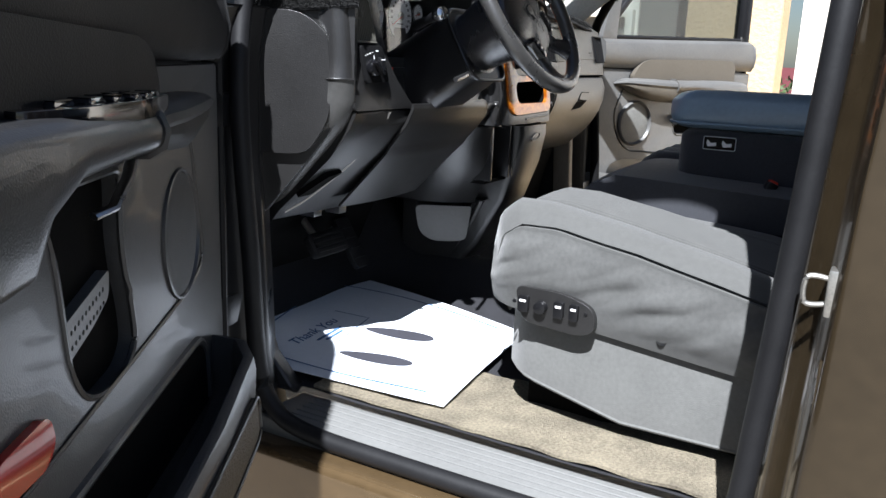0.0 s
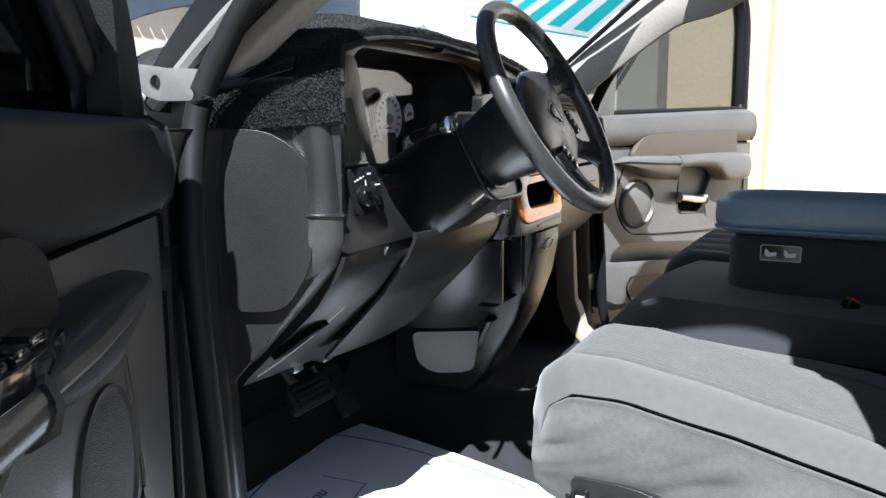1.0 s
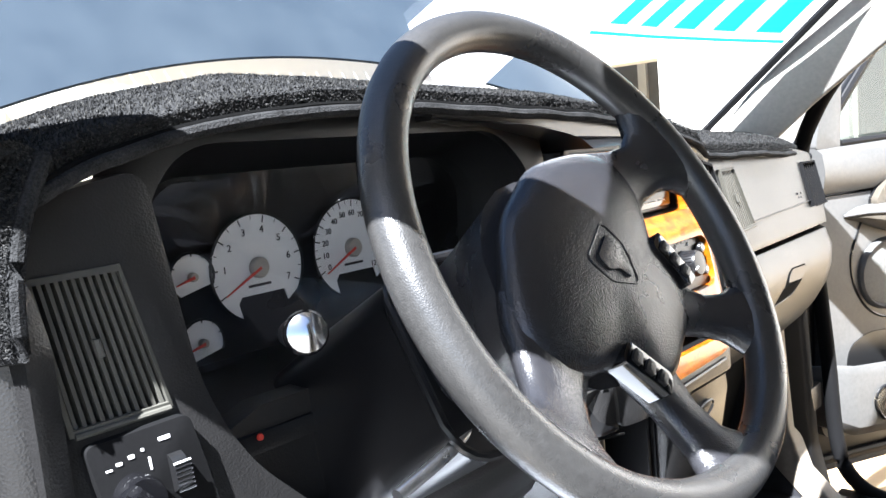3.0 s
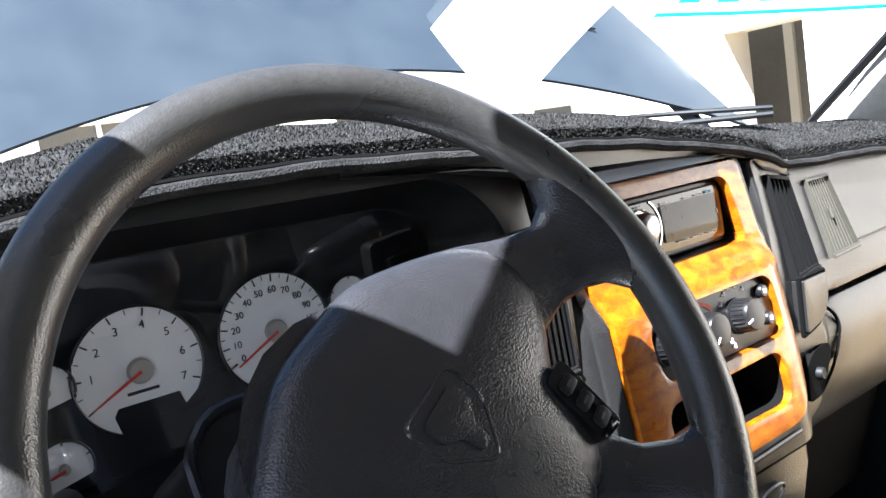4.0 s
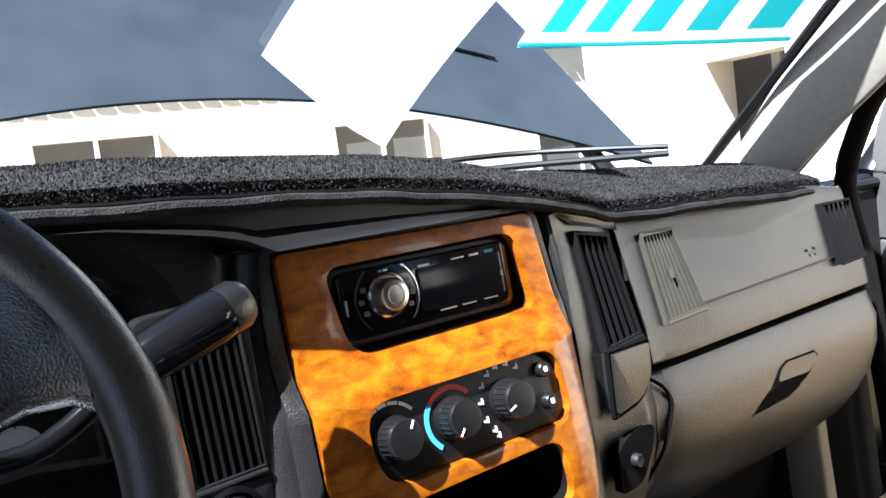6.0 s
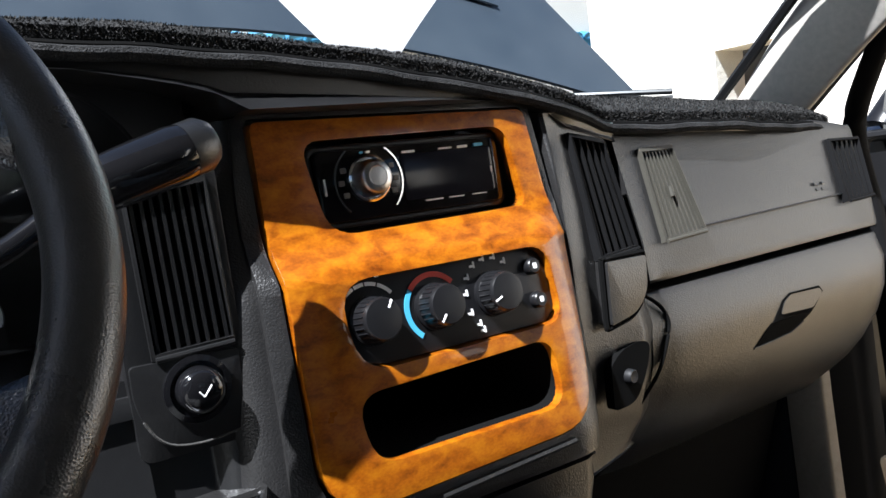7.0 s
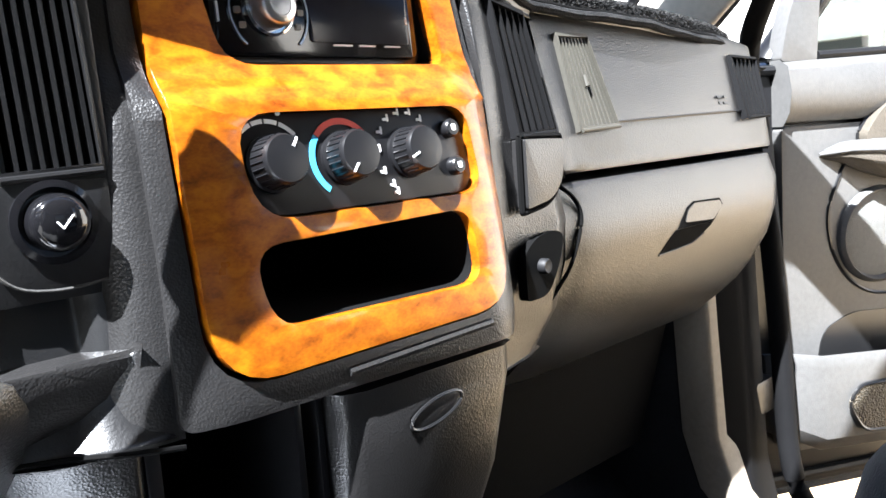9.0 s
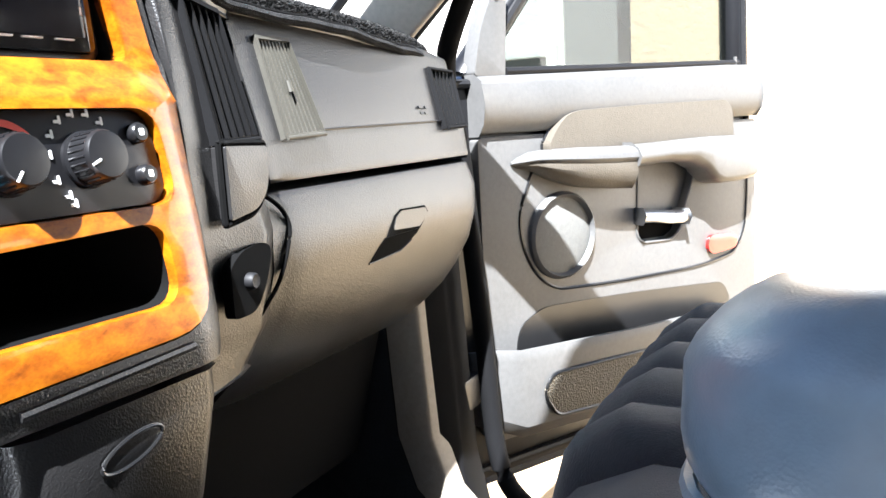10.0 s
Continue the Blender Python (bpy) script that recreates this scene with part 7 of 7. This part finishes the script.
def hood_pt(u, v):
    x = lerp(-0.86, 0.86, u)
    yc = 0.50 + 0.29 * (1 - (x / 0.86) ** 2)
    d = lerp(yc, 1.75, v) - 0.50
    crown_z = 0.05 * (1 - (x / 0.86) ** 2) * math.sin(min(v * 2, 1) * 1.57)
    return (x, 0.50 + d * math.cos(HA) - crown_z * math.sin(HA), 1.285 + d * math.sin(HA) + crown_z * math.cos(HA))
M["dusty_paint"] = mat("dusty_navy_paint", (0.032, 0.043, 0.058), 0.34, metal=0.1, coat=0.35, var=0.1, scale=0.7, color2=(0.052, 0.064, 0.078))
part("hood_skin", grid_skin(B(), hood_pt, 40, 24, 0.006), "dusty_paint", hd)
q0 = hood_pt(0.80, 0.22)
part("washer_nozzle_mark", grid_skin(B(), lambda u, v: Vector(hood_pt(lerp(0.80, 0.90, u), lerp(0.20, 0.30, v))) + Vector((0, -0.006, 0.006)), 4, 4, 0.004), "dusty_paint", hd)
for sx in (-1, 1):
    part("hood_hinge", tube(B(), [(sx * 0.78, 0.50, 1.24), (sx * 0.78, 0.56, 1.30), (sx * 0.76, 0.68, 1.44)], 0.016, 8), "black", hd)
# front fenders and bay
for sx in (-1, 1):
    bm = loft(B(), [[(sx * 0.80, y, 0.5), (sx * 0.80, y, zt), (sx * 0.94, y, zt - 0.02), (sx * 0.985, y, zt - 0.10), (sx * 0.985, y, 0.45)] for y, zt in ((0.42, 1.235), (0.9, 1.22), (1.5, 1.19), (1.85, 1.12))])
    part("fender", bm, "paint", cab, "navy painted front fender", bevel=0.02, seg=3)
bm = box(B(), (-0.80, 0.66, 0.5), (0.80, 1.8, 1.02))
part("engine_bay", bm, "void", cab)

# ---- the place around ----
def tile_roof(name, a, b, z, out, label):
    """An eave of blue barrel tiles along a wall."""
    th = tagged(thing(name, (a[0], a[1], z), label, "roof"), kind="structure")
    a, b, out = Vector((*a, z)), Vector((*b, z)), Vector((*out, 0)).normalized()
    L = (b - a).length
    d = (b - a).normalized()
    n = int(L / 0.24)
    me = None
    bm = B()
    tube(bm, [Vector((0, 0, 0)), out * -2.2 + Vector((0, 0, 0.75))], 0.105, 10, squash=0.55)
    me = bpy.data.meshes.new("roof_tile")
    bm.to_mesh(me)
    bm.free()
    me.polygons.foreach_set("use_smooth", [True] * len(me.polygons))
    me.materials.append(M["roof_tile"])
    for k in range(n):
        ob = new("roof_tile", me)
        ob.matrix_basis = Matrix.Translation(a + d * (0.24 * k + 0.12) + out * 0.14)
        hang(ob, th)
    bm = B()
    loft(bm, [[p + out * 0.08 + Vector((0, 0, -0.14)), p + out * 0.08 + Vector((0, 0, -0.02)), p - out * 0.1 + Vector((0, 0, 0.1)), p - out * 0.1 + Vector((0, 0, -0.14))] for p in (a, b)])
    part("fascia", bm, "roof_tile", th, "blue painted fascia board")
    return th
tile_roof("roof_1", (-13.5, WALL_Y), (13.4, WALL_Y), 3.05, (0, -1), "blue barrel-tiled eave of the house ahead")
# the house to the passenger's side: pale wall with a deep doorway, window, tan pier; beyond it a white wall and a hedge
wall("wall_east", (3.5, 3.25), (3.5, 2.33), GROUND, 3.2, -0.25, "stucco", "pale stucco wall of the side house")
wall("wall_east_middle", (3.5, 1.85), (3.5, 0.78), GROUND, 3.2, -0.25, "stucco", "pale stucco wall between doorway and window")
wall("wall_east_lintel", (3.5, 2.33), (3.5, 1.85), 1.70, 3.2, -0.25, "stucco", "pale stucco lintel over the doorway")
wall("wall_east_end", (3.75, 3.25), (9.0, 3.25), GROUND, 3.2, 0.25, "stucco", "pale stucco end wall of the side house")
dr = tagged(thing("door_1", (3.9, 2.1, GROUND), "shaded recessed doorway with a screen door", "door"), kind="structure")
part("reveal", box(B(), (3.755, 1.60, GROUND), (4.2, 1.66, 1.9)), "stucco_tan", dr)
part("screen_door", box(B(), (4.2, 1.6, GROUND), (4.24, 2.9, 1.9)), "screen", dr, "grey screen door leaf")
part("door_frame", box(B(), (4.17, 2.3, GROUND), (4.20, 2.36, 1.9)), "frame_white", dr)
part("reveal", box(B(), (3.755, 2.9, GROUND), (4.2, 2.96, 1.9)), "stucco", dr)
window_unit("window_5", (3.49, 1.30, 0.95), (0, -1, 0), 0.50, 0.52, 1, "small dark window in the pale side wall")
ew = tagged(thing("window_6", (3.5, 0.65, GROUND), "tall grey glazed panel in the side house", "window"), kind="structure")
part("pane", box(B(), (3.52, 0.52, GROUND), (3.54, 0.78, 3.0)), "screen", ew)
part("window_frame", box(B(), (3.49, 0.45, GROUND), (3.56, 0.52, 3.0)), "black", ew, bevel=0.005)
wall("wall_east_pier", (3.45, 0.45), (3.45, -0.12), GROUND, 3.2, -0.3, "stucco_tan", "rough tan stucco pier in the sun")
wall("wall_east_white", (7.0, 0.2), (7.0, -14.0), GROUND, 3.6, -0.3, "stucco", "bright white stucco wall beside the yard")
wall("wall_far", (16, 6), (16, -2), GROUND, 1.15, -0.3, "maroon", "dark maroon board fence far behind")
def hedge_blob(rng, n, lo, hi):
    """Many small leaf cards in a box, as one hedge."""
    bm = B()
    for _ in range(n):
        c = Vector([rng.uniform(a_, b_) for a_, b_ in zip(lo, hi)])
        u_ = Vector((rng.gauss(0, 1), rng.gauss(0, 1), rng.gauss(0, 1))).normalized() * 0.07
        v_ = u_.orthogonal().normalized() * 0.035
        bm.faces.new([bm.verts.new(p) for p in (c - u_, c + v_, c + u_, c - v_)])
    return bm
hb = part("hedge", hedge_blob(random.Random(4), 2500, (12.0, -0.5, GROUND), (12.7, 4.0, 1.0)), "hedge")
tagged(hb, "clipped dark green hedge in front of the fence", "hedge", kind="stuff")
